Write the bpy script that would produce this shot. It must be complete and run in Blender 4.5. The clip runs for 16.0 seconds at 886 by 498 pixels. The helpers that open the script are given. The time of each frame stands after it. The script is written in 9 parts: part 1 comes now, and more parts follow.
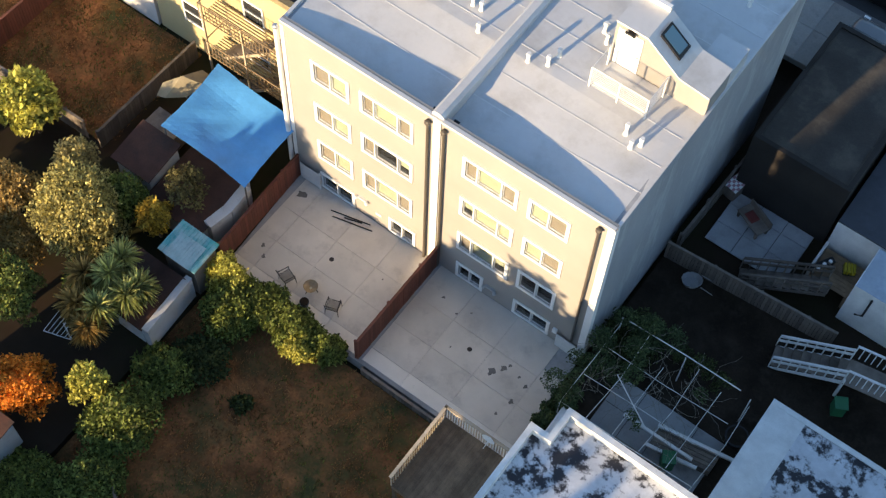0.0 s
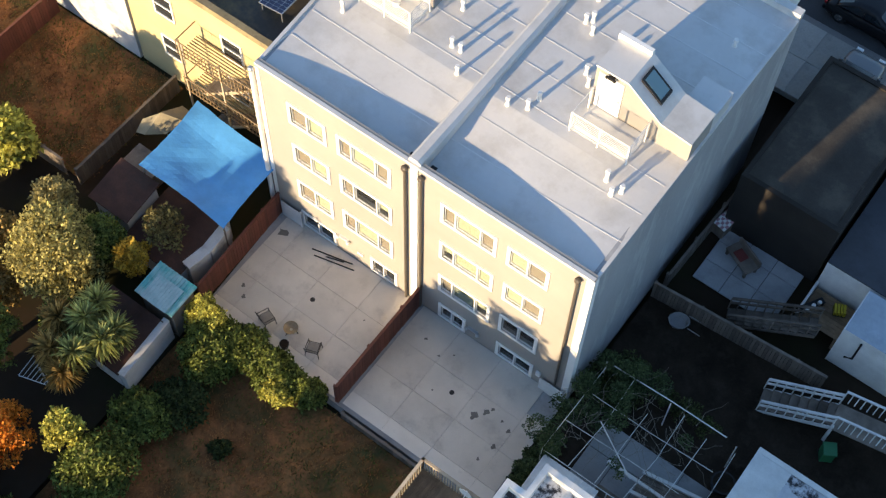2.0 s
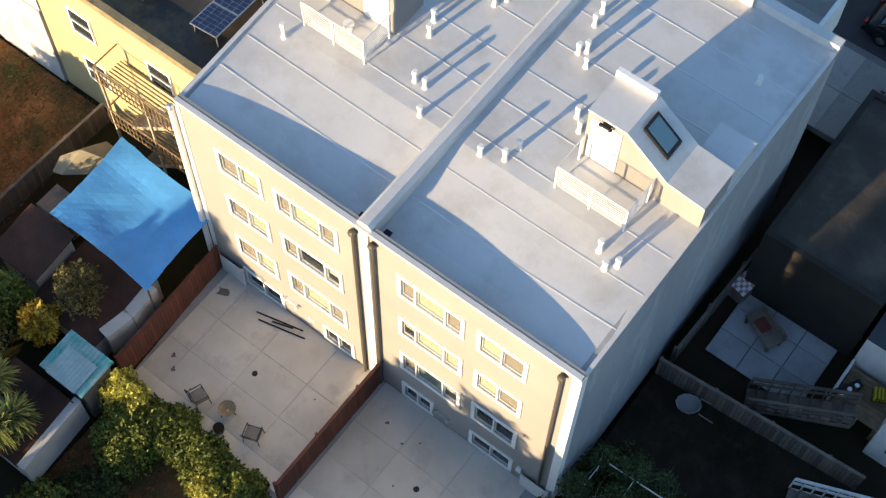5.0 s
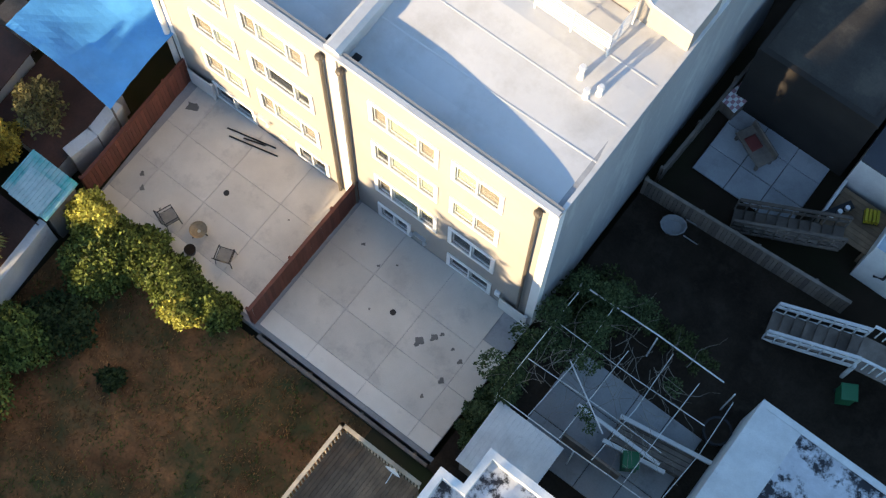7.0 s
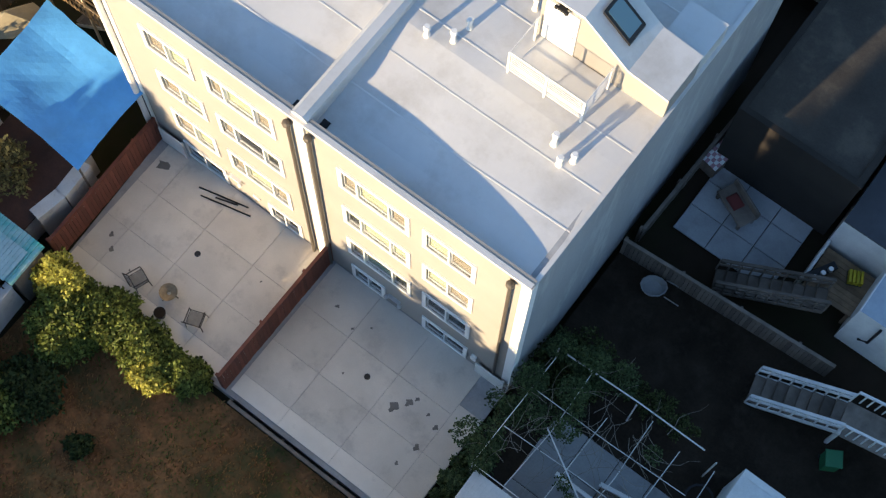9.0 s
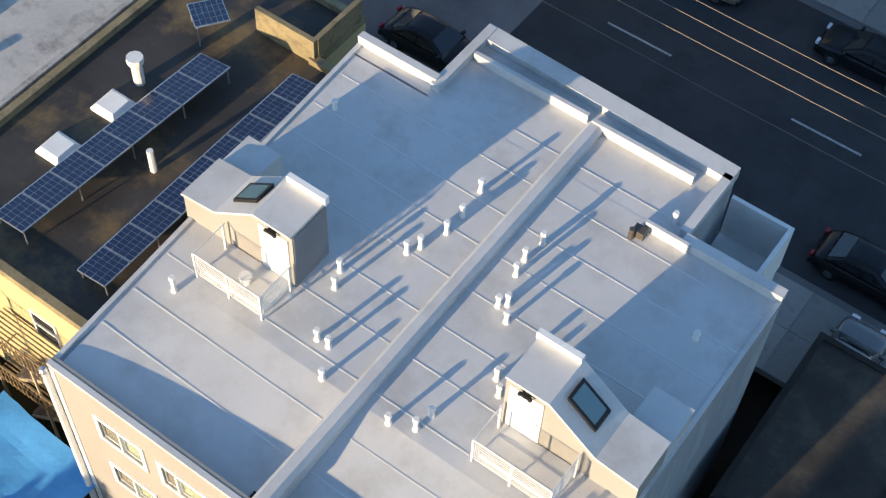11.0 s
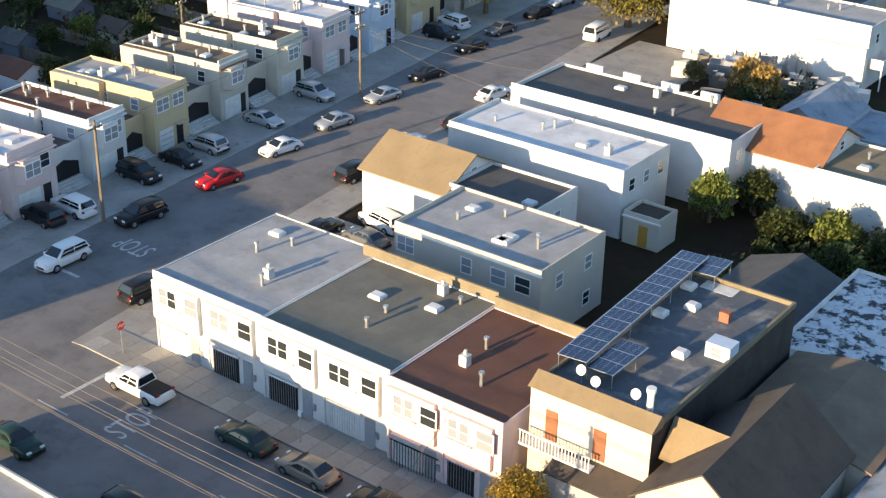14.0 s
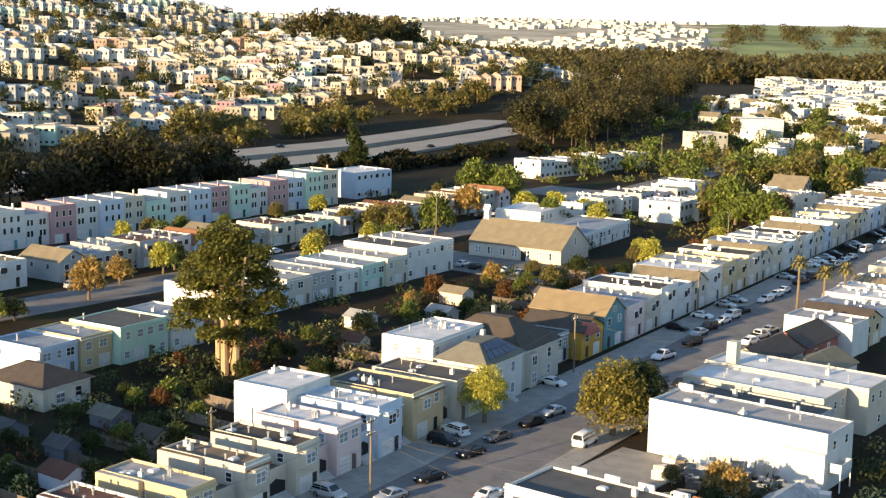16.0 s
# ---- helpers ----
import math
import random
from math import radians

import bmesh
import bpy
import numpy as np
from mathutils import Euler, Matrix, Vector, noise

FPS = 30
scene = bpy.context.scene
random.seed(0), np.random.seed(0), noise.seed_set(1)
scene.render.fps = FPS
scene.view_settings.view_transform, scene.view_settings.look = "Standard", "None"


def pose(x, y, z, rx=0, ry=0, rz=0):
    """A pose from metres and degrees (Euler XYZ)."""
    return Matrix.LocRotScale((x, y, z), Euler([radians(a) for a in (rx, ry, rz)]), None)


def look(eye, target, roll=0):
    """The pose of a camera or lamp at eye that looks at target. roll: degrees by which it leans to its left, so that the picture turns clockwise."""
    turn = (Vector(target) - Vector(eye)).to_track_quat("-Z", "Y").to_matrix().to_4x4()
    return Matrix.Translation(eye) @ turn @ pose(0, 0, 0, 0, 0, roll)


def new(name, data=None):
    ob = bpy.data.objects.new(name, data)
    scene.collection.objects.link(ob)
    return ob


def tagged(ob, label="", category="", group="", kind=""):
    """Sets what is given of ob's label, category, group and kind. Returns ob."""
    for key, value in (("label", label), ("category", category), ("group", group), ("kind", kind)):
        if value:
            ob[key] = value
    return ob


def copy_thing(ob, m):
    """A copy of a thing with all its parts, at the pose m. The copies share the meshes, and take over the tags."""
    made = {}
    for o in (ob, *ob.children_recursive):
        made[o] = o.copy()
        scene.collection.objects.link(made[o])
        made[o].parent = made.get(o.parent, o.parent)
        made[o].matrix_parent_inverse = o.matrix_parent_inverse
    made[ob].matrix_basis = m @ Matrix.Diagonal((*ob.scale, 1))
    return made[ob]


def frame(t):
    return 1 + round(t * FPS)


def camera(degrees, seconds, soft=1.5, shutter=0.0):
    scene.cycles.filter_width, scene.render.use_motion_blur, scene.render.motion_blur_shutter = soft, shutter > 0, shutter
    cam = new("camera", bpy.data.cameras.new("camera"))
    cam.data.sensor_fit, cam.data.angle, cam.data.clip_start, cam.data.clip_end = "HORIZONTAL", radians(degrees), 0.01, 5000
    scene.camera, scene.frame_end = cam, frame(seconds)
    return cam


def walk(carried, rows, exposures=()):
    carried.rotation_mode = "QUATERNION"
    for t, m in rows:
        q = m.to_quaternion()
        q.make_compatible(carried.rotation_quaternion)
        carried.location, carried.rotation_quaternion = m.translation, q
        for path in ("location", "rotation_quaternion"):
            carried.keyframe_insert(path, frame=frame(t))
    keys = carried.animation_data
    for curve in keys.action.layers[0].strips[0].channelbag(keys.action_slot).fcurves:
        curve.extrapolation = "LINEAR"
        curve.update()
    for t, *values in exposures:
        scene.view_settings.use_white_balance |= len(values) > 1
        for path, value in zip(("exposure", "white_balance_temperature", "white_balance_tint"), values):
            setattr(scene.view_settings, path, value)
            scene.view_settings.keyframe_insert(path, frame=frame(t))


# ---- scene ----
cam = camera(35.41, 16.0, soft=1.3)
PATH = [
    (0, (23.619, -23.548, 52.188), (12.996, -7.503, 17.121), 3.254),
    (0.5, (23.691, -22.840, 52.247), (12.922, -6.932, 17.161), 2.654),
    (1, (23.641, -22.147, 52.250), (12.797, -6.359, 17.134), 2.357),
    (1.5, (23.502, -21.539, 52.278), (12.656, -5.822, 17.130), 2.247),
    (2, (23.347, -20.972, 52.331), (12.523, -5.305, 17.154), 2.202),
    (2.5, (23.112, -20.427, 52.291), (12.370, -4.754, 17.092), 2.396),
    (3, (22.786, -19.807, 52.062), (12.133, -4.131, 16.837), 2.573),
    (3.2, (22.669, -19.482, 51.895), (11.973, -3.825, 16.674), 2.617),
    (5.3, (20.567, -13.729, 45.089), (9.538, 1.289, 9.693), 1.303),
    (5.5, (20.442, -13.428, 45.028), (10.115, 0.717, 9.066), 1.379),
    (6, (20.318, -13.037, 44.771), (12.179, -1.700, 7.285), 1.855),
    (6.5, (20.154, -12.552, 44.640), (12.863, -2.245, 6.685), 2.258),
    (7, (20.017, -12.056, 44.601), (12.705, -1.696, 6.664), 2.337),
    (7.5, (19.874, -11.544, 44.559), (12.561, -1.149, 6.632), 2.453),
    (8, (19.749, -11.094, 44.496), (12.416, -0.630, 6.592), 2.582),
    (8.2, (19.730, -10.916, 44.458), (12.363, -0.427, 6.567), 2.565),
    (10.3, (19.606, -10.160, 43.348), (9.242, 5.158, 7.881), 2.701),
    (10.5, (19.599, -10.093, 43.304), (8.404, 6.428, 8.638), 2.670),
    (11, (19.526, -10.035, 43.278), (6.659, 9.307, 10.715), 3.136),
    (11.5, (19.975, -10.903, 44.534), (5.595, 10.456, 13.923), 2.924),
    (12, (21.218, -12.156, 46.290), (5.085, 10.982, 17.929), 2.122),
    (12.5, (22.644, -14.041, 48.286), (5.062, 10.837, 22.364), 1.913),
    (13, (24.607, -16.177, 50.518), (5.643, 10.135, 27.109), 1.552),
    (13.5, (26.893, -18.380, 52.331), (6.531, 9.240, 31.775), 1.180),
    (14, (27.992, -19.791, 53.259), (6.623, 9.035, 35.583), 1.209),
    (14.5, (29.289, -21.142, 54.443), (7.136, 8.545, 39.345), 1.075),
    (15, (32.376, -24.443, 56.052), (9.446, 5.915, 43.699), 1.009),
    (15.5, (35.779, -28.937, 57.280), (12.302, 2.037, 47.821), 1.081),
    (16, (39.242, -33.611, 58.350), (15.363, -2.195, 51.803), 1.117),
]
walk(cam, [(t, look(eye, target, roll)) for t, eye, target, roll in PATH],
     exposures=[(0, 1.42, 6800, 14), (3, 1.44, 6700, 13), (6, 1.36, 6650, 12), (6.5, 1.58, 6600, 12), (7.5, 1.72, 6600, 12), (8.2, 1.64, 6600, 12), (11, 1.17, 6350, 12), (12.4, 1.58, 6350, 11), (13.5, 1.73, 6600, 12), (14.5, 1.28, 6950, 13), (16, 1.45, 7300, 13)])

# ---- world and sun ----
SUN_AZ, SUN_EL = (0.18, 0.984), 10.0     # way the sunlight travels over the ground, height of the sun


def make_light():
    world = bpy.data.worlds.new("sky")
    scene.world = world
    world.use_nodes = True
    nt = world.node_tree
    sky = nt.nodes.new("ShaderNodeTexSky")
    sky.sky_type, sky.sun_disc = "NISHITA", False
    sky.sun_elevation = radians(SUN_EL)
    sky.sun_rotation = math.atan2(-SUN_AZ[0], -SUN_AZ[1])
    sky.altitude, sky.air_density, sky.dust_density, sky.ozone_density = 60, 1.0, 0.3, 2.7
    bg = nt.nodes["Background"]
    bg.inputs["Strength"].default_value = 0.14
    nt.links.new(sky.outputs[0], bg.inputs["Color"])
    data = bpy.data.lights.new("sun", "SUN")
    data.energy, data.angle, data.color = 4.2, radians(0.6), (1.0, 0.77, 0.46)
    ob = new("sun", data)
    way = Vector((SUN_AZ[0], SUN_AZ[1], 0)).normalized() * math.cos(radians(SUN_EL))
    way.z = -math.sin(radians(SUN_EL))
    ob.matrix_world = Matrix.Translation((-200, -200, 200)) @ way.to_track_quat("-Z", "Y").to_matrix().to_4x4()


make_light()

# ---- materials ----
def mat(name, color, rough=0.8, metal=0.0, var=0.18, scale=0.8, fine=14.0, bump=0.15, rand=0.0,
        stain=None, island=0.0, spec=0.4, stretch=(1, 1, 1)):
    """Two scales of noise on a base colour, fine relief, and stains: (colour, from, to, scale)."""
    m = bpy.data.materials.new(name)
    m.use_nodes = True
    nt = m.node_tree
    n, ln = nt.nodes, nt.links
    bsdf = n["Principled BSDF"]
    bsdf.inputs["Roughness"].default_value = rough
    bsdf.inputs["Metallic"].default_value = metal
    bsdf.inputs["Specular IOR Level"].default_value = spec
    tc = n.new("ShaderNodeTexCoord")
    mp = n.new("ShaderNodeMapping")
    mp.inputs["Scale"].default_value = stretch
    ln.new(tc.outputs["Object"], mp.inputs["Vector"])

    def noise_tex(sc, detail=4.0, roughness=0.6):
        t = n.new("ShaderNodeTexNoise")
        t.inputs["Scale"].default_value, t.inputs["Detail"].default_value = sc, detail
        t.inputs["Roughness"].default_value = roughness
        ln.new(mp.outputs["Vector"], t.inputs["Vector"])
        return t.outputs["Fac"]

    def ramp(src, lo, hi):
        r = n.new("ShaderNodeMapRange")
        r.inputs["From Min"].default_value, r.inputs["From Max"].default_value = lo, hi
        ln.new(src, r.inputs["Value"])
        return r.outputs["Result"]

    def mix(fac, a, b, blend="MIX"):
        x = n.new("ShaderNodeMix")
        x.data_type, x.blend_type = "RGBA", blend
        for sock, v in ((x.inputs["Factor"], fac), (x.inputs[6], a), (x.inputs[7], b)):
            if hasattr(v, "links") or hasattr(v, "node"):
                ln.new(v, sock)
            else:
                sock.default_value = v
        return x.outputs[2]

    c = Vector(color)
    lo = (*[max(0, v * (1 - var)) for v in c], 1)
    hi = (*[min(1, v * (1 + var)) for v in c], 1)
    out = mix(ramp(noise_tex(scale), 0.3, 0.7), lo, hi)
    fn = noise_tex(fine, 3.0)
    g = 1 - var * 0.7
    out = mix(ramp(fn, 0.25, 0.75), out, mix(1.0, out, (g, g, g, 1), "MULTIPLY"))
    if stain:
        sc, a, b, ss = stain
        out = mix(ramp(noise_tex(ss, 6.0, 0.7), a, b), out, (*sc, 1))
    if rand or island:
        if rand:
            oi = n.new("ShaderNodeObjectInfo").outputs["Random"]
        else:
            oi = n.new("ShaderNodeNewGeometry").outputs["Random Per Island"]
        k = rand or island
        hs = n.new("ShaderNodeHueSaturation")
        ln.new(ramp(oi, 0, 1), hs.inputs["Value"])
        hs.inputs["Value"].links[0].from_node.inputs["To Min"].default_value = 1 - k
        hs.inputs["Value"].links[0].from_node.inputs["To Max"].default_value = 1 + k
        ln.new(out, hs.inputs["Color"])
        out = hs.outputs["Color"]
    ln.new(out, bsdf.inputs["Base Color"])
    if bump:
        b = n.new("ShaderNodeBump")
        b.inputs["Strength"].default_value, b.inputs["Distance"].default_value = bump, 0.03
        ln.new(fn, b.inputs["Height"])
        ln.new(b.outputs["Normal"], bsdf.inputs["Normal"])
    return m


def glass_mat(name, tint=(0.02, 0.025, 0.03), clear=0.0, rough=0.06):
    m = bpy.data.materials.new(name)
    m.use_nodes = True
    nt = m.node_tree
    bsdf = nt.nodes["Principled BSDF"]
    bsdf.inputs["Base Color"].default_value = (*tint, 1)
    bsdf.inputs["Roughness"].default_value = rough
    bsdf.inputs["Specular IOR Level"].default_value = 0.7
    if clear:
        tr = nt.nodes.new("ShaderNodeBsdfTransparent")
        mx = nt.nodes.new("ShaderNodeMixShader")
        mx.inputs[0].default_value = clear
        nt.links.new(bsdf.outputs[0], mx.inputs[1])
        nt.links.new(tr.outputs[0], mx.inputs[2])
        nt.links.new(mx.outputs[0], nt.nodes["Material Output"].inputs[0])
    return m


# ---- mesh building ----
class MB:
    """Collects the faces of one part."""

    def __init__(self):
        self.v, self.f = [], []

    def add(self, verts, faces):
        k = len(self.v)
        self.v += [tuple(p) for p in verts]
        self.f += [tuple(k + i for i in f) for f in faces]
        return self

    def box(self, x0, y0, z0, x1, y1, z1):
        x0, x1, y0, y1, z0, z1 = min(x0, x1), max(x0, x1), min(y0, y1), max(y0, y1), min(z0, z1), max(z0, z1)
        return self.add([(x0, y0, z0), (x1, y0, z0), (x1, y1, z0), (x0, y1, z0), (x0, y0, z1), (x1, y0, z1), (x1, y1, z1), (x0, y1, z1)],
                        [(0, 3, 2, 1), (4, 5, 6, 7), (0, 1, 5, 4), (1, 2, 6, 5), (2, 3, 7, 6), (3, 0, 4, 7)])

    def bbox(self, x0, y0, z0, x1, y1, z1, b=0.02):
        """A box with its upper edges chamfered."""
        self.box(x0, y0, z0, x1, y1, z1 - b)
        k = [(x0, y0, z1 - b), (x1, y0, z1 - b), (x1, y1, z1 - b), (x0, y1, z1 - b), (x0 + b, y0 + b, z1), (x1 - b, y0 + b, z1), (x1 - b, y1 - b, z1), (x0 + b, y1 - b, z1)]
        return self.add(k, [(4, 5, 6, 7), (0, 1, 5, 4), (1, 2, 6, 5), (2, 3, 7, 6), (3, 0, 4, 7)])

    def prism(self, poly, z0, z1):
        """poly: x, y points, counter-clockwise."""
        n = len(poly)
        return self.add([(x, y, z0) for x, y in poly] + [(x, y, z1) for x, y in poly],
                        [tuple(range(n - 1, -1, -1)), tuple(range(n, 2 * n))] + [(i, (i + 1) % n, n + (i + 1) % n, n + i) for i in range(n)])

    def slab_y(self, poly, y0, y1):
        """poly: x, z points of a profile, drawn out along y."""
        n = len(poly)
        return self.add([(x, y0, z) for x, z in poly] + [(x, y1, z) for x, z in poly],
                        [tuple(range(n)), tuple(range(2 * n - 1, n - 1, -1))] + [((i + 1) % n, i, n + i, n + (i + 1) % n) for i in range(n)])

    def slab_x(self, poly, x0, x1):
        """poly: y, z points of a profile, drawn out along x."""
        n = len(poly)
        return self.add([(x0, y, z) for y, z in poly] + [(x1, y, z) for y, z in poly],
                        [tuple(range(n - 1, -1, -1)), tuple(range(n, 2 * n))] + [(i, (i + 1) % n, n + (i + 1) % n, n + i) for i in range(n)])

    def tube(self, pts, r, n=6, r1=None, cap=True):
        pts = [Vector(p) for p in pts]
        r1 = r if r1 is None else r1
        k, m = len(self.v), len(pts)
        for i, p in enumerate(pts):
            d = (pts[min(i + 1, m - 1)] - pts[max(i - 1, 0)]).normalized()
            a = d.cross((0, 0, 1) if abs(d.z) < 0.9 else (1, 0, 0)).normalized()
            b = d.cross(a)
            rr = r + (r1 - r) * i / max(1, m - 1)
            for j in range(n):
                t = 2 * math.pi * j / n
                self.v.append(tuple(p + a * (rr * math.cos(t)) + b * (rr * math.sin(t))))
        for i in range(m - 1):
            for j in range(n):
                self.f.append((k + i * n + j, k + i * n + (j + 1) % n, k + (i + 1) * n + (j + 1) % n, k + (i + 1) * n + j))
        if cap:
            self.f.append(tuple(k + j for j in range(n - 1, -1, -1)))
            self.f.append(tuple(k + (m - 1) * n + j for j in range(n)))
        return self

    def cyl(self, x, y, z0, z1, r, n=10, r1=None):
        return self.tube([(x, y, z0), (x, y, z1)], r, n, r1)

    def ball(self, x, y, z, r, rz=None, n=8, m=5):
        rz = rz or r
        rings = []
        k = len(self.v)
        for i in range(m + 1):
            t = math.pi * i / m
            for j in range(n):
                p = 2 * math.pi * j / n
                self.v.append((x + r * math.sin(t) * math.cos(p), y + r * math.sin(t) * math.sin(p), z + rz * math.cos(t)))
        for i in range(m):
            for j in range(n):
                self.f.append((k + i * n + j, k + (i + 1) * n + j, k + (i + 1) * n + (j + 1) % n, k + i * n + (j + 1) % n))
        return self

    def mesh(self, name, material):
        me = bpy.data.meshes.new(name)
        me.from_pydata(self.v, [], self.f)
        me.materials.append(material)
        me.update()
        return me


def thing(name, x, y, z, rz=0.0, label="", category="", group="", kind=""):
    ob = new(name)
    ob.empty_display_size = 0.2
    ob.matrix_world = pose(x, y, z, 0, 0, rz)
    return tagged(ob, label, category, group, kind)


def part(name, mb, material, parent, label="", kind=""):
    ob = new(name, mb.mesh(name, material))
    ob.parent = parent
    return tagged(ob, label, kind=kind)


def pieces(name, mb, material, parent, label=""):
    """One part for each connected piece of mb."""
    root = list(range(len(mb.v)))

    def top(i):
        while root[i] != i:
            root[i] = root[root[i]]
            i = root[i]
        return i
    for f in mb.f:
        for i in f[1:]:
            root[top(i)] = top(f[0])
    sets = {}
    for f in mb.f:
        sets.setdefault(top(f[0]), []).append(f)
    for faces in sets.values():
        one, idx = MB(), {}
        for f in faces:
            for i in f:
                if i not in idx:
                    idx[i] = len(one.v)
                    one.v.append(mb.v[i])
            one.f.append(tuple(idx[i] for i in f))
        part(name, one, material, parent, label)


def share(name, me, parent, at=(0, 0, 0), rz=0.0):
    """Another piece on the same mesh."""
    ob = new(name, me)
    ob.parent = parent
    ob.matrix_basis = pose(*at, 0, 0, rz)
    return ob


def solid(name, mb, material, label="", category="", kind="", group=""):
    return tagged(new(name, mb.mesh(name, material)), label, category, group, kind)


# ---- the palette ----
STUCCO = mat("beige_stucco", (0.305, 0.285, 0.262), 0.85, var=0.07, scale=0.35, fine=25, bump=0.12)
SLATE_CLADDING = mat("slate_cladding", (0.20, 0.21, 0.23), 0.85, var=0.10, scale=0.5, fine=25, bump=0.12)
STUCCO_SIDE = mat("grey_side_wall", (0.31, 0.32, 0.335), 0.85, var=0.14, scale=0.25, fine=12, bump=0.12, stain=((0.42, 0.43, 0.44), 0.5, 0.7, 0.7), stretch=(1, 1, 0.25))
WHITE = mat("white_paint", (0.78, 0.78, 0.76), 0.5, var=0.05, scale=1.5, fine=20, bump=0.05)
WHITE_OLD = mat("weathered_white_paint", (0.66, 0.66, 0.64), 0.7, var=0.14, scale=1.2, fine=18, bump=0.15, stain=((0.38, 0.37, 0.35), 0.62, 0.85, 2.5))
MEMBRANE = mat("white_roof_membrane", (0.565, 0.56, 0.55), 0.5, var=0.06, scale=0.35, fine=5, bump=0.06, stain=((0.40, 0.385, 0.36), 0.48, 0.78, 0.5))
MEMBRANE_SEAM = mat("roof_seam_tape", (0.60, 0.595, 0.58), 0.5, var=0.06, scale=1, fine=9, bump=0.05)
CONCRETE = mat("pale_concrete", (0.59, 0.54, 0.47), 0.9, var=0.13, scale=0.45, fine=22, bump=0.15, rand=0.04, stain=((0.36, 0.33, 0.29), 0.54, 0.80, 0.8))
CONCRETE_STRIP = mat("newer_pale_concrete", (0.70, 0.64, 0.56), 0.9, var=0.08, scale=0.6, fine=22, bump=0.12, rand=0.03, stain=((0.48, 0.44, 0.39), 0.6, 0.8, 1.3))
CONCRETE_OLD = mat("grey_concrete", (0.30, 0.30, 0.30), 0.92, var=0.2, scale=0.4, fine=16, bump=0.2, rand=0.14, stain=((0.17, 0.17, 0.17), 0.52, 0.75, 0.9))
DARK_STAIN = mat("dark_damp_concrete", (0.17, 0.155, 0.14), 0.9, var=0.2, scale=2, fine=14)
REDWOOD = mat("red_stained_wood", (0.16, 0.052, 0.032), 0.75, var=0.25, scale=2, fine=30, bump=0.3, rand=0.22, stretch=(1, 1, 0.2))
OLDWOOD = mat("weathered_wood", (0.17, 0.14, 0.115), 0.9, var=0.3, scale=2, fine=30, bump=0.4, rand=0.3, stretch=(1, 1, 0.2))
DECKWOOD = mat("brown_deck_wood", (0.21, 0.14, 0.085), 0.85, var=0.3, scale=2, fine=25, bump=0.3, rand=0.25)
PALEWOOD = mat("pale_rail_wood", (0.50, 0.40, 0.28), 0.8, var=0.2, scale=2, fine=25, bump=0.3, rand=0.2)
GLASS = glass_mat("window_glass", (0.03, 0.035, 0.04))
GLASS_BLUE = glass_mat("blue_tinted_glass", (0.10, 0.19, 0.23))
GLASS_PALE = glass_mat("curtained_glass", (0.26, 0.28, 0.31))
GLASS_CLEAR = glass_mat("clear_glass", (0.05, 0.055, 0.06), clear=0.72)
BLIND = mat("tan_blind", (0.34, 0.305, 0.24), 0.8, var=0.06, scale=3, fine=30, bump=0.05)
BLIND_GREEN = mat("greenish_blind", (0.52, 0.58, 0.42), 0.8, var=0.06, scale=3, fine=30, bump=0.05)
ROOM = mat("painted_dim_room", (0.08, 0.08, 0.075), 0.9, var=0.2)
ALU = mat("galvanised_metal", (0.55, 0.56, 0.57), 0.4, 0.8, var=0.12, scale=3, fine=20, bump=0.05)
PIPE_WHITE = mat("white_vent_pipe", (0.74, 0.73, 0.70), 0.5, var=0.06, scale=4, fine=30, bump=0.03)
BLACK = mat("black_metal", (0.02, 0.02, 0.022), 0.5, 0.3, var=0.2)
DOWNPIPE = mat("brown_downpipe", (0.10, 0.085, 0.07), 0.5, 0.2, var=0.12)
SOLAR = mat("solar_cells", (0.018, 0.028, 0.07), 0.18, 0.0, var=0.2, scale=4, fine=20, bump=0.0, spec=0.6)
RUBBER = mat("tyre_rubber", (0.015, 0.015, 0.016), 0.85, var=0.2)
CHROME = mat("bright_metal", (0.55, 0.55, 0.56), 0.25, 0.9, var=0.05)
LAMP_RED = mat("red_lamp_glass", (0.35, 0.02, 0.02), 0.25, var=0.05)
LAMP_CLEAR = mat("clear_lamp_glass", (0.75, 0.75, 0.72), 0.15, var=0.05)

# ---- the ground, streets and far land ----
ASPHALT = mat("asphalt", (0.185, 0.175, 0.17), 0.9, var=0.16, scale=0.25, fine=10, bump=0.2, stain=((0.095, 0.092, 0.092), 0.5, 0.75, 0.3))
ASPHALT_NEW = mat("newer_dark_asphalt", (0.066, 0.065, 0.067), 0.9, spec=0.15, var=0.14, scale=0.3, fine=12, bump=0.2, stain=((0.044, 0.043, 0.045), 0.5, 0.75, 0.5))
PAVING = mat("pavement_concrete", (0.34, 0.32, 0.29), 0.9, var=0.22, scale=0.4, fine=10, bump=0.15, rand=0.2, stain=((0.15, 0.145, 0.14), 0.5, 0.75, 0.8))
LINE_WHITE = mat("worn_white_road_paint", (0.48, 0.48, 0.46), 0.8, var=0.2, scale=2, fine=12, stain=((0.14, 0.14, 0.14), 0.55, 0.8, 3))
EARTH = mat("yard_earth", (0.042, 0.030, 0.021), 0.95, spec=0.05, var=0.4, scale=0.05, fine=0.7, bump=0.3, stain=((0.028, 0.032, 0.013), 0.45, 0.65, 0.08))
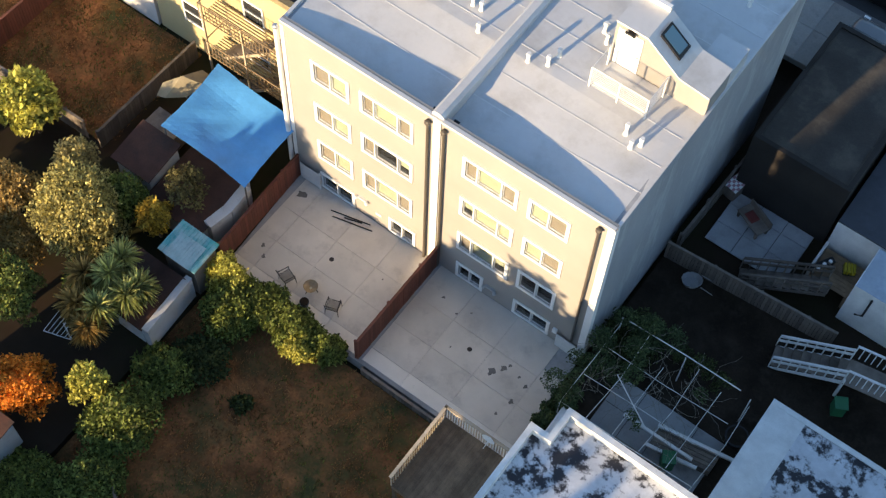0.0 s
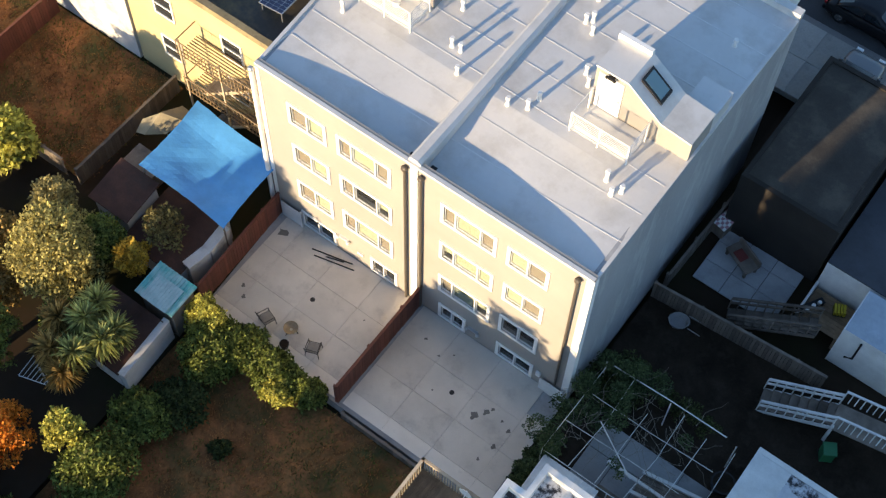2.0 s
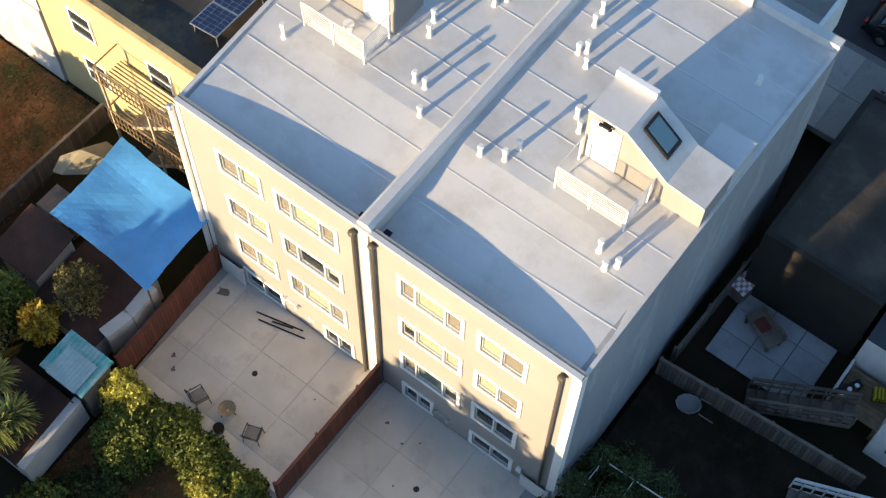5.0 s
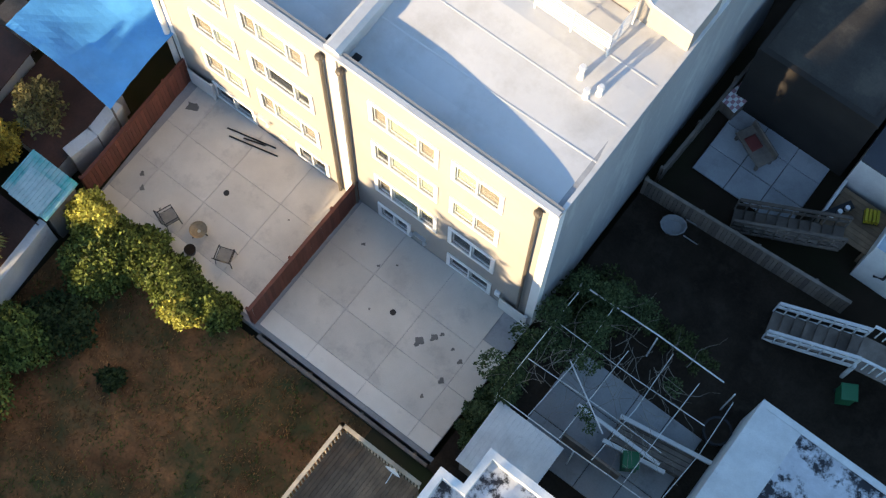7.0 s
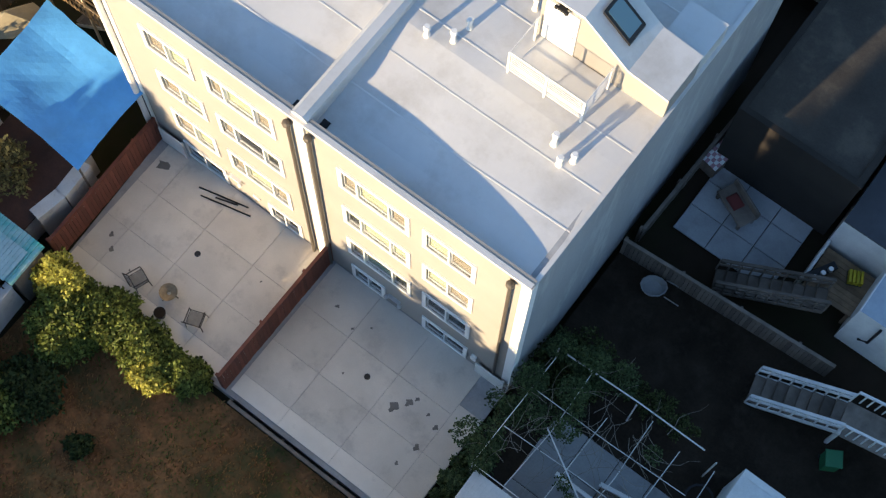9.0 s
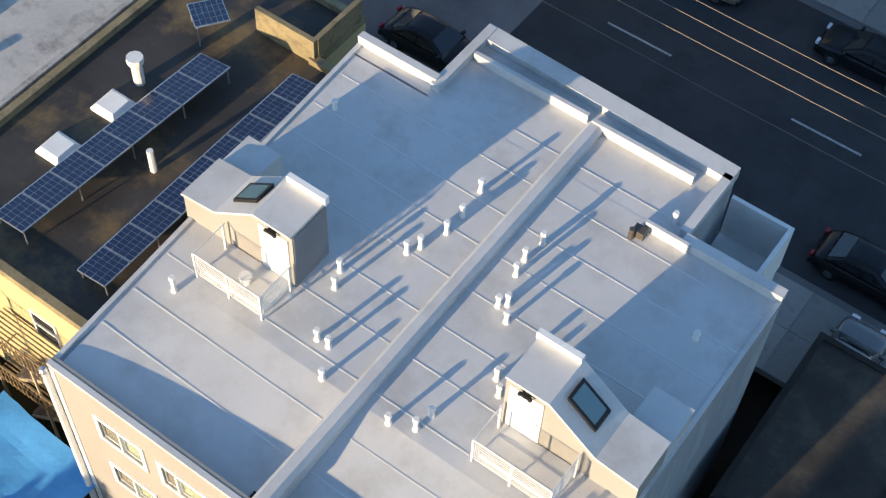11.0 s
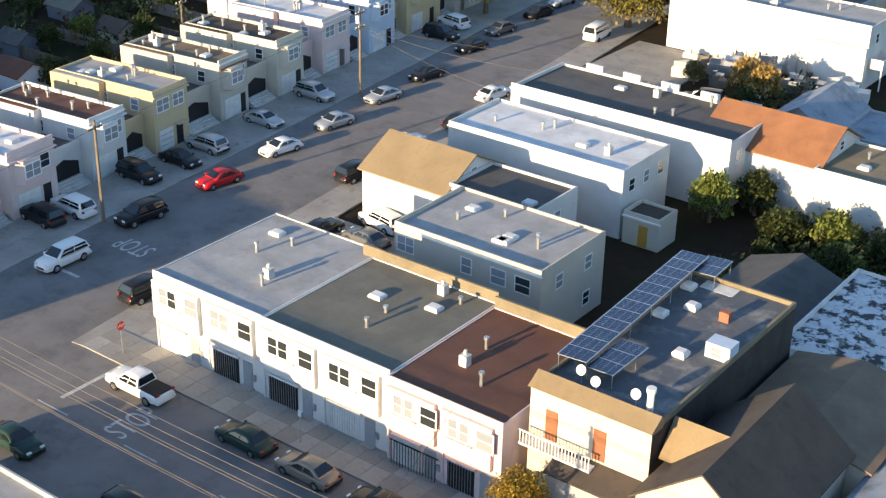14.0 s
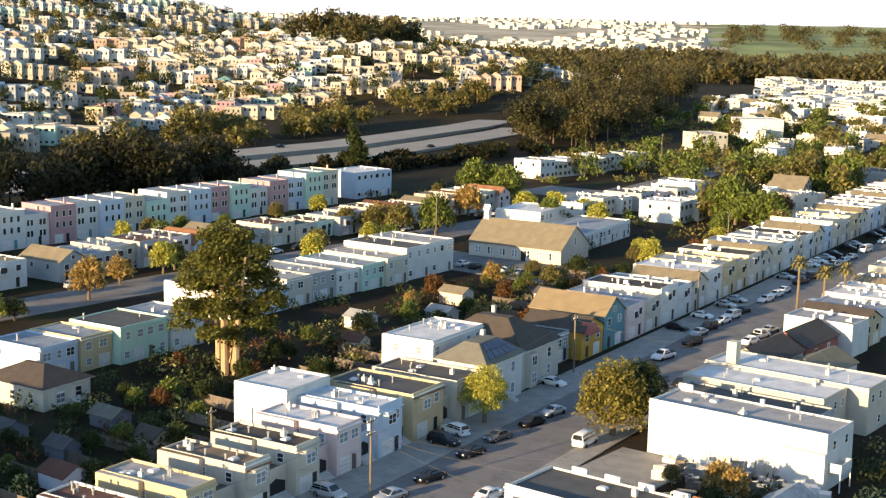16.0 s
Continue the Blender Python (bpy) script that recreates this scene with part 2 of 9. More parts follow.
FAR_GROUND = mat("far_scrub", (0.10, 0.09, 0.055), 0.95, var=0.4, scale=0.01, fine=0.12, bump=0.0, stain=((0.05, 0.06, 0.025), 0.45, 0.62, 0.012))
FREEWAY = mat("freeway_concrete", (0.28, 0.26, 0.23), 0.9, var=0.12, scale=0.05, fine=1.0, bump=0.05)


def smooth(a, b, v):
    t = max(0.0, min(1.0, (v - a) / (b - a)))
    return t * t * (3 - 2 * t)


def land(x, y):
    """Height of the ground: yards, streets, the hill past the freeway and the far rise."""
    h = -1.45 + 1.37 * smooth(18, 24, y)
    if x < -30:
        h = h * (1 - smooth(-30, -42, x)) - 0.08 * smooth(-30, -42, x)
    s = -x - 440 - 0.40 * (y - 312)
    h += 78 * smooth(0, 620, s) * (1 - smooth(1000, 1750, y))
    h += 42 * math.exp(-((x + 650) ** 2 + (y - 760) ** 2) / (2 * 105 ** 2))
    d = math.hypot(x - 39, y + 34)
    h += 54 * smooth(1900, 4400, d)
    h += 5 * smooth(400, 900, d) * noise.noise((x * 0.004, y * 0.004, 0.3))
    return h


def steps(lo, hi, fine_lo, fine_hi, fine, coarse):
    out, v = [], lo
    while v < hi:
        out.append(v)
        inside = fine_lo <= v <= fine_hi
        gap = 0 if inside else min(abs(v - fine_lo), abs(v - fine_hi))
        v += fine + gap * coarse
    return out + [hi]


def make_ground():
    xs, ys = steps(-4400, 1500, -120, 40, 8, 0.07), steps(-500, 4700, -40, 120, 8, 0.07)
    m = MB()
    n = len(xs)
    for y in ys:
        for x in xs:
            m.v.append((x, y, land(x, y)))
    for j in range(len(ys) - 1):
        for i in range(n - 1):
            a = j * n + i
            m.f.append((a, a + 1, a + n + 1, a + n))
    solid("ground", m, EARTH, "dark earth and scrub of yards reaching to far hills", "ground", "structure")


def xc(y):
    """Middle of the cross street."""
    return -56.6 - 0.105 * (y - 50)


def strip(name, pts, half, z, material, label, cat, thick=0.12):
    """A level band along points."""
    m, n = MB(), len(pts)
    for i, (x, y) in enumerate(pts):
        (xa, ya), (xb, yb) = pts[max(i - 1, 0)], pts[min(i + 1, n - 1)]
        d = Vector((xb - xa, yb - ya, 0)).normalized()
        q = Vector((d.y, -d.x, 0)) * half
        m.v += [(x + q.x, y + q.y, z), (x - q.x, y - q.y, z), (x + q.x, y + q.y, z - thick), (x - q.x, y - q.y, z - thick)]
    for i in range(n - 1):
        k = 4 * i
        m.f += [(k, k + 4, k + 5, k + 1), (k + 2, k + 3, k + 7, k + 6), (k, k + 2, k + 6, k + 4), (k + 1, k + 5, k + 7, k + 3)]
    m.f += [(0, 1, 3, 2), (4 * n - 4, 4 * n - 2, 4 * n - 1, 4 * n - 3)]
    return solid(name, m, material, label, cat, "structure")


def pavement(name, x0, y0, x1, y1, label, flag=1.5, near=True):
    ob = tagged(thing(name, 0, 0, 0), label, "pavement", kind="structure")
    part("kerb_bed", MB().box(x0, y0, -0.2, x1, y1, 0.10), PAVING, ob)
    if near:
        nx, ny = max(1, round((x1 - x0) / flag)), max(1, round((y1 - y0) / flag))
        w, d = (x1 - x0) / nx, (y1 - y0) / ny
        me = MB().bbox(0.01, 0.01, 0, w - 0.01, d - 0.01, 0.03, 0.008).mesh("flagstone", PAVING)
        for i in range(nx):
            for j in range(ny):
                share("flagstone", me, ob, (x0 + i * w, y0 + j * d, 0.101))


def road_word(x, y, rz, z=0.035):
    cu = bpy.data.curves.new("road_word", "FONT")
    cu.body, cu.align_x, cu.align_y, cu.size = "STOP", "CENTER", "CENTER", 1.0
    cu.extrude = 0.003
    cu.materials.append(LINE_WHITE)
    ob = tagged(new("road_word", cu), "worn white word painted on the asphalt", "road marking")
    ob.matrix_world = pose(x, y, z, 0, 0, rz) @ Matrix.Diagonal((1.6, 3.0, 1, 1))


def streets():
    make_ground()
    solid("road_main", MB().box(-140, 22.5, -0.2, 70, 36.6, 0.02), ASPHALT, "worn grey asphalt street", "road", "structure")
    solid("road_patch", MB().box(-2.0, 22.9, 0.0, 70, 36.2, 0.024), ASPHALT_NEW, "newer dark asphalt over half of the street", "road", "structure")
    pts = [(xc(y), y) for y in (37, 80, 130, 200, 290, 400, 520)]
    strip("road_cross", [(xc(-40), -40), (xc(22), 22.6)] , 6.7, 0.018, ASPHALT, "worn grey asphalt side street", "road", 0.2)
    strip("road_cross", [(xc(34), 34.0)] + pts, 6.7, 0.018, ASPHALT, "worn grey asphalt side street", "road", 0.2)
    pavement("pavement_near", -48, 18.3, 34, 22.5, "grey concrete pavement of square flags", 1.75)
    pavement("pavement_far", -47.5, 36.6, 34, 40.1, "grey concrete pavement of square flags", 1.5)
    strip("pavement_west", [(xc(37) - 10.0, 38.5), (xc(300) - 10.0, 300)], 3.3, 0.10, PAVING, "grey concrete pavement and driveways", "pavement", 0.25)
    strip("pavement_east", [(xc(36.7) + 8.6, 36.7), (xc(300) + 8.6, 300)], 1.9, 0.094, PAVING, "grey concrete pavement and driveways", "pavement", 0.25)
    solid("pavement_corner", MB().box(-140, 36.6, -0.2, -64.5, 42, 0.106), PAVING, "grey concrete pavement at the corner", "pavement", "structure")
    solid("side_paving", MB().box(-46.6, 40.1, -0.2, -43.0, 53.5, 0.088), PAVING, "worn concrete beside the corner building", "pavement", "structure")
    solid("corner_yard", MB().box(-50, 53.5, -0.2, -36, 66, 0.06), PAVING, "worn concrete parking yard", "pavement", "structure")
    road_word(-36.5, 32.0, 90)
    road_word(-57.2, 50.5, 180)
    lines = [(-43.1, 31.0, -42.75, 36.3)]
    for x0, y0, x1, y1 in lines:
        solid("stop_line", MB().box(x0, y0, 0.021, x1, y1, 0.028), LINE_WHITE, "white stop line painted on the asphalt", "road marking")
    solid("stop_line", MB().box(-61.5, 43.6, 0.021, -56.5, 43.95, 0.028), LINE_WHITE, "white stop line painted on the asphalt", "road marking")
    for x in range(-44, 40, 9):
        solid("centre_line", MB().box(x, 29.75, 0.025, x + 3.2, 29.86, 0.031), LINE_WHITE, "worn pale dash along the street middle", "road marking", group="street middle dashes")
    # the freeway
    fw = [(-352, -100), (-348, 180), (-345, 300), (-347, 430), (-372, 560), (-430, 760)]
    strip("freeway_near", fw, 11, 1.0, FREEWAY, "pale concrete freeway lanes", "road", 3.0)
    strip("freeway_far", [(x - 30, y + 6) for x, y in fw], 11, 2.0, FREEWAY, "pale concrete freeway lanes", "road", 4.0)
    strip("street_far", [(-191, 40), (-191, 330), (-225, 560)], 7.5, 0.03, ASPHALT, "grey asphalt street between houses", "road", 0.3)
    strip("street_far", [(-230, 372), (-70, 372)], 12, 0.05, ASPHALT, "wide grey asphalt street", "road", 0.3)
    solid("church_yard", MB().box(-190, 224, -0.3, -120, 246, 0.05), ASPHALT, "asphalt car park beside a church", "car park", "structure")
    # pale dunes and a green slope on the far rise
    def sheet(name, a0, a1, d0, d1, up, material, label):
        m = MB()
        n, k = 24, 16
        for i in range(n + 1):
            for j in range(k + 1):
                a, d = radians(a0 + (a1 - a0) * i / n + (1.3 * math.sin(j * 1.9) if i in (0, n) else 0)), d0 + (d1 - d0) * j / k + (30 * math.sin(i * 1.7) if j in (0, k) else 0)
                x, y = 39 - d * math.sin(a), -34 + d * math.cos(a)
                m.v.append((x, y, land(x, y) + up))
        for i in range(n):
            for j in range(k):
                q = i * (k + 1) + j
                m.f.append((q, q + 1, q + k + 2, q + k + 1))
        solid(name, m, material, label, "land", "structure")
    pale = mat("pale_far_land", (0.46, 0.40, 0.30), 0.95, var=0.3, scale=0.006, fine=0.05, bump=0, stain=((0.20, 0.18, 0.10), 0.5, 0.66, 0.01))
    green = mat("green_far_slope", (0.22, 0.26, 0.08), 0.95, var=0.3, scale=0.006, fine=0.05, bump=0, stain=((0.08, 0.10, 0.03), 0.5, 0.66, 0.01))
    sheet("far_dunes", 24, 66, 1950, 4500, 2.0, pale, "pale sunlit land of the far rise")
    sheet("far_slope", 12, 26.5, 2300, 4300, 3.0, green, "green sunlit slope of the far rise")
    # the sea, far off
    sea = mat("far_sea", (0.46, 0.54, 0.60), 0.5, var=0.05, scale=0.001, fine=0.01, bump=0)
    m = MB()
    for i in range(13):
        a = radians(5 + i * 5)
        x, y = 39 - 4700 * math.sin(a), -34 + 4700 * math.cos(a)
        m.v += [(x, y, 20), (x, y, 58)]
    for i in range(12):
        m.f.append((2 * i, 2 * i + 2, 2 * i + 3, 2 * i + 1))
    solid("sea", m, sea, "pale blue sea on the horizon", "sea", "structure")

    # added glowing sheet that stands in for the bright haze behind the horizon
    glow = bpy.data.materials.new("glowing_haze_sheet")
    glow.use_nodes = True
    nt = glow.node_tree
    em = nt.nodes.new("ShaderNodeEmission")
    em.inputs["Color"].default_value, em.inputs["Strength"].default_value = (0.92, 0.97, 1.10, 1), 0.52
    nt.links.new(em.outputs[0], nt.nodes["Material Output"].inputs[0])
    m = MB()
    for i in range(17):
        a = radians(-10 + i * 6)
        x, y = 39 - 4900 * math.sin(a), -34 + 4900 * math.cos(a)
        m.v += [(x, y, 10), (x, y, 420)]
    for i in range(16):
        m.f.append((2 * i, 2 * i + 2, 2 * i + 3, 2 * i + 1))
    solid("sky_backdrop", m, glow, "added glowing sheet for pale haze low over the horizon", "sky", "structure")


streets()

# ---- the apartment building ----
GZ, RZ = -0.75, 10.05          # yard level, roof edge level
W = 15.24


def pane_window(parent, x0, x1, z0, z1, splits, blinds, y=0.0):
    """A white framed window in an opening of a wall that faces -y; splits are shares of its width."""
    t, e = 0.15, 0.03
    xs = [x0 + (x1 - x0) * s for s in splits]
    gx = [x0 - t, x0] + [v for k in xs[1:-1] for v in (k - e, k + e)] + [x1, x1 + t]
    gz = [z0 - t, z0, z1, z1 + t]
    fr = lattice(gx, gz, lambda i, j: j != 1 or i % 2 == 0, y - 0.05, y + 0.03)
    win = part("window", fr, WHITE, parent)
    for (a, b), bl in zip(zip(xs[:-1], xs[1:]), blinds):
        ra, rb = (a if a == x0 else a + e), (b if b == x1 else b - e)
        part("sash", lattice([ra, ra + 0.03, rb - 0.03, rb], [z0, z0 + 0.03, z1 - 0.03, z1], lambda i, j: i != 1 or j != 1, y + 0.04, y + 0.1), WHITE, win)
        g = part("pane", MB().box(a + 0.03, y + 0.065, z0 + 0.03, b - 0.03, y + 0.08, z1 - 0.03), GLASS_CLEAR, win)
        g.visible_shadow = False
        if bl:
            low = z0 + 0.04 + (z1 - z0) * (0.0 if bl != 3 else 0.35)
            n = int((z1 - 0.03 - low) / 0.085)
            front = [(y + 0.10 + 0.012 * (k % 2), low + (z1 - 0.03 - low) * k / (2 * n)) for k in range(2 * n + 1)]
            sl = MB().slab_x(front + [(q + 0.008, h) for q, h in reversed(front)], a + 0.04, b - 0.04)
            part("blind", sl, BLIND if bl == 1 else BLIND_GREEN, win)
    # thin backing panel; the room's dimness is put into its dark colour
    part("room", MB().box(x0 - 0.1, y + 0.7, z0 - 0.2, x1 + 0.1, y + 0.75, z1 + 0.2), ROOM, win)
    return win


def lattice(xs, zs, filled, y0, y1):
    """One connected slab of the filled cells of a grid, from y0 to y1."""
    mb, seen = MB(), {}
    nx, nz = len(xs) - 1, len(zs) - 1

    def full(i, j):
        return 0 <= i < nx and 0 <= j < nz and filled(i, j)

    def vert(i, j, k):
        if (i, j, k) not in seen:
            seen[i, j, k] = len(mb.v)
            mb.v.append((xs[i], (y0, y1)[k], zs[j]))
        return seen[i, j, k]
    for i in range(nx):
        for j in range(nz):
            if not full(i, j):
                continue
            mb.f.append((vert(i, j, 0), vert(i + 1, j, 0), vert(i + 1, j + 1, 0), vert(i, j + 1, 0)))
            mb.f.append((vert(i, j, 1), vert(i, j + 1, 1), vert(i + 1, j + 1, 1), vert(i + 1, j, 1)))
            for (p, q), (u, v) in (((0, -1), ((i, j), (i + 1, j))), ((1, 0), ((i + 1, j), (i + 1, j + 1))), ((0, 1), ((i + 1, j + 1), (i, j + 1))), ((-1, 0), ((i, j + 1), (i, j)))):
                if not full(i + p, j + q):
                    mb.f.append((vert(*u, 0), vert(*u, 1), vert(*v, 1), vert(*v, 0)))
    return mb


def wall_with_holes(x0, x1, z0, z1, holes, y0, y1):
    """A wall round its rectangular openings."""
    xs = sorted({x0, x1, *[h[0] for h in holes], *[h[1] for h in holes]})
    zs = sorted({z0, z1, *[h[2] for h in holes], *[h[3] for h in holes]})
    return lattice(xs, zs, lambda i, j: not any(h[0] <= xs[i] and xs[i + 1] <= h[1] and h[2] <= zs[j] and zs[j + 1] <= h[3] for h in holes), y0, y1)


def apartment():
    ob = thing("apartment_building", 0, 0, 0, 0, "four storey beige apartment building with white windows and flat roof", "building")
    rows = [(7.45, 8.55), (4.62, 5.68), (1.82, 2.95), (-0.52, 0.36)]
    two, three = (0, 0.5, 1), (0, 0.24, 0.74, 1)
    wins = []
    for i, (a, b) in enumerate(rows):
        wins.append((1.55, 3.15, a, b, two, ((1, 2), (1, 2), (1, 2), (0, 0))[i]))
        wins.append((11.85, 13.4, a, b, two, ((2, 1), (2, 1), (0, 0), (0, 0))[i]))
        if i < 3:
            wins.append((3.95, 6.25, a, b, three, ((1, 2, 1), (1, 0, 3), (1, 2, 1))[i]))
            wins.append((8.85, 11.1, a, b, three, ((1, 2, 1), (3, 2, 2), (1, 2, 3))[i]))
    wins.append((5.3, 6.45, -0.52, 0.36, two, (0, 0)))
    wins.append((8.9, 10.0, -0.52, 0.36, two, (0, 0)))
    holes = [w[:4] for w in wins]
    part("rear_wall", wall_with_holes(0, W, GZ - 0.3, RZ, holes, 0, 0.25), STUCCO, ob)
    for w in wins:
        pane_window(ob, *w)
    # sides and front, following the roof's outline
    outline = [(W, 0.25), (15.25, 14.4), (11.95, 14.6), (11.9, 17.6), (2.35, 17.9), (2.35, 15.0), (-0.75, 15.0), (0, 0.25)]
    side = MB()
    for (xa, ya), (xb, yb) in zip(outline[:-1], outline[1:]):
        d = Vector((xb - xa, yb - ya, 0)).normalized()
        nrm = Vector((-d.y, d.x, 0)) * 0.25
        lo = GZ - 0.3
        q = [(xa, ya), (xb, yb), (xb + nrm.x, yb + nrm.y), (xa + nrm.x, ya + nrm.y)]
        side.prism(q, lo, RZ - 0.125)
    pieces("side_wall", side, STUCCO_SIDE, ob, "plain grey stucco side wall")
    # corner boards and the pilaster between the downpipes
    trim = MB()
    trim.box(W - 0.28, -0.03, GZ, W + 0.03, 0.3, RZ - 0.13)
    part("corner_board", trim, WHITE, ob)
    part("corner_board", MB().box(-0.03, -0.03, GZ, 0.16, 0.25, RZ - 0.3), WHITE, ob)
    part("pilaster", MB().box(7.33, -0.07, GZ, 7.66, 0, RZ - 0.1), WHITE, ob)
    for x, low, hop in ((-0.14, 0.2, 0), (7.12, GZ, 1), (7.86, GZ, 1), (14.68, 0.4, 1)):
        dp = part("downpipe", MB().tube([(x, -0.12, RZ - 0.5), (x, -0.12, low)], 0.06 if x > 0 else 0.11, 8), DOWNPIPE if x > 0 else PIPE_WHITE, ob)
        hd = MB().ball(x, -0.14, RZ - 0.42, 0.14, 0.13, 8, 5)
        part("hopper", hd, DOWNPIPE if x > 0 else ALU, dp)
    # roof deck: falls gently to the outlets beside the middle of the rear edge
    def fall(x, y):
        u = max(0.0, 1 - y / 4.2)
        side_l = max(0.0, min(1.0, x / 7.0)) if x < 7.4 else max(0.0, min(1.0, (15.3 - x) / 5.5))
        return 0.10 + 0.38 * min(1, u * 1.3) * side_l ** 0.7
    xs = [0.12 + (W - 0.2) * i / 38 for i in range(39)]
    ys = [0.1, 0.5, 1, 1.6, 2.2, 2.8, 3.4, 4.2, 6, 8, 10, 12, 14.35]
    deck = MB()
    for y in ys:
        for x in xs:
            lean = -0.75 * (y / 15) * (1 - x / W)
            deck.v.append((x + lean, y, RZ - fall(x, y)))
    n = len(xs)
    for j in range(len(ys) - 1):
        for i in range(n - 1):
            deck.f.append((j * n + i, j * n + i + 1, (j + 1) * n + i + 1, (j + 1) * n + i))
    deck.prism([(2.4, 14.3), (11.9, 14.3), (11.85, 17.55), (2.4, 17.85)], RZ - 0.4, RZ - 0.104)
    deck.prism([(-0.7, 14.3), (2.4, 14.3), (2.4, 14.95), (-0.7, 14.95)], RZ - 0.4, RZ - 0.1)
    roof = part("roof", deck, MEMBRANE, ob, "white membrane roof with taped seams")
    y = 1.9
    k = 0
    while y < 16.2:
        for xa, xb in ((0.3 - 0.05 * y, 7.2), (7.75, 15.1)):
            if y > 14.2:
                xa, xb = max(xa, 2.6), min(xb, 11.7)
            s = MB()
            cuts = [xa + (xb - xa) * i / 12 for i in range(13)]
            for a, b in zip(cuts[:-1], cuts[1:]):
                za, zb = RZ - fall(a, y), RZ - fall(b, y)
                s.add([(a, y - 0.03, za + 0.003), (b, y - 0.03, zb + 0.003), (b, y + 0.03, zb + 0.003), (a, y + 0.03, za + 0.003),
                       (a, y - 0.02, za + 0.009), (b, y - 0.02, zb + 0.009), (b, y + 0.02, zb + 0.009), (a, y + 0.02, za + 0.009)],
                      [(4, 5, 6, 7), (0, 1, 5, 4), (2, 3, 7, 6)])
            part("roof_seam", s, MEMBRANE_SEAM, roof)
        y += 1.48 if k % 3 else 1.36
        k += 1
    lip = MB()
    lip.box(0, -0.05, RZ - 0.12, W, 0.12, RZ + 0.01)
    part("rear_parapet", lip, MEMBRANE, ob)
    lip = MB()
    lip.box(W - 0.09, 0.12, RZ - 0.14, W + 0.04, 14.3, RZ - 0.04)
    part("side_parapet", lip, MEMBRANE, ob)
    lip = MB().prism([(0, 0.12), (0.14, 0.12), (-0.6, 15.0), (-0.76, 15.0)], RZ - 0.14, RZ - 0.03)
    part("side_parapet", lip, MEMBRANE, ob)
    lip = MB()
    lip.box(-0.75, 14.75, RZ - 0.12, 2.4, 15.03, RZ + 0.28).box(2.3, 14.6, RZ - 0.12, 2.62, 17.9, RZ + 0.22)
    lip.prism([(2.3, 17.3), (11.95, 17.0), (11.95, 17.65), (2.3, 17.95)], RZ - 0.3, RZ + 0.2)
    lip.box(11.65, 14.5, RZ - 0.12, 11.97, 17.2, RZ + 0.2).box(11.9, 14.1, RZ - 0.12, 15.28, 14.45, RZ + 0.25)
    lip.box(2.7, 16.45, RZ - 0.1, 7.1, 16.6, RZ + 0.28).box(7.3, 16.35, RZ - 0.1, 11.0, 16.5, RZ + 0.3)
    lip.box(10.7, 14.0, RZ - 0.1, 12.2, 14.12, RZ + 0.3)
    pieces("front_parapet", lip, MEMBRANE, ob)
    ridge = MB().slab_y([(7.18, RZ - 0.45), (7.72, RZ - 0.45), (7.72, RZ + 0.12), (7.58, RZ + 0.24), (7.3, RZ + 0.24), (7.18, RZ + 0.12)], 0.05, 16.4)
    part("dividing_ridge", ridge, MEMBRANE, ob, "raised white ridge between the two halves of the roof")
    for x in (7.0, 7.95):
        part("roof_drain", MB().cyl(x, 0.5, RZ - 0.5, RZ - 0.42, 0.1, 8).box(x - 0.12, 0.35, RZ - 0.47, x + 0.12, 0.62, RZ - 0.455), BLACK, roof)
    # low terrace box at the front corner
    for q in ((11.9, 17.85, 6.6, 14.1, 18.0, 8.5), (13.95, 14.5, 6.6, 14.1, 17.85, 8.5), (11.9, 14.6, 6.4, 14.1, 18.0, 6.6)):
        part("terrace_wall", MB().box(*q), WHITE, ob)
    for x in (12.1, 13.95):
        part("terrace_post", MB().box(x - 0.1, 17.75, -0.2, x + 0.1, 17.95, 6.4), WHITE, ob)
    # stair bulkheads
    def bulkhead(mirror):
        def X(u):
            return 15.24 - u if mirror else u - 0.45
        prof = [(0.05, RZ - 0.1), (4.25, RZ - 0.1), (4.25, RZ + 2.3), (2.9, RZ + 2.3), (1.35, RZ + 1.15), (0.05, RZ + 1.0)]
        pts = [(X(u), z) for u, z in prof]
        if mirror:
            pts.reverse()
        body = part("bulkhead", MB().slab_y(pts, 6.1, 7.6), STUCCO, ob, "stair bulkhead with a sloping roof, a white door and a skylight")
        cap = MB()
        for (ua, za), (ub, zb) in zip(prof[2:-1], prof[3:]):
            a, b = X(ua), X(ub)
            q = [(a, 6.02, za), (b, 6.02, zb), (b, 7.68, zb), (a, 7.68, za)]
            r = [(x, y, z + 0.09) for x, y, z in q]
            cap.add(q + r, [(0, 1, 2, 3), (7, 6, 5, 4), (0, 4, 5, 1), (1, 5, 6, 2), (2, 6, 7, 3), (3, 7, 4, 0)])
        pieces("bulkhead_roof", cap, MEMBRANE, body)
        lipb = MB().box(X(4.3), 7.5, RZ + 2.3, X(2.9), 7.68, RZ + 2.62)
        part("bulkhead_lip", lipb, WHITE, body)
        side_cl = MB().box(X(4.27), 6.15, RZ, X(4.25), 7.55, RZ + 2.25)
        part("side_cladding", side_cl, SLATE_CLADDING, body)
        wing = MB()
        wing.box(X(0.05), 7.6, RZ - 0.1, X(1.3), 9.0, RZ + 0.9)
        part("bulkhead_wing", wing, MEMBRANE, body)
        dr = part("roof_door", MB().box(X(4.1), 6.05, RZ + 0.05, X(3.05), 6.12, RZ + 2.05), WHITE, body, "white painted roof door")
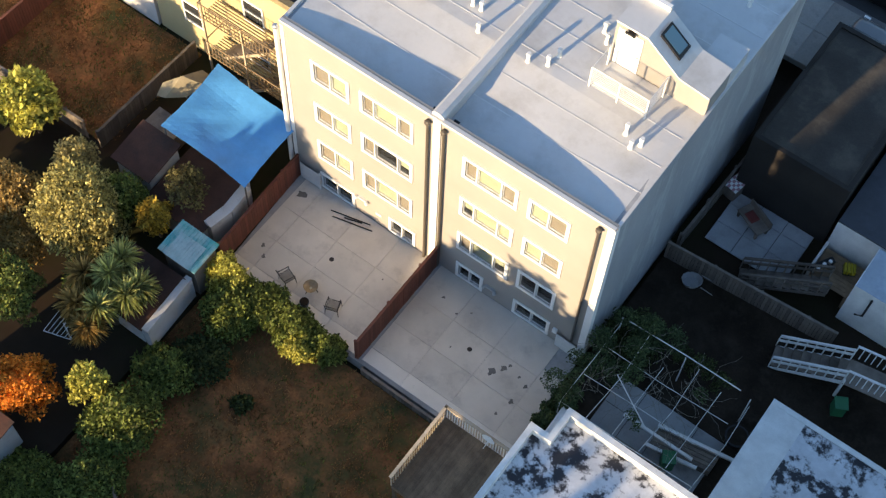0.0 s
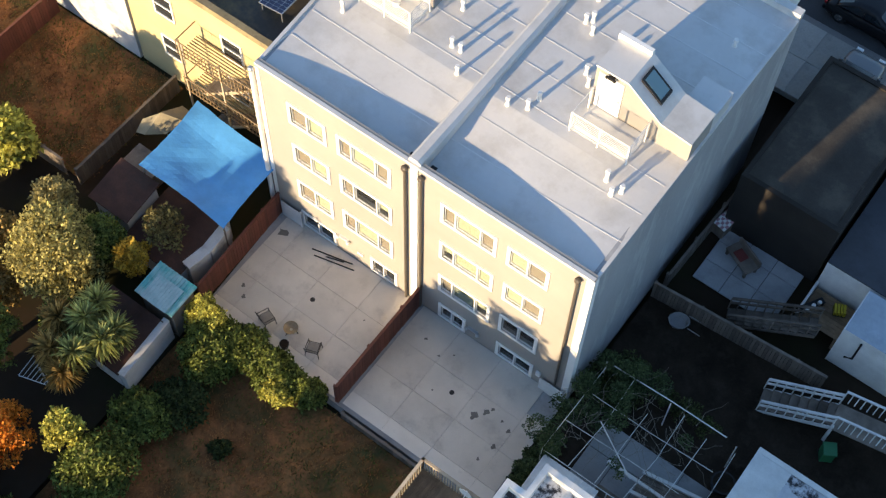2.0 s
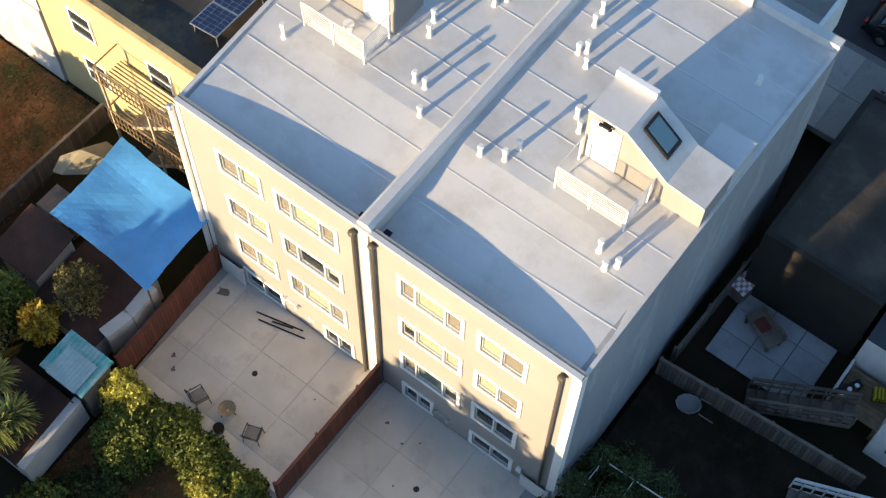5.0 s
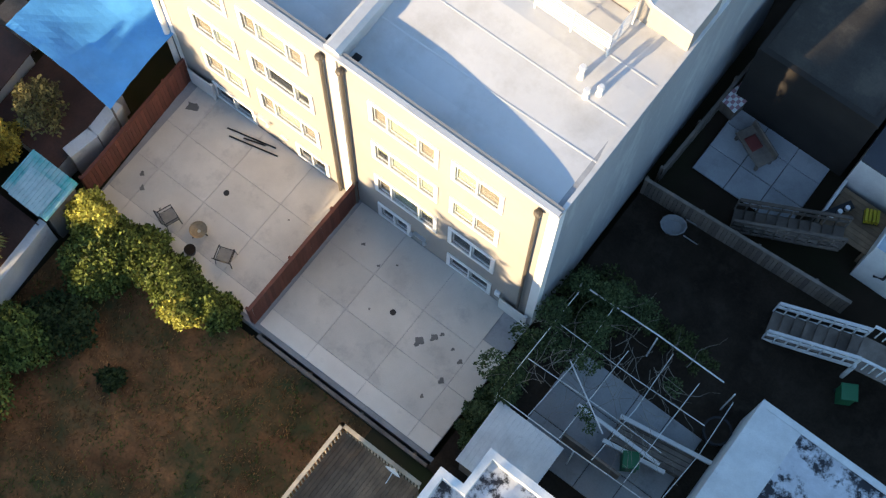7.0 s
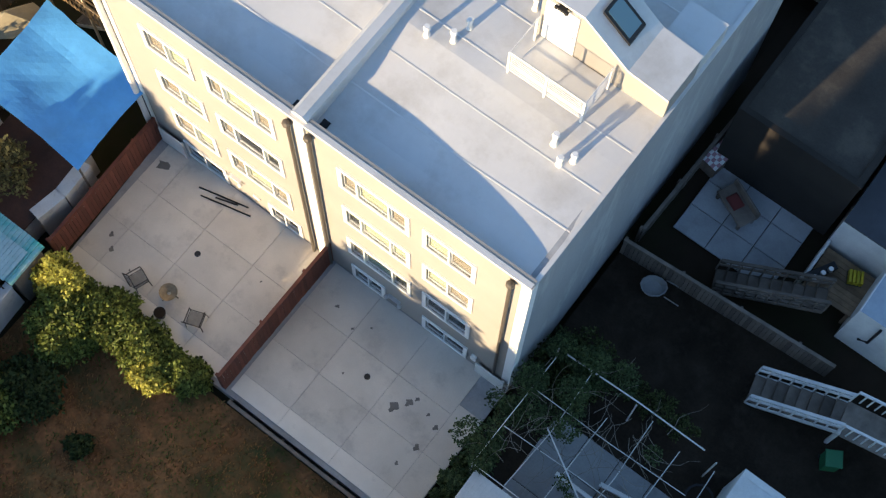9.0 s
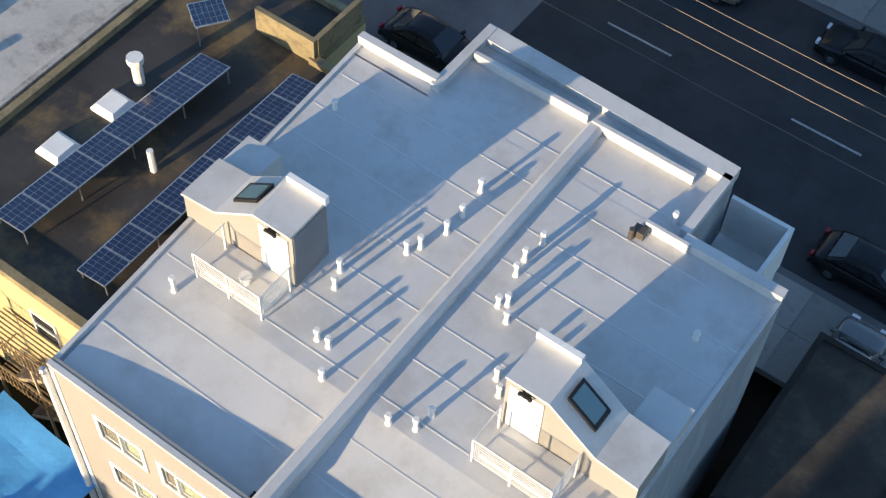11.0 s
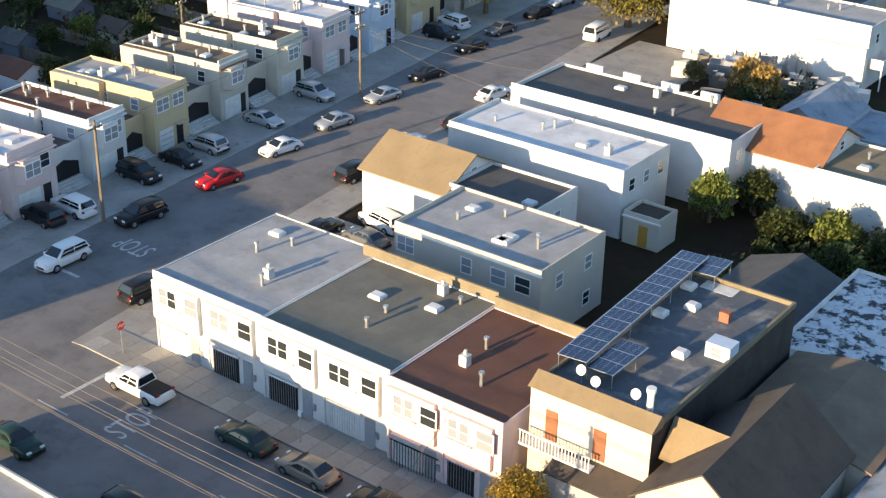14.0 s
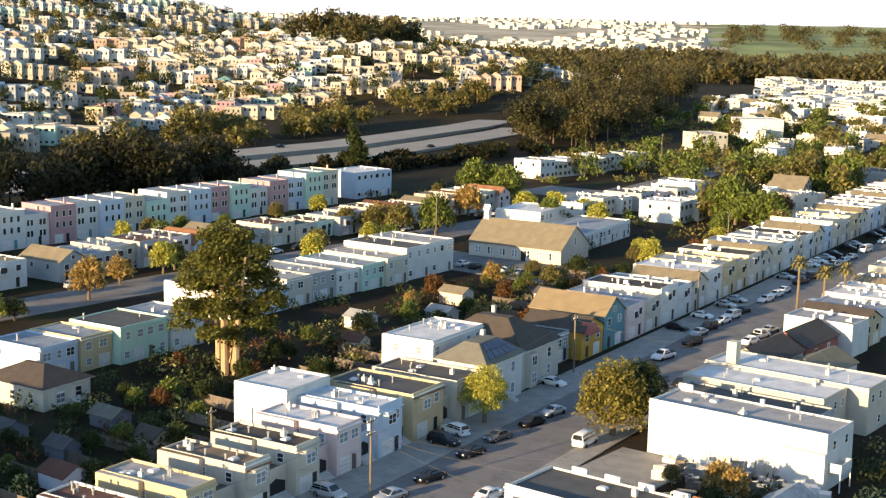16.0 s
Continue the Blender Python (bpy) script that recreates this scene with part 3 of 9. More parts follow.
        part("door_lamp", MB().box(X(3.7), 5.92, RZ + 2.1, X(3.45), 6.1, RZ + 2.2).ball(X(3.42), 5.95, RZ + 2.14, 0.07).ball(X(3.74), 5.95, RZ + 2.14, 0.07), BLACK, body)
        part("door_handle", MB().box(X(3.16), 5.99, RZ + 1.0, X(3.10), 6.05, RZ + 1.06), CHROME, dr)
        # skylight on the slope
        a, b = 2.65, 1.7
        za, zb = RZ + 2.3 - (2.9 - a) * 0.742 + 0.1, RZ + 2.3 - (2.9 - b) * 0.742 + 0.1
        def plate(u0, u1, y0, y1, lift0, lift1):
            z0u, z1u = za - (a - u0) * 0.742, za - (a - u1) * 0.742
            q = [(X(u0), y0, z0u + lift0), (X(u1), y0, z1u + lift0), (X(u1), y1, z1u + lift0), (X(u0), y1, z0u + lift0)]
            r = [(x, y, z + lift1 - lift0) for x, y, z in q]
            return MB().add(q + r, [(0, 3, 2, 1), (4, 5, 6, 7), (0, 1, 5, 4), (1, 2, 6, 5), (2, 3, 7, 6), (3, 0, 4, 7)])
        sk = part("skylight", plate(a, b, 6.5, 7.25, -0.02, 0.12), BLACK, body, "dark framed roof skylight")
        part("pane", plate(a - 0.09, b + 0.09, 6.59, 7.16, 0.122, 0.13), GLASS_BLUE, sk)
        # railing round the doorstep
        x0, x1 = X(4.2), X(1.75)
        xa, xb = min(x0, x1), max(x0, x1)
        rail = part("roof_railing", MB().tube([(xa, 6.0, RZ + 1.05), (xa, 4.65, RZ + 1.05), (xb, 4.65, RZ + 1.05), (xb, 6.0, RZ + 1.05)], 0.025, 6), PIPE_WHITE, ob, "white metal roof railing with thin bars")
        for px, py in ((xa, 4.65), ((xa + xb) / 2, 4.65), (xb, 4.65), (xb, 5.9), (xa, 5.9)):
            part("post", MB().box(px - 0.03, py - 0.03, RZ - 0.1, px + 0.03, py + 0.03, RZ + 1.07), PIPE_WHITE, rail)
        for i in range(9):
            z = RZ + 0.1 + i * 0.105
            part("bar", MB().box(xa, 4.64, z, xb, 4.655, z + 0.022), PIPE_WHITE, rail)
            part("bar", MB().box(xb - 0.008, 4.66, z, xb + 0.008, 5.9, z + 0.022), PIPE_WHITE, rail)
        part("doorstep", MB().bbox(xa + 0.1, 4.85, RZ - 0.1, xb - 0.1, 6.08, RZ + 0.03), MEMBRANE, ob)
    bulkhead(False)
    bulkhead(True)
    # vent pipes on the roof
    pipes = [(5.4, 5.1, 0.45), (5.8, 5.1, 0.42), (6.3, 4.2, 0.4), (8.6, 4.2, 0.4), (9.3, 4.5, 0.5), (9.4, 5.1, 0.4), (6.0, 12.2, 0.5), (6.1, 11.1, 0.45),
             (6.1, 10.3, 0.5), (5.8, 9.4, 0.5), (5.6, 9.0, 0.5), (4.45, 7.3, 0.5), (4.7, 6.75, 0.5), (8.6, 11.7, 0.5), (8.5, 10.9, 0.5), (8.6, 10.3, 0.5),
             (8.8, 9.1, 0.45), (9.0, 9.3, 0.5), (9.3, 8.8, 0.45), (10.15, 7.1, 0.5), (10.5, 6.7, 0.5), (1.1, 3.9, 0.6), (11.3, 14.8, 0.4), (0.4, 12.1, 0.3),
             (13.9, 11.6, 0.3), (13.3, 3.7, 0.55), (14.0, 3.6, 0.35), (13.75, 3.3, 0.35)]
    for x, y, h in pipes:
        p = MB().cyl(x, y, RZ - 0.15, RZ + h - 0.12, 0.075, 9).cyl(x, y, RZ - 0.14, RZ + 0.03, 0.12, 9, 0.08)
        vp = part("vent_pipe", p, PIPE_WHITE, roof)
        part("cap", MB().cyl(x, y, RZ + h - 0.12, RZ + h, 0.11, 9, 0.085), PIPE_WHITE, vp)
    part("roof_outlet", MB().box(10.5, 13.6, RZ - 0.1, 10.9, 13.9, RZ + 0.2).cyl(10.55, 13.5, RZ - 0.1, RZ + 0.35, 0.09), DOWNPIPE, roof)
    part("plant_pot", MB().cyl(2.6, 5.3, RZ - 0.05, RZ + 0.35, 0.14, 10, 0.19), PIPE_WHITE, roof)
    # wall lamps and vents on the rear wall
    for x, z in ((3.75, 0.55), (10.55, 0.1)):
        part("wall_lamp", MB().box(x - 0.25, -0.12, z, x + 0.25, 0, z + 0.07).ball(x - 0.28, -0.14, z, 0.09).ball(x + 0.28, -0.14, z, 0.09), PIPE_WHITE if x < 5 else ALU, ob)
    part("wall_vent", MB().box(4.45, -0.05, 0.0, 4.75, 0.0, 0.14), WHITE, ob)
    part("meter_box", MB().bbox(13.75, -0.12, 0.05, 13.95, 0, 0.35), WHITE, ob)
    return ob


apartment()

# ---- plants ----
def leaf_mat(name, color, island=0.6, rough=0.6):
    m = mat(name, color, rough, var=0.3, scale=0.9, fine=6, bump=0.0, island=island, spec=0.15)
    nt = m.node_tree
    bsdf = nt.nodes["Principled BSDF"]
    tl, mx = nt.nodes.new("ShaderNodeBsdfTranslucent"), nt.nodes.new("ShaderNodeMixShader")
    mx.inputs[0].default_value = 0.28
    nt.links.new(bsdf.inputs["Base Color"].links[0].from_socket, tl.inputs["Color"])
    nt.links.new(bsdf.outputs[0], mx.inputs[1])
    nt.links.new(tl.outputs[0], mx.inputs[2])
    nt.links.new(mx.outputs[0], nt.nodes["Material Output"].inputs[0])
    return m


LEAF_GREEN = leaf_mat("green_leaves", (0.155, 0.19, 0.045), 0.8)
LEAF_LIME = leaf_mat("yellow_green_leaves", (0.45, 0.43, 0.09), 0.7)
LEAF_OLIVE = leaf_mat("olive_leaves", (0.41, 0.355, 0.12), 0.75)
LEAF_PALE = leaf_mat("pale_olive_leaves", (0.36, 0.31, 0.13), 0.6)
LEAF_YELLOW = leaf_mat("yellow_leaves", (0.48, 0.33, 0.05), 0.6)
LEAF_DRYTHIN = leaf_mat("thin_dry_leaves", (0.15, 0.13, 0.05), 0.7)
LEAF_DRY = leaf_mat("dry_leaves", (0.40, 0.27, 0.09))
LEAF_ORANGE = leaf_mat("orange_leaves", (0.70, 0.24, 0.03))
LEAF_DARK = leaf_mat("dark_green_leaves", (0.062, 0.078, 0.026), 0.7)
LEAF_PINE = leaf_mat("pine_needles", (0.14, 0.14, 0.035))
LEAF_FAR = leaf_mat("far_leaves", (0.115, 0.10, 0.04))
LEAF_TOWN = leaf_mat("town_tree_leaves", (0.19, 0.165, 0.055), 0.6)
LEAF_WOOD = leaf_mat("dark_wood_leaves", (0.040, 0.040, 0.019), 0.6)
LEAF_VINE = leaf_mat("vine_leaves", (0.07, 0.10, 0.04))
BARK = mat("bark", (0.16, 0.12, 0.085), 0.9, var=0.3, scale=3, fine=20, bump=0.5, stretch=(1, 1, 0.3))
rnd = random.Random(7)


def leaves(mb, clumps, n, size, flat=1.25, droop=0.0):
    """Scatter n small pointed leaves over clumps (x, y, z, radius, height radius)."""
    if size < 0.4:                          # near plants carry more and smaller leaves
        n, size = n * 2.3, size * 0.66
    tot = sum(c[3] ** 2 for c in clumps)
    for cx, cy, cz, r, rz in clumps:
        for _ in range(int(n * r * r / tot)):
            u, t = rnd.uniform(-0.55, 1), rnd.uniform(0, 2 * math.pi)
            q = math.sqrt(max(0, 1 - u * u))
            k = rnd.uniform(0.55, 1.15)
            px, py, pz = cx + r * k * q * math.cos(t), cy + r * k * q * math.sin(t), cz + rz * k * u
            a = rnd.uniform(0, 2 * math.pi)
            s = size * rnd.uniform(0.6, 1.35)
            dx, dy = math.cos(a), math.sin(a)
            tz = rnd.uniform(-1, 1) * flat - droop
            wz = rnd.uniform(-1, 1) * flat
            i = len(mb.v)
            mb.v += [(px, py, pz), (px + dx * s * 0.5 - dy * s * 0.3, py + dy * s * 0.5 + dx * s * 0.3, pz + s * (tz * 0.5 + wz * 0.3)),
                     (px + dx * s, py + dy * s, pz + s * tz), (px + dx * s * 0.5 + dy * s * 0.3, py + dy * s * 0.5 - dx * s * 0.3, pz + s * (tz * 0.5 - wz * 0.3))]
            mb.f.append((i, i + 1, i + 2, i + 3))
    return mb


def crown_clumps(r, h, z0, k, lump=0.25):
    """Clumps spread over an uneven dome of radius r and height h above z0."""
    out = [(0, 0, z0 + h * 0.42, r * 0.42, h * 0.32)]
    k = int(k * 2.2)
    for i in range(k):
        t = i * 2.4 + rnd.uniform(-0.4, 0.4)
        u = (i + 0.5) / k
        q = math.sqrt(1 - (u * 0.95) ** 2) * rnd.uniform(0.6, 1.0)
        out.append((r * q * 0.72 * math.cos(t), r * q * 0.72 * math.sin(t), z0 + h * (0.12 + 0.72 * u) + rnd.uniform(-0.08, 0.08) * h, r * lump * rnd.uniform(0.7, 1.2), h * lump * 0.62 * rnd.uniform(0.7, 1.2)))
    return out


def tree(x, y, z, r, h, trunk_h, leaf, label, n=2200, size=0.2, k=12, name="tree", category="tree", group="", lean=0.0, trunk_r=None):
    ob = thing(name, x, y, z, rnd.uniform(0, 360), label, category, group)
    tr = trunk_r or max(0.06, r * 0.07)
    cl = crown_clumps(r, h - trunk_h, trunk_h, k)
    t = MB()
    top = (lean, lean * 0.4, trunk_h + (h - trunk_h) * 0.4)
    t.tube([(0, 0, -0.1), (lean * 0.3, 0, trunk_h * 0.5), (lean * 0.7, 0.02, trunk_h), top], tr * 1.25, 7, tr * 0.5)
    for c in cl[1:max(4, k // 2)]:
        t.tube([(lean * 0.7, 0, trunk_h * 0.9), (c[0] * 0.5, c[1] * 0.5, (c[2] + trunk_h) * 0.52), c[:3]], tr * 0.5, 5, tr * 0.15)
    part("trunk", t, BARK, ob)
    part("crown", leaves(MB(), cl, n, size), leaf, ob)
    return ob


def bush(x, y, z, rx, ry, h, leaf, label, n=1500, size=0.16, k=12, name="bush", rz=0.0, group=""):
    ob = thing(name, x, y, z, rz, label, "bush", group)
    cl = []
    k = int(k * 2.2)
    for i in range(k):
        t = i * 2.4
        q = math.sqrt((i + 0.5) / k)
        r = 0.30 * min(rx, ry) * rnd.uniform(0.75, 1.25)
        cl.append((rx * q * 0.75 * math.cos(t), ry * q * 0.75 * math.sin(t), h * rnd.uniform(0.35, 0.85) * (1.1 - 0.45 * q), r, h * 0.24))
    st = MB()
    for c in cl[:6]:
        st.tube([(c[0] * 0.2, c[1] * 0.2, -0.05), (c[0] * 0.7, c[1] * 0.7, c[2] * 0.6), c[:3]], 0.035, 5, 0.012)
    part("stem", st, BARK, ob)
    part("foliage", leaves(MB(), cl, n, size), leaf, ob)
    return ob


def spiky_palm(x, y, z, heads, label, blade=0.95):
    """A branching tree whose heads are rosettes of long blades."""
    ob = thing("cabbage_tree", x, y, z, 0, label, "tree")
    t = MB()
    for hx, hy, hz in heads:
        t.tube([(0, 0, -0.1), (hx * 0.35, hy * 0.35, hz * 0.55), (hx, hy, hz)], 0.16, 7, 0.09)
    part("trunk", t, BARK, ob)
    for i, (hx, hy, hz) in enumerate(heads):
        m = MB()
        for _ in range(260):
            a, u = rnd.uniform(0, 2 * math.pi), rnd.uniform(-0.75, 1.0)
            c = math.sqrt(1 - u * u)
            L = blade * rnd.uniform(0.75, 1.1)
            d = Vector((c * math.cos(a), c * math.sin(a), u))
            w = Vector((-math.sin(a), math.cos(a), 0)) * 0.035
            p = Vector((hx, hy, hz))
            tip = p + d * L + Vector((0, 0, -0.28 * L * (1 - max(u, 0))))
            mid = p + d * L * 0.55
            m.add([p - w * 0.6, p + w * 0.6, mid + w * 1.5, tip, mid - w * 1.5], [(0, 1, 2, 3, 4)])
        part("leaf_head", m, LEAF_SPIKE if i % 3 else LEAF_DRY, ob)
    return ob


LEAF_SPIKE = leaf_mat("sword_leaves", (0.43, 0.44, 0.16))

def roof_paint(name, c, c2, s=0.35):
    return mat(name, c, 0.9, var=0.14, scale=0.5, fine=6, bump=0.2, stain=(c2, 0.5, 0.74, s))


# ---- the yards behind the building ----
SOIL = mat("dark_soil", (0.034, 0.025, 0.018), 0.95, spec=0.05, var=0.4, scale=0.5, fine=12, bump=0.5, stain=((0.045, 0.036, 0.027), 0.5, 0.75, 1.3))
LAWN = mat("dry_lawn", (0.28, 0.12, 0.048), 0.95, spec=0.1, var=0.6, scale=0.6, fine=9, bump=0.8, stain=((0.062, 0.064, 0.024), 0.44, 0.66, 0.5))
GRASS_DRY = leaf_mat("dry_grass_blades", (0.33, 0.16, 0.06), 0.6, 0.8)
GRASS_GREEN = leaf_mat("green_grass_blades", (0.12, 0.135, 0.03), 0.6, 0.8)
TARP = mat("blue_tarpaulin", (0.075, 0.30, 0.62), 0.45, var=0.12, scale=0.8, fine=6, bump=0.25, spec=0.5)
TEAL = mat("teal_paint", (0.08, 0.42, 0.40), 0.6, var=0.2, scale=1.2, fine=14, bump=0.2, stain=((0.40, 0.52, 0.52), 0.38, 0.62, 0.9))
RUST = mat("rusty_red_roof", (0.085, 0.038, 0.026), 0.9, var=0.3, scale=0.8, fine=14, bump=0.3, stain=((0.035, 0.026, 0.022), 0.48, 0.72, 0.7))
PLASTER = mat("stained_white_plaster", (0.55, 0.54, 0.52), 0.85, var=0.15, scale=0.6, fine=14, bump=0.2, stain=((0.22, 0.21, 0.20), 0.55, 0.8, 1.0))
WORN_ROOF = mat("worn_white_coated_roof", (0.55, 0.56, 0.58), 0.7, var=0.15, scale=1.5, fine=9, bump=0.3, stain=((0.025, 0.025, 0.03), 0.49, 0.56, 0.9))
YARD_CONCRETE = mat("pale_yard_concrete", (0.36, 0.37, 0.38), 0.92, var=0.2, scale=0.5, fine=16, bump=0.2, rand=0.14, stain=((0.24, 0.24, 0.24), 0.52, 0.75, 0.9))
TAR_ROOF = mat("dark_tar_roof", (0.056, 0.049, 0.041), 0.9, var=0.35, scale=0.5, fine=14, bump=0.4, stain=((0.10, 0.085, 0.064), 0.5, 0.72, 0.5))
CANVAS = mat("faded_canvas", (0.26, 0.225, 0.15), 0.9, var=0.15, scale=2, fine=25)
CHECK_RED = mat("red_and_white_cloth", (0.45, 0.25, 0.28), 0.9, var=0.1, scale=3, fine=20)
RED_PAINT = mat("red_paint", (0.40, 0.03, 0.025), 0.5, var=0.12)
YELLOW_PLASTIC = mat("yellow_plastic", (0.45, 0.36, 0.02), 0.5, var=0.1)
GREEN_PLASTIC = mat("green_plastic", (0.02, 0.14, 0.06), 0.5, var=0.1)
CHAIR_METAL = mat("dark_brown_metal", (0.06, 0.05, 0.042), 0.5, 0.3, var=0.2)
CHAIR_MESH = mat("grey_brown_mesh", (0.26, 0.23, 0.19), 0.8, var=0.15, scale=6, fine=60)
RUSTY_METAL = mat("rusty_iron", (0.34, 0.25, 0.15), 0.7, 0.4, var=0.3, scale=4, fine=20, bump=0.2)


def patio():
    ob = tagged(thing("patio", 0, 0, GZ), "pale concrete patio of large cast slabs with dark joints", "patio", kind="structure")
    bed = MB().prism([(0.55, -5.6), (15.25, -5.6), (15.25, 0.0), (0.2, 0.0)], -0.15, -0.03)
    part("joint_bed", bed, CONCRETE_OLD, ob)
    def slabs(xs, ys):
        for i in range(len(xs) - 1):
            for j in range(len(ys) - 1):
                g = 0.004
                part("slab", MB().bbox(xs[i] + g, ys[j] + g, -0.12, xs[i + 1] - g, ys[j + 1] - g, 0.0, 0.006), CONCRETE_STRIP if j == 0 else CONCRETE, ob)
    ys = [-5.58, -4.9, -3.4, -1.83, -0.02]
    slabs([0.6, 1.58, 3.66, 5.81, 7.72], ys)
    slabs([8.0, 9.97, 12.09, 14.3], ys)
    slabs([14.3, 15.24], [-5.58, -4.9, -3.4, -1.4])
    part("sunken_slab", MB().box(14.32, -1.38, -0.3, 15.2, -0.03, -0.2), CONCRETE_OLD, ob)
    for x, y in ((4.05, -2.65), (11.31, -2.51), (14.8, -0.75), (0.95, -0.9)):
        dr = MB().cyl(x, y, -0.05, 0.008 if x < 14 and x > 1 else -0.19, 0.11, 12)
        part("drain", dr, BLACK, ob)
    for x, y, r in ((12.63, -2.79, 0.22), (12.95, -2.37, 0.17), (13.1, -2.11, 0.1), (13.7, -2.3, 0.08), (14.15, -2.5, 0.12), (0.95, -0.9, 0.3), (1.25, -3.9, 0.12), (9.0, -1.2, 0.1), (1.6, -4.3, 0.13), (2.6, -4.5, 0.05), (9.9, -1.5, 0.07), (10.4, -1.1, 0.06), (6.4, -2.1, 0.05), (10.6, -2.9, 0.05), (14.05, -3.4, 0.14), (13.85, -4.2, 0.09)):
        pts = [(x + r * (0.7 + 0.3 * math.sin(3 * t + x)) * math.cos(t), y + r * (0.7 + 0.3 * math.cos(2 * t + y)) * math.sin(t)) for t in [i * math.pi / 6 for i in range(12)]]
        part("stain", MB().prism(pts, 0.0, 0.004), DARK_STAIN, ob)


def board_fence(name, x0, y0, x1, y1, z, h, material, label, w=0.15, rails=True, jag=0.02, group=""):
    L = math.hypot(x1 - x0, y1 - y0)
    ob = thing(name, x0, y0, z, math.degrees(math.atan2(y1 - y0, x1 - x0)), label, "fence", group)
    n = max(1, int(L / w))
    w = L / n
    me = [MB().bbox(0.006, -0.012, 0, w - 0.006, 0.012, h + rnd.uniform(-jag, jag) * 3).mesh("board", material) for _ in range(3)]
    for i in range(n):
        share("board", rnd.choice(me), ob, (i * w, rnd.uniform(-0.006, 0.006), rnd.uniform(-jag, jag)))
    if rails:
        for zz in (0.3, h - 0.25):
            part("rail", MB().box(0, 0.013, zz, L, 0.055, zz + 0.09), material, ob)
        for i in range(int(L / 2.2) + 1):
            xx = min(L - 0.1, i * 2.2)
            part("post", MB().box(xx, 0.056, -0.1, xx + 0.09, 0.146, h + 0.03), material, ob)
    part("cap_rail", MB().box(0, -0.05, h + 0.035, L, 0.07, h + 0.075), material, ob)
    return ob


def lawn(name, poly, z, blades, label, seed):
    r = random.Random(seed)
    xs, ys = [p[0] for p in poly], [p[1] for p in poly]
    solid(name, MB().prism(poly, z - 0.3, z), LAWN, label, "lawn", "structure")
    for leaf, part_n in ((GRASS_DRY, 0.62), (GRASS_GREEN, 0.38)):
        m = MB()
        for _ in range(int(blades * part_n)):
            x, y = r.uniform(min(xs), max(xs)), r.uniform(min(ys), max(ys))
            if noise.noise((x * 0.5, y * 0.5, seed)) * (1 if leaf is GRASS_GREEN else -1) < -0.12:
                continue
            for _ in range(4):
                a, s = r.uniform(0, 6.3), r.uniform(0.05, 0.16)
                px, py = x + r.uniform(-0.12, 0.12), y + r.uniform(-0.12, 0.12)
                i = len(m.v)
                m.v += [(px - 0.018, py, z), (px + 0.018, py + 0.01, z), (px + math.cos(a) * s, py + math.sin(a) * s, z + s * 0.8)]
                m.f.append((i, i + 1, i + 2))
        solid("grass", m, leaf, "dry tufted grass in the yard" if leaf is GRASS_DRY else "green tufted grass in the yard", "grass", "stuff")


def garden_chair(x, y, z, rz):
    ob = thing("garden_chair", x, y, z, rz, "brown metal garden chair with a slatted back on the patio", "chair", "chairs on the patio")
    part("seat_frame", MB().tube([(-0.26, -0.25, 0.42), (0.26, -0.25, 0.42), (0.26, 0.25, 0.42), (-0.26, 0.25, 0.42), (-0.26, -0.25, 0.42)], 0.018, 6), CHAIR_METAL, ob)
    part("seat", MB().bbox(-0.24, -0.23, 0.41, 0.24, 0.23, 0.425, 0.006), CHAIR_MESH, ob, "grey brown mesh seat")
    back = MB().tube([(-0.27, 0.24, 0.42), (-0.27, 0.36, 0.92), (0.27, 0.36, 0.92), (0.27, 0.24, 0.42)], 0.02, 6)
    for i in range(5):
        back.tube([(-0.18 + i * 0.09, 0.26, 0.44), (-0.18 + i * 0.09, 0.35, 0.9)], 0.01, 5)
    part("backrest", back, CHAIR_METAL, ob)
    for sx in (-0.27, 0.27):
        part("armrest", MB().tube([(sx, -0.24, 0.42), (sx, -0.24, 0.64), (sx, 0.3, 0.66)], 0.02, 6), CHAIR_METAL, ob)
        for sy in (-0.24, 0.24):
            part("leg", MB().tube([(sx, sy, 0.43), (sx * 1.1, sy * 1.12, 0.0)], 0.017, 6), CHAIR_METAL, ob)
    return ob


def fire_pit(x, y, z):
    ob = thing("fire_pit", x, y, z, 0, "small rusty round fire bowl on legs on the patio", "fire pit")
    m = MB()
    n = 14
    for r, h in ((0.06, 0.2), (0.2, 0.24), (0.3, 0.36), (0.32, 0.37), (0.27, 0.33), (0.1, 0.26)):
        for j in range(n):
            m.v.append((r * math.cos(6.2832 * j / n), r * math.sin(6.2832 * j / n), h))
    for i in range(5):
        for j in range(n):
            m.f.append((i * n + j, i * n + (j + 1) % n, (i + 1) * n + (j + 1) % n, (i + 1) * n + j))
    part("bowl", m, RUSTY_METAL, ob)
    for a in (0.3, 2.4, 4.5):
        part("leg", MB().tube([(0.2 * math.cos(a), 0.2 * math.sin(a), 0.26), (0.3 * math.cos(a), 0.3 * math.sin(a), 0)], 0.02, 5), BLACK, ob)


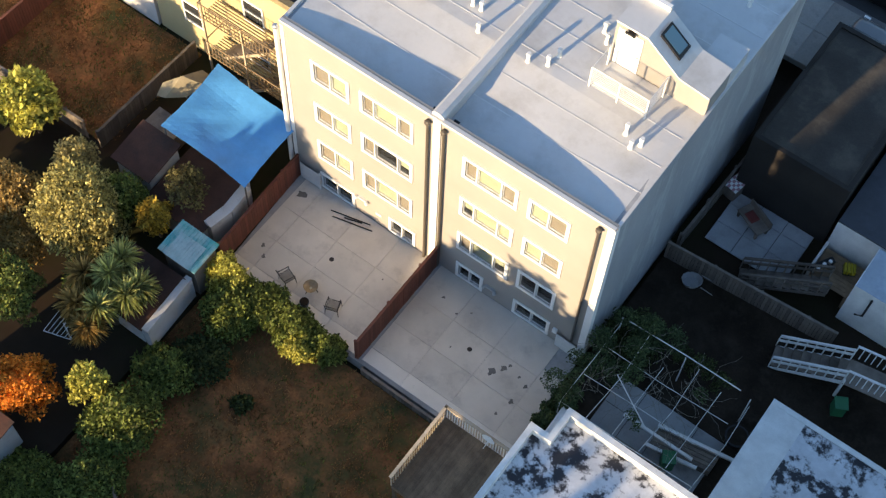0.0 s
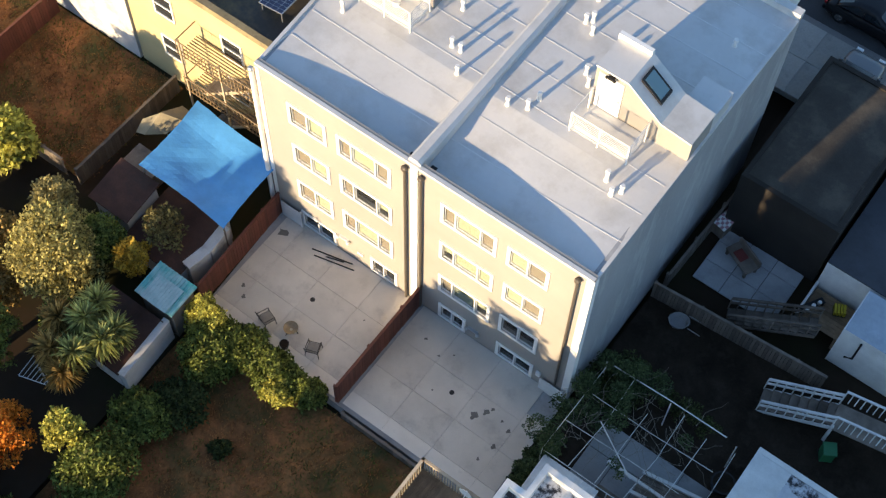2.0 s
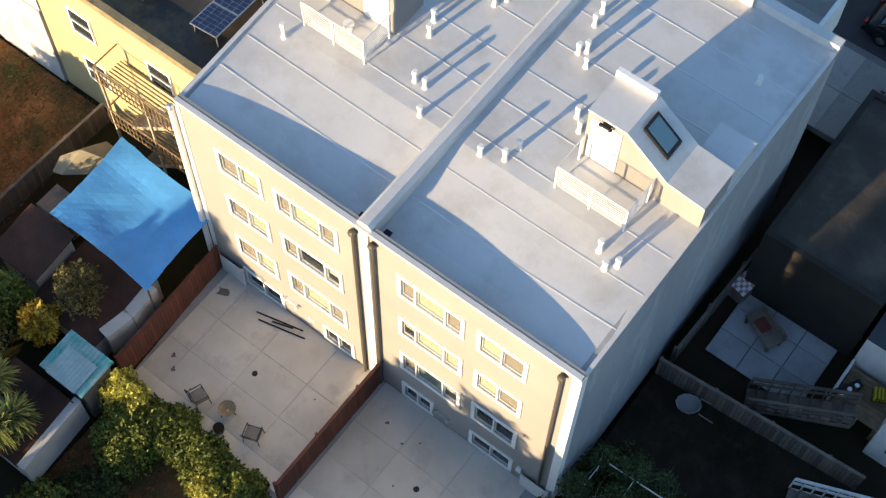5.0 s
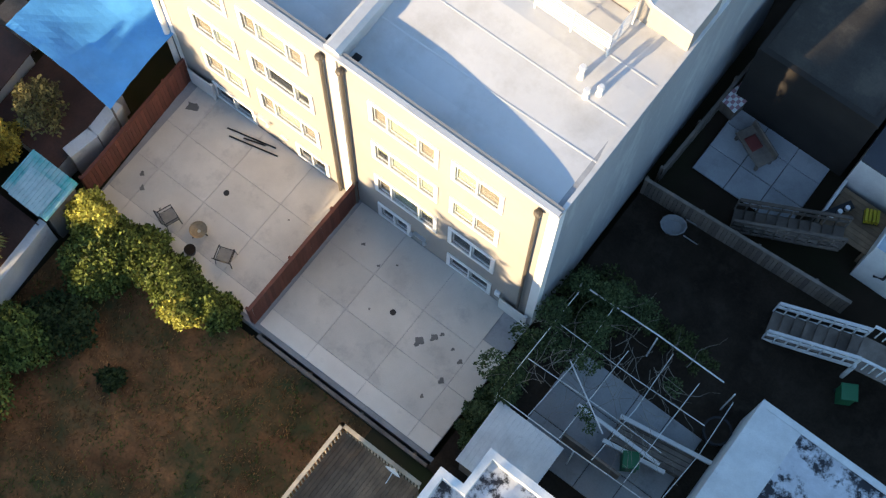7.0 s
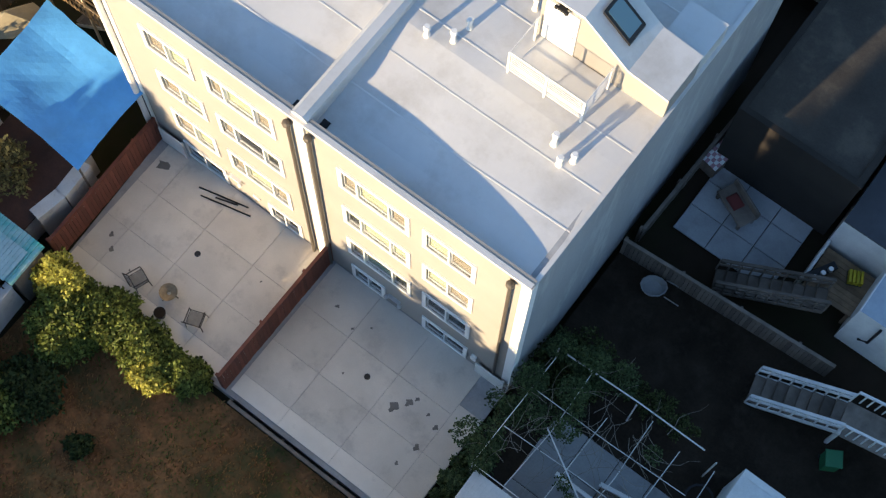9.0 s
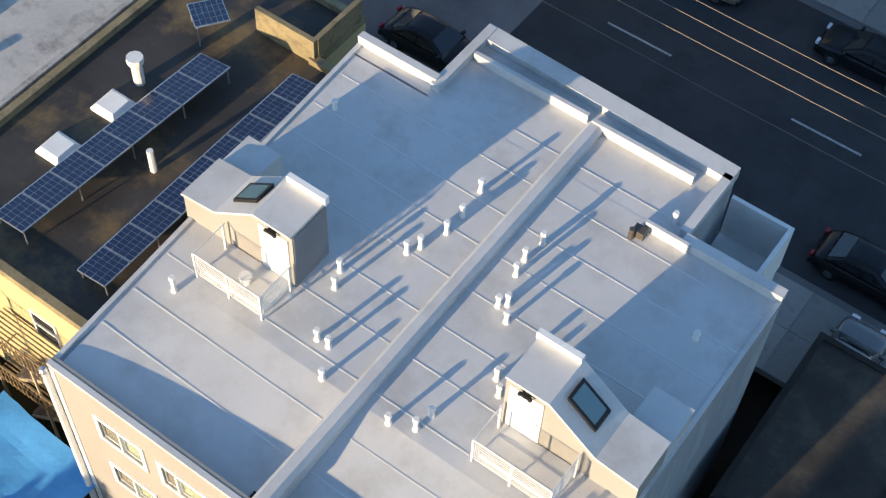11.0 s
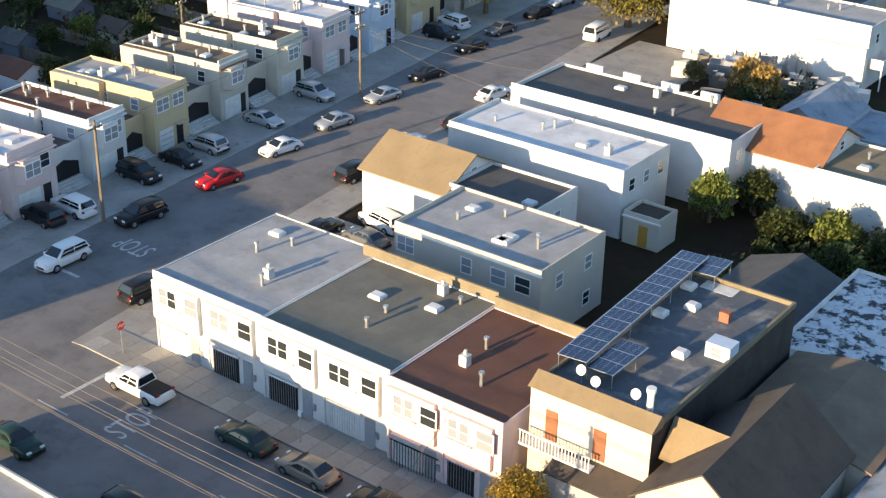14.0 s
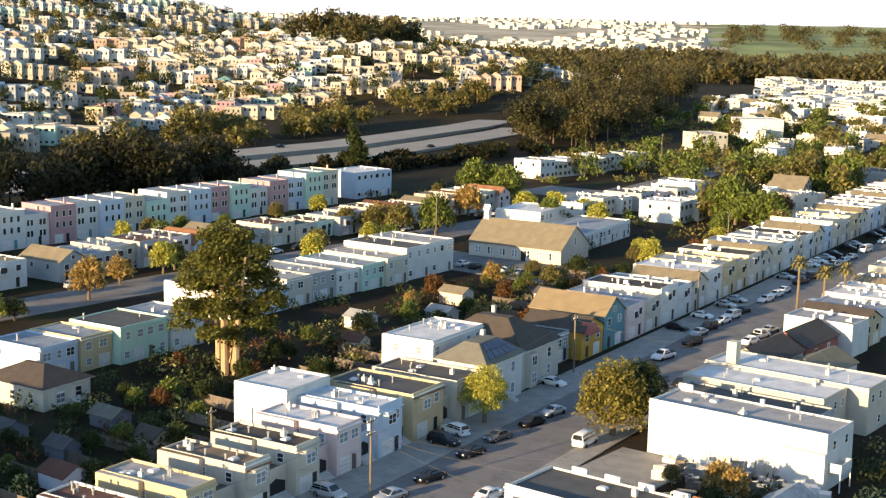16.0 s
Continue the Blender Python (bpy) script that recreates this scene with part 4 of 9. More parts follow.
def tarp_shelter():
    ob = thing("tarpaulin_shelter", -4.62, -3.25, GZ, 0, "bright blue tarpaulin stretched over a yard shelter on poles", "shelter")
    w, d, n = 4.75, 3.8, 14
    m = MB()
    for j in range(n + 1):
        for i in range(n + 1):
            u, v = i / n, j / n
            sag = -0.3 * math.sin(math.pi * u) * math.sin(math.pi * v) + 0.05 * noise.noise((u * 5, v * 5, 3))
            ex = 0.10 * math.sin(math.pi * v) * (1 - 2 * u) + 0.03 * noise.noise((v * 9, 1, u))
            ey = 0.10 * math.sin(math.pi * u) * (1 - 2 * v) + 0.03 * noise.noise((u * 9, 4, v))
            m.v.append((w * u + ex, d * v + ey - 0.1 * u, 3.2 + sag + 0.35 * v - 0.25 * u))
    for j in range(n):
        for i in range(n):
            a = j * (n + 1) + i
            m.f.append((a, a + 1, a + n + 2, a + n + 1))
    t = part("sheet", m, TARP, ob)
    t.modifiers.new("thick", "SOLIDIFY").thickness = 0.012
    for x, y in ((0.1, 0.1), (w - 0.1, 0), (0.1, d - 0.1), (w - 0.1, d - 0.1)):
        part("pole", MB().cyl(x, y, 0, 3.2 + 0.35 * y / d - 0.25 * x / w - 0.02, 0.04, 6), OLDWOOD, ob)


def low_shed(name, x0, y0, x1, y1, h0, h1, roof, wall, label, overhang=0.15, ribs=False):
    """A lean-to: its roof falls from h1 at the far side (y1) to h0 at the near side."""
    ob = thing(name, x0, y0, GZ, 0, label, "shed")
    w, d = x1 - x0, y1 - y0
    part("wall", MB().slab_x([(0, 0), (d, 0), (d, h1 - 0.02), (0, h0 - 0.02)], 0, w), wall, ob)
    o = overhang
    s = (h1 - h0) / d
    r = MB().slab_x([(-o, h0 - o * s), (d + o, h1 + o * s), (d + o, h1 + o * s + 0.06), (-o, h0 - o * s + 0.06)], -o, w + o)
    rf = part("roof", r, roof, ob)
    if ribs:
        n = int((w + 2 * o) / 0.16)
        for i in range(n):
            x = -o + 0.05 + i * (w + 2 * o - 0.1) / (n - 1)
            part("rib", MB().slab_x([(-o, h0 - o * s + 0.062), (d + o, h1 + o * s + 0.062), (d + o, h1 + o * s + 0.1), (-o, h0 - o * s + 0.1)], x - 0.02, x + 0.02), roof, rf)
    return ob


def garden_wall(name, pts, z, h, t, label, top=0.0):
    """A plaster wall along points."""
    m = MB()
    for (xa, ya), (xb, yb) in zip(pts[:-1], pts[1:]):
        d = Vector((xb - xa, yb - ya, 0)).normalized()
        nn = Vector((-d.y, d.x, 0)) * t / 2
        q = [(xa - nn.x, ya - nn.y), (xa + nn.x, ya + nn.y), (xb + nn.x, yb + nn.y), (xb - nn.x, yb - nn.y)]
        q.reverse()
        m.prism(q, z, z + h)
        m.prism([((a - (xa + xb) / 2) * 1.02 + (xa + xb) / 2, (b - (ya + yb) / 2) * 1.02 + (ya + yb) / 2) for a, b in q], z + h, z + h + 0.06)
    return solid(name, m, PLASTER, label, "wall")


def deck_with_rails():
    ob = thing("roof_deck", 13.4, -10.6, 4.4, 0, "raised wooden deck with a pale balustrade beside a white roof", "deck")
    w, d = 2.75, 3.3
    for i in range(22):
        part("plank", MB().box(i * 0.125 + 0.004, 0, -0.05, (i + 1) * 0.125 - 0.004, d, 0), DECKWOOD, ob)
    part("frame", MB().box(0, 0, -0.3, w, d, -0.06), DECKWOOD, ob)
    for x, y in ((0.08, 0.08), (w - 0.08, d - 0.08), (0.08, d - 0.08)):
        part("support_post", MB().box(x - 0.07, y - 0.07, GZ - 4.4, x + 0.07, y + 0.07, -0.3), DECKWOOD, ob)
    for a, b in (((0, d), (w, d)), ((0, 0), (0, d))):
        part("top_rail", MB().box(a[0] - 0.06, a[1] - 0.06, 0.95, b[0] + 0.06, b[1] + 0.06, 1.0), PALEWOOD, ob)
        n = 24
        for i in range(n + 1):
            x, y = a[0] + (b[0] - a[0]) * i / n, a[1] + (b[1] - a[1]) * i / n
            part("baluster", MB().box(x - 0.02, y - 0.02, 0.02, x + 0.02, y + 0.02, 0.95), PALEWOOD, ob)
    dish = thing("satellite_dish", 15.4, -7.55, 5.42, 0, "pale satellite dish on the deck rail", "dish")
    m = MB()
    for i, (r, z) in enumerate(((0.02, 0.0), (0.14, 0.02), (0.25, 0.07), (0.27, 0.08))):
        for j in range(12):
            m.v.append((r * math.cos(j * 0.5236), -z + 0.1, 0.3 + r * math.sin(j * 0.5236)))
    for i in range(3):
        for j in range(12):
            m.f.append((i * 12 + j, i * 12 + (j + 1) % 12, (i + 1) * 12 + (j + 1) % 12, (i + 1) * 12 + j))
    part("bowl", m, WHITE, dish)
    part("mast", MB().cyl(0, 0.12, 0, 0.3, 0.025), WHITE, dish)
    part("arm", MB().tube([(0, 0.1, 0.2), (0.05, -0.35, 0.25)], 0.015, 5), WHITE, dish)


def flat_building(name, poly, z0, z1, wall, roof, label, lip=0.35, t=0.22, cap=None):
    """A plain building with a parapet round a flat roof."""
    ob = thing(name, poly[0][0], poly[0][1], z0, 0, label, "building")
    ox, oy = poly[0]
    p = [(x - ox, y - oy) for x, y in poly]
    h = z1 - z0
    part("wall", MB().prism(p, 0, h - lip), wall, ob)
    cx, cy = sum(a for a, b in p) / len(p), sum(b for a, b in p) / len(p)
    m = MB()
    n = len(p)
    inner = []
    for i in range(n):
        u = (Vector(p[i]) - Vector(p[i - 1])).normalized()
        v = (Vector(p[(i + 1) % n]) - Vector(p[i])).normalized()
        nu, nv = Vector((-u.y, u.x)), Vector((-v.y, v.x))
        mid = nu + nv
        inner.append(Vector(p[i]) + mid * (t / max(0.2, mid.dot(nu))))
    for i in range(n):
        k = (i + 1) % n
        m.prism([p[i], p[k], tuple(inner[k]), tuple(inner[i])], h - lip, h)
    pieces("parapet", m, cap or wall, ob)
    k = MB().prism([(cx + (a - cx) * 0.995, cy + (b - cy) * 0.995) for a, b in p], h - lip, h - lip + 0.06)
    part("roof", k, roof, ob)
    return ob


def pergola():
    ob = thing("pergola", 16.0, -3.1, GZ, 0, "open pergola of thin white pipes with bare vines", "pergola")
    X, Y, Z = 6.0, 4.6, 2.3
    for i in range(6):
        x = X * i / 5
        part("cross_pipe", MB().tube([(x, 0.2 * i / 5, Z), (x + 0.05 + 0.12 * (i % 2), Y * 0.5, Z - 0.05), (x + 0.1, Y - (0.25, 0.0, 0.9, 0.1, 0.4, 0.25)[i], Z)], 0.016, 5), WHITE_OLD, ob)
    for j in range(4):
        y = Y * j / 3
        part("long_pipe", MB().tube([(0.1 * j, y, Z + 0.03), (X * 0.5, y + 0.02 + 0.1 * (j % 2), Z - 0.03), (X - (0, 0.8, 0.2, 0.5)[j], y + 0.1, Z + 0.03)], 0.016 if j != 3 else 0.026, 5), WHITE_OLD, ob)
    part("brace_pipe", MB().tube([(1.2, 2.3, Z + 0.06), (3.4, 1.0, Z + 0.06)], 0.025, 5), WHITE_OLD, ob)
    for x, y in ((0, 0), (X, 0.1), (0, Y), (X, Y), (X / 2, 0), (X / 2, Y)):
        part("post", MB().cyl(x, y, 0, Z, 0.03, 6), WHITE_OLD, ob)
    v = MB()
    for _ in range(60):
        x, y = rnd.uniform(0, X - 1.2), rnd.uniform(0.5, Y)
        pts = [(x, y, Z + 0.06)]
        a = rnd.uniform(0, 6.28)
        for _ in range(5):
            a += rnd.uniform(-0.7, 0.7)
            x, y = x + 0.35 * math.cos(a), y + 0.35 * math.sin(a)
            pts.append((x, y, Z + rnd.uniform(0.0, 0.16)))
        v.tube(pts, 0.009, 4, 0.004, False)
    part("vine_tangle", v, mat("pale_bare_vine", (0.26, 0.23, 0.19), 0.9, var=0.3), ob, kind="stuff")
    cl = [(rnd.uniform(-0.2, 2.2), rnd.uniform(2.0, 5.6), Z + rnd.uniform(-0.6, 0.2), rnd.uniform(0.25, 0.55), 0.3) for _ in range(19)]
    cl += [(rnd.uniform(-0.7, 0.3), rnd.uniform(-0.8, 2.6), Z + rnd.uniform(-0.9, 0.1), rnd.uniform(0.3, 0.5), 0.4) for _ in range(9)]
    cl += [(2.6, 1.2, Z, 0.25, 0.2), (3.0, 0.9, Z, 0.2, 0.15), (1.6, 3.3, Z, 0.3, 0.2), (4.3, 3.6, Z, 0.3, 0.15)]
    part("vine_leaves", leaves(MB(), cl, 4200, 0.13), LEAF_VINE, ob)


def outdoor_stair(name, x, y, z, rz, n, width, rise, run, material, label, tread=None):
    ob = thing(name, x, y, z, rz, label, "stair")
    for i in range(n):
        part("tread", MB().bbox(i * run, 0.04, (i + 1) * rise - 0.05, i * run + run + 0.02, width - 0.03, (i + 1) * rise), tread or material, ob)
    for y0 in (0.0, width):
        part("stringer", MB().slab_y([(0, 0), (run * n, rise * n - 0.02), (run * n, rise * n - 0.25), (0.25, -0.02)], y0 - 0.03, y0 + 0.03), material, ob)
        part("handrail", MB().slab_y([(0, 0.9), (run * n, rise * n + 0.85), (run * n, rise * n + 0.95), (0, 1.0)], y0 - 0.05, y0 + 0.05), material, ob)
        part("mid_rail", MB().slab_y([(0, 0.5), (run * n, rise * n + 0.45), (run * n, rise * n + 0.57), (0, 0.62)], y0 - 0.03, y0 + 0.03), material, ob)
        for i in range(0, n + 1):
            part("baluster", MB().box(i * run - 0.025, y0 - 0.025, i * rise, i * run + 0.025, y0 + 0.025, i * rise + 0.9), material, ob)
    return ob


def yards():
    patio()
    board_fence("dividing_fence", 7.86, -5.7, 7.86, 0.0, GZ, 1.65, REDWOOD, "red stained board fence between the two patios")
    board_fence("side_fence", 0.45, -5.6, 0.25, -0.1, GZ, 1.6, REDWOOD, "red stained board fence along the patio side")
    board_fence("rear_fence", 8.2, -5.95, 15.4, -5.95, GZ - 0.6, 0.55, OLDWOOD, "low weathered board edging below the patio")
    solid("retaining_wall", MB().box(0.5, -5.76, GZ - 0.8, 15.45, -5.605, GZ - 0.02), CONCRETE_OLD, "grey concrete edge of the raised patio", "wall", "structure")
    for x in (0.35, 14.0):
        gt = thing("yard_gate", x, -0.18, GZ - (0.0 if x < 1 else 0.2), 0, "short white painted side gate by the wall", "gate")
        part("panel", MB().bbox(0, 0, 0.03, 1.05, 0.05, 1.15), WHITE_OLD, gt)
        part("hinge_post", MB().box(1.05, -0.02, 0, 1.14, 0.07, 1.25), WHITE_OLD, gt)
    garden_chair(3.21, -4.6, GZ, 160)
    garden_chair(5.63, -4.5, GZ, 200)
    fire_pit(4.28, -4.34, GZ)
    pot = thing("plant_pot", 4.5, -5.05, GZ, 0, "dark round plant pot on the patio", "pot")
    part("pot", MB().cyl(0, 0, 0, 0.3, 0.16, 12, 0.21), BLACK, pot)
    part("soil", MB().cyl(0, 0, 0.3, 0.31, 0.19, 12), SOIL, pot)
    for i, (xa, ya, xb, yb) in enumerate(((2.5, -0.75, 4.35, -0.3), (2.75, -0.95, 4.6, -0.5), (3.2, -0.7, 4.0, -0.45))):
        solid("metal_bar", MB().tube([(xa, ya, GZ + 0.03), (xb, yb, GZ + 0.03)], 0.03, 6), BLACK, "long dark metal bar lying on the patio", "bar", group="bars on the patio")
    # left yard
    tarp_shelter()
    low_shed("brown_shed", -3.55, -5.7, -0.6, -2.4, 1.5, 1.7, RUST, PLASTER, "low shed with a rusty brown roof under a tree", 0.1)
    low_shed("lean_to_shed", -5.65, -5.2, -3.75, -3.35, 2.2, 2.5, RUST, PLASTER, "small shed with a dark brown roof and a white wall")
    low_shed("long_shed", -2.4, -10.4, 0.35, -7.7, 1.2, 1.5, RUST, PLASTER, "long low shed with a red brown roof and white walls", 0.05)
    ob = low_shed("teal_shed", -1.0, -7.35, 0.7, -6.05, 2.3, 2.42, TEAL, OLDWOOD, "small shed with a teal corrugated roof", 0.15, True)
    sheet = mat("pale_teal_sheet", (0.36, 0.50, 0.50), 0.6, var=0.15, scale=2.0, fine=14, bump=0.15, stain=((0.20, 0.42, 0.42), 0.5, 0.7, 1.6))
    for i in range(9):
        x = 0.22 + i * 0.15
        part("roof_sheet", MB().slab_x([(-0.2, 2.39), (0.98, 2.498), (0.98, 2.508), (-0.2, 2.40)], x, x + 0.142), sheet, ob, "pale weathered corrugated sheet")
    garden_wall("plaster_wall", [(0.62, -10.4), (0.42, -7.5)], GZ, 1.5, 0.3, "stained white plaster garden wall")
    garden_wall("plaster_wall", [(-0.5, -5.2), (-0.32, -4.1), (-0.42, -2.8)], GZ, 1.75, 0.45, "bulging stained white plaster garden wall")
    um = thing("parasol", -6.0, -0.45, GZ, 50, "closed faded canvas parasol beside a shelter", "parasol")
    part("pole", MB().cyl(0, 0, 0, 2.5, 0.03), OLDWOOD, um)
    cv = MB()
    for j in range(8):
        cv.v.append((1.3 * math.cos(j * 0.785), 0.6 * math.sin(j * 0.785), 1.75 + 0.2 * (j % 2) + 0.3 * math.cos(j * 0.785)))
    cv.v.append((0, 0, 2.55))
    cv.f += [(j, (j + 1) % 8, 8) for j in range(8)]
    part("canopy", cv, CANVAS, um)
    solid("storage_box", MB().bbox(-6.6, -2.7, GZ, -4.9, -1.6, GZ + 1.0), OLDWOOD, "weathered wooden storage box in the yard", "box")
    lawn("lawn_left", [(-19, -4.2), (-8.2, -4.2), (-7.6, 2.2), (-19, 2.2)], GZ + 0.01, 4500, "patchy brown and green lawn of the far yard", 3)
    lawn("lawn_low", [(0.6, -22), (13.2, -22), (13.2, -6.0), (0.6, -6.0)], GZ - 0.5, 9000, "patchy brown and green lawn below the patio", 5)
    board_fence("yard_fence", -7.7, -4.4, -7.6, 2.0, GZ, 1.2, OLDWOOD, "weathered dark board fence between yards")
    board_fence("yard_fence", -18.5, -4.6, -8.5, -4.4, GZ, 1.3, OLDWOOD, "weathered dark board fence between yards")
    board_fence("yard_fence", -15.4, -9.0, -15.2, 2.0, GZ, 1.5, REDWOOD, "reddish board fence between yards")
    board_fence("yard_fence", 3.2, -15.6, 10.0, -20.0, GZ - 0.5, 1.1, OLDWOOD, "weathered dark board fence between yards")
    low_shed("red_shed", -5.0, -19.5, -0.6, -16.6, 1.6, 2.0, RUST, PLASTER, "low shed with a red brown roof and white end wall", 0.1)
    # trees and bushes of the left yard
    tree(-10.6, -5.4, GZ, 1.6, 3.9, 1.3, LEAF_LIME, "leafy sunlit bright green tree", 3200, 0.34, 18)
    tree(-7.0, -6.3, GZ, 1.35, 3.2, 1.0, LEAF_PALE, "small pale yellow olive tree", 2200, 0.17, 14)
    tree(-5.1, -8.1, GZ, 2.5, 4.0, 0.9, LEAF_OLIVE, "broad olive green tree with brown patches", 6400, 0.2, 28)
    tree(-4.2, -6.3, GZ, 1.2, 3.0, 0.8, LEAF_GREEN, "small dark green garden tree", 1800, 0.2, 14)
    tree(-8.3, -9.1, GZ, 1.6, 3.2, 1.0, LEAF_DRY, "broad rusty brown garden tree", 2600, 0.19, 12)
    tree(-12.5, -8.5, GZ, 2.1, 3.6, 1.0, LEAF_GREEN, "dark green garden tree", 2400, 0.21, 12)
    tree(-2.1, -4.6, GZ, 1.2, 3.6, 1.8, LEAF_DRYTHIN, "thin dry tree growing over a shed roof", 700, 0.2, 9)
    tree(-2.6, -6.2, GZ, 1.0, 2.6, 0.9, LEAF_YELLOW, "small tree with yellow autumn leaves", 900, 0.21, 8)
    spiky_palm(-1.3, -10.4, GZ, [(-1.2, 0.1, 2.9), (-0.4, 1.5, 3.0), (-0.2, 0.6, 3.2), (-0.5, -1.1, 2.9), (0.3, -0.7, 2.9), (0.8, 0.4, 2.8), (0.4, -1.5, 2.5), (0.9, 1.0, 2.7)], "spiky cabbage tree with several heads of sword leaves")
    tree(-1.6, -15.2, GZ, 1.7, 3.2, 0.9, LEAF_ORANGE, "small tree with bright orange autumn leaves", 2200, 0.2, 12)
    tree(-7.4, -12.6, GZ, 1.7, 3.0, 0.9, LEAF_DRY, "small brown leaved garden tree", 1600, 0.21, 10)
    tree(-5.0, -12.4, GZ, 1.9, 3.0, 0.8, LEAF_GREEN, "green leaved garden tree", 2400, 0.19, 12)
    tree(0.4, -13.5, GZ, 1.0, 2.8, 0.8, LEAF_LIME, "small sunlit yellow green tree", 1300, 0.21, 10)
    bush(2.1, -13.7, GZ - 0.4, 1.6, 1.9, 2.3, LEAF_GREEN, "dense green garden bush", 3600, 0.21, 16)
    bush(2.8, -16.3, GZ - 0.4, 1.4, 1.4, 1.7, LEAF_GREEN, "dense green garden bush", 2600, 0.21, 14)
    bush(0.8, -17.6, GZ - 0.4, 1.8, 1.3, 1.3, LEAF_GREEN, "low dark green garden bush", 2600, 0.21, 14)
    bush(1.9, -11.0, GZ - 0.4, 1.5, 1.2, 1.2, LEAF_GREEN, "low dark green shrubs by a wall", 2000, 0.21, 12)
    bush(2.8, -9.6, GZ - 0.3, 1.5, 1.1, 0.9, LEAF_DARK, "low dark green shrubs by a wall", 1500, 0.21, 12)
    # lime leaves put the low sun on this bush top into colour
    bush(1.35, -6.3, GZ - 0.5, 1.0, 0.9, 2.9, LEAF_LIME, "tall patio edge bush with sunlight put into its yellow green leaves", 2400, 0.19, 14)
    bush(2.35, -7.3, GZ - 0.5, 1.35, 1.3, 2.1, LEAF_GREEN, "large green bush below the patio", 3800, 0.19, 18)
    bush(3.3, -6.2, GZ - 0.5, 1.5, 1.1, 2.0, LEAF_GREEN, "large green bush at the patio edge", 3800, 0.19, 16)
    bush(4.9, -6.3, GZ - 0.5, 1.35, 1.05, 1.9, LEAF_GREEN, "large green bush at the patio edge", 3400, 0.19, 16)
    # lime again for a sunlit clump among the green bushes
    bush(5.6, -6.9, GZ - 0.5, 0.8, 0.6, 1.9, LEAF_LIME, "patio edge bush with sunlight put into its yellow green leaves", 1500, 0.19, 10)
    bush(6.6, -6.1, GZ - 0.5, 1.0, 0.7, 1.4, LEAF_GREEN, "low green bush at the patio edge", 2000, 0.19, 12)
    bush(5.2, -10.0, GZ - 0.5, 0.5, 0.45, 0.5, LEAF_DARK, "small dark green plant in the lawn", 400, 0.21, 6)
    bush(-7.0, -10.6, GZ, 1.6, 1.3, 1.9, LEAF_DRY, "dry brown shrub between garden trees", 1800, 0.2, 12)
    bush(-3.2, -9.9, GZ, 1.2, 1.0, 1.8, LEAF_GREEN, "green shrub beside a low shed", 1500, 0.2, 10)
    bush(-10.4, -11.0, GZ, 2.0, 1.6, 2.0, LEAF_OLIVE, "broad olive shrub in the garden", 2400, 0.21, 14)
    dh = thing("drying_frame", -2.6, -12.9, GZ, 15, "folding clothes drying frame of thin metal", "drying frame")
    for i in range(7):
        part("bar", MB().tube([(0.2 * i, 0, 1.6 + 0.03 * i), (0.2 * i + 0.2, 1.4, 1.6)], 0.014, 5), WHITE_OLD, dh)
    part("pole", MB().cyl(0.6, 0.6, 0, 1.6, 0.03), WHITE_OLD, dh)
    part("side_bar", MB().tube([(0, 0, 1.6), (1.3, 0, 1.78)], 0.016, 5), WHITE_OLD, dh)
    # right yards
    solid("yard_ground", MB().box(-34, -32, -1.4, 0.6, 2.35, GZ - 0.1), EARTH, "dark earth of the back gardens", "soil", "structure")
    solid("yard_ground", MB().box(13.2, -32, -1.4, 42, -6.0, GZ - 0.1), EARTH, "dark earth of the back gardens", "soil", "structure")
    solid("yard_ground", MB().box(-34, 2.35, -1.4, 0.2, 18.2, GZ - 0.1), EARTH, "dark earth between the houses", "soil", "structure")
    solid("yard_ground", MB().box(15.2, 6.8, -1.4, 42, 18.2, GZ - 0.1), EARTH, "dark earth between the houses", "soil", "structure")
    solid("yard_soil", MB().box(15.45, -6.0, GZ - 0.3, 40, 6.8, GZ + 0.02), SOIL, "dark bare soil of the side yard", "soil", "structure")
    yc = tagged(thing("yard_slab", 0, 0, GZ), "old grey concrete slabs under the pergola", "paving", kind="structure")
    for i in range(4):
        for j in range(3):
            part("slab", MB().bbox(17.1 + i * 1.25, -3.6 + j * 1.3, 0, 18.33 + i * 1.25, -2.32 + j * 1.3, 0.05), CONCRETE_OLD, yc)
    ys = tagged(thing("grill_yard", 0, 0, GZ), "old grey concrete slabs of a small back yard", "paving", kind="structure")
    for i in range(3):
        for j in range(3):
            part("slab", MB().bbox(16.4 + i * 1.3, 8.1 + j * 1.1, 0, 17.68 + i * 1.3, 9.18 + j * 1.1, 0.05), YARD_CONCRETE, ys)
    pergola()
    for xa, ya, xb, yb in ((19.5, -0.85, 22.9, -0.3), (19.5, -1.85, 21.7, -1.5)):
        d = Vector((xb - xa, yb - ya, 0)).normalized() * 0.07
        solid("timber_beam", MB().prism([(xa + d.y, ya - d.x), (xb + d.y, yb - d.x), (xb - d.y, yb + d.x), (xa - d.y, ya + d.x)], GZ + 0.5, GZ + 0.62), WHITE_OLD, "pale painted timber beam lying across boards", "beam", group="beams under the pergola")
    for k in range(5):
        y0 = -1.7 + k * 0.18
        solid("old_board", MB().prism([(19.6, y0), (22.2, y0 + 0.42), (22.2, y0 + 0.58), (19.6, y0 + 0.16)], GZ, GZ + 0.49), OLDWOOD, "dark weathered board stacked under beams", "board", group="boards under the pergola")
    tub = thing("plastic_tub", 22.3, 0.7, GZ, 20, "black open plastic tub on the ground", "tub")
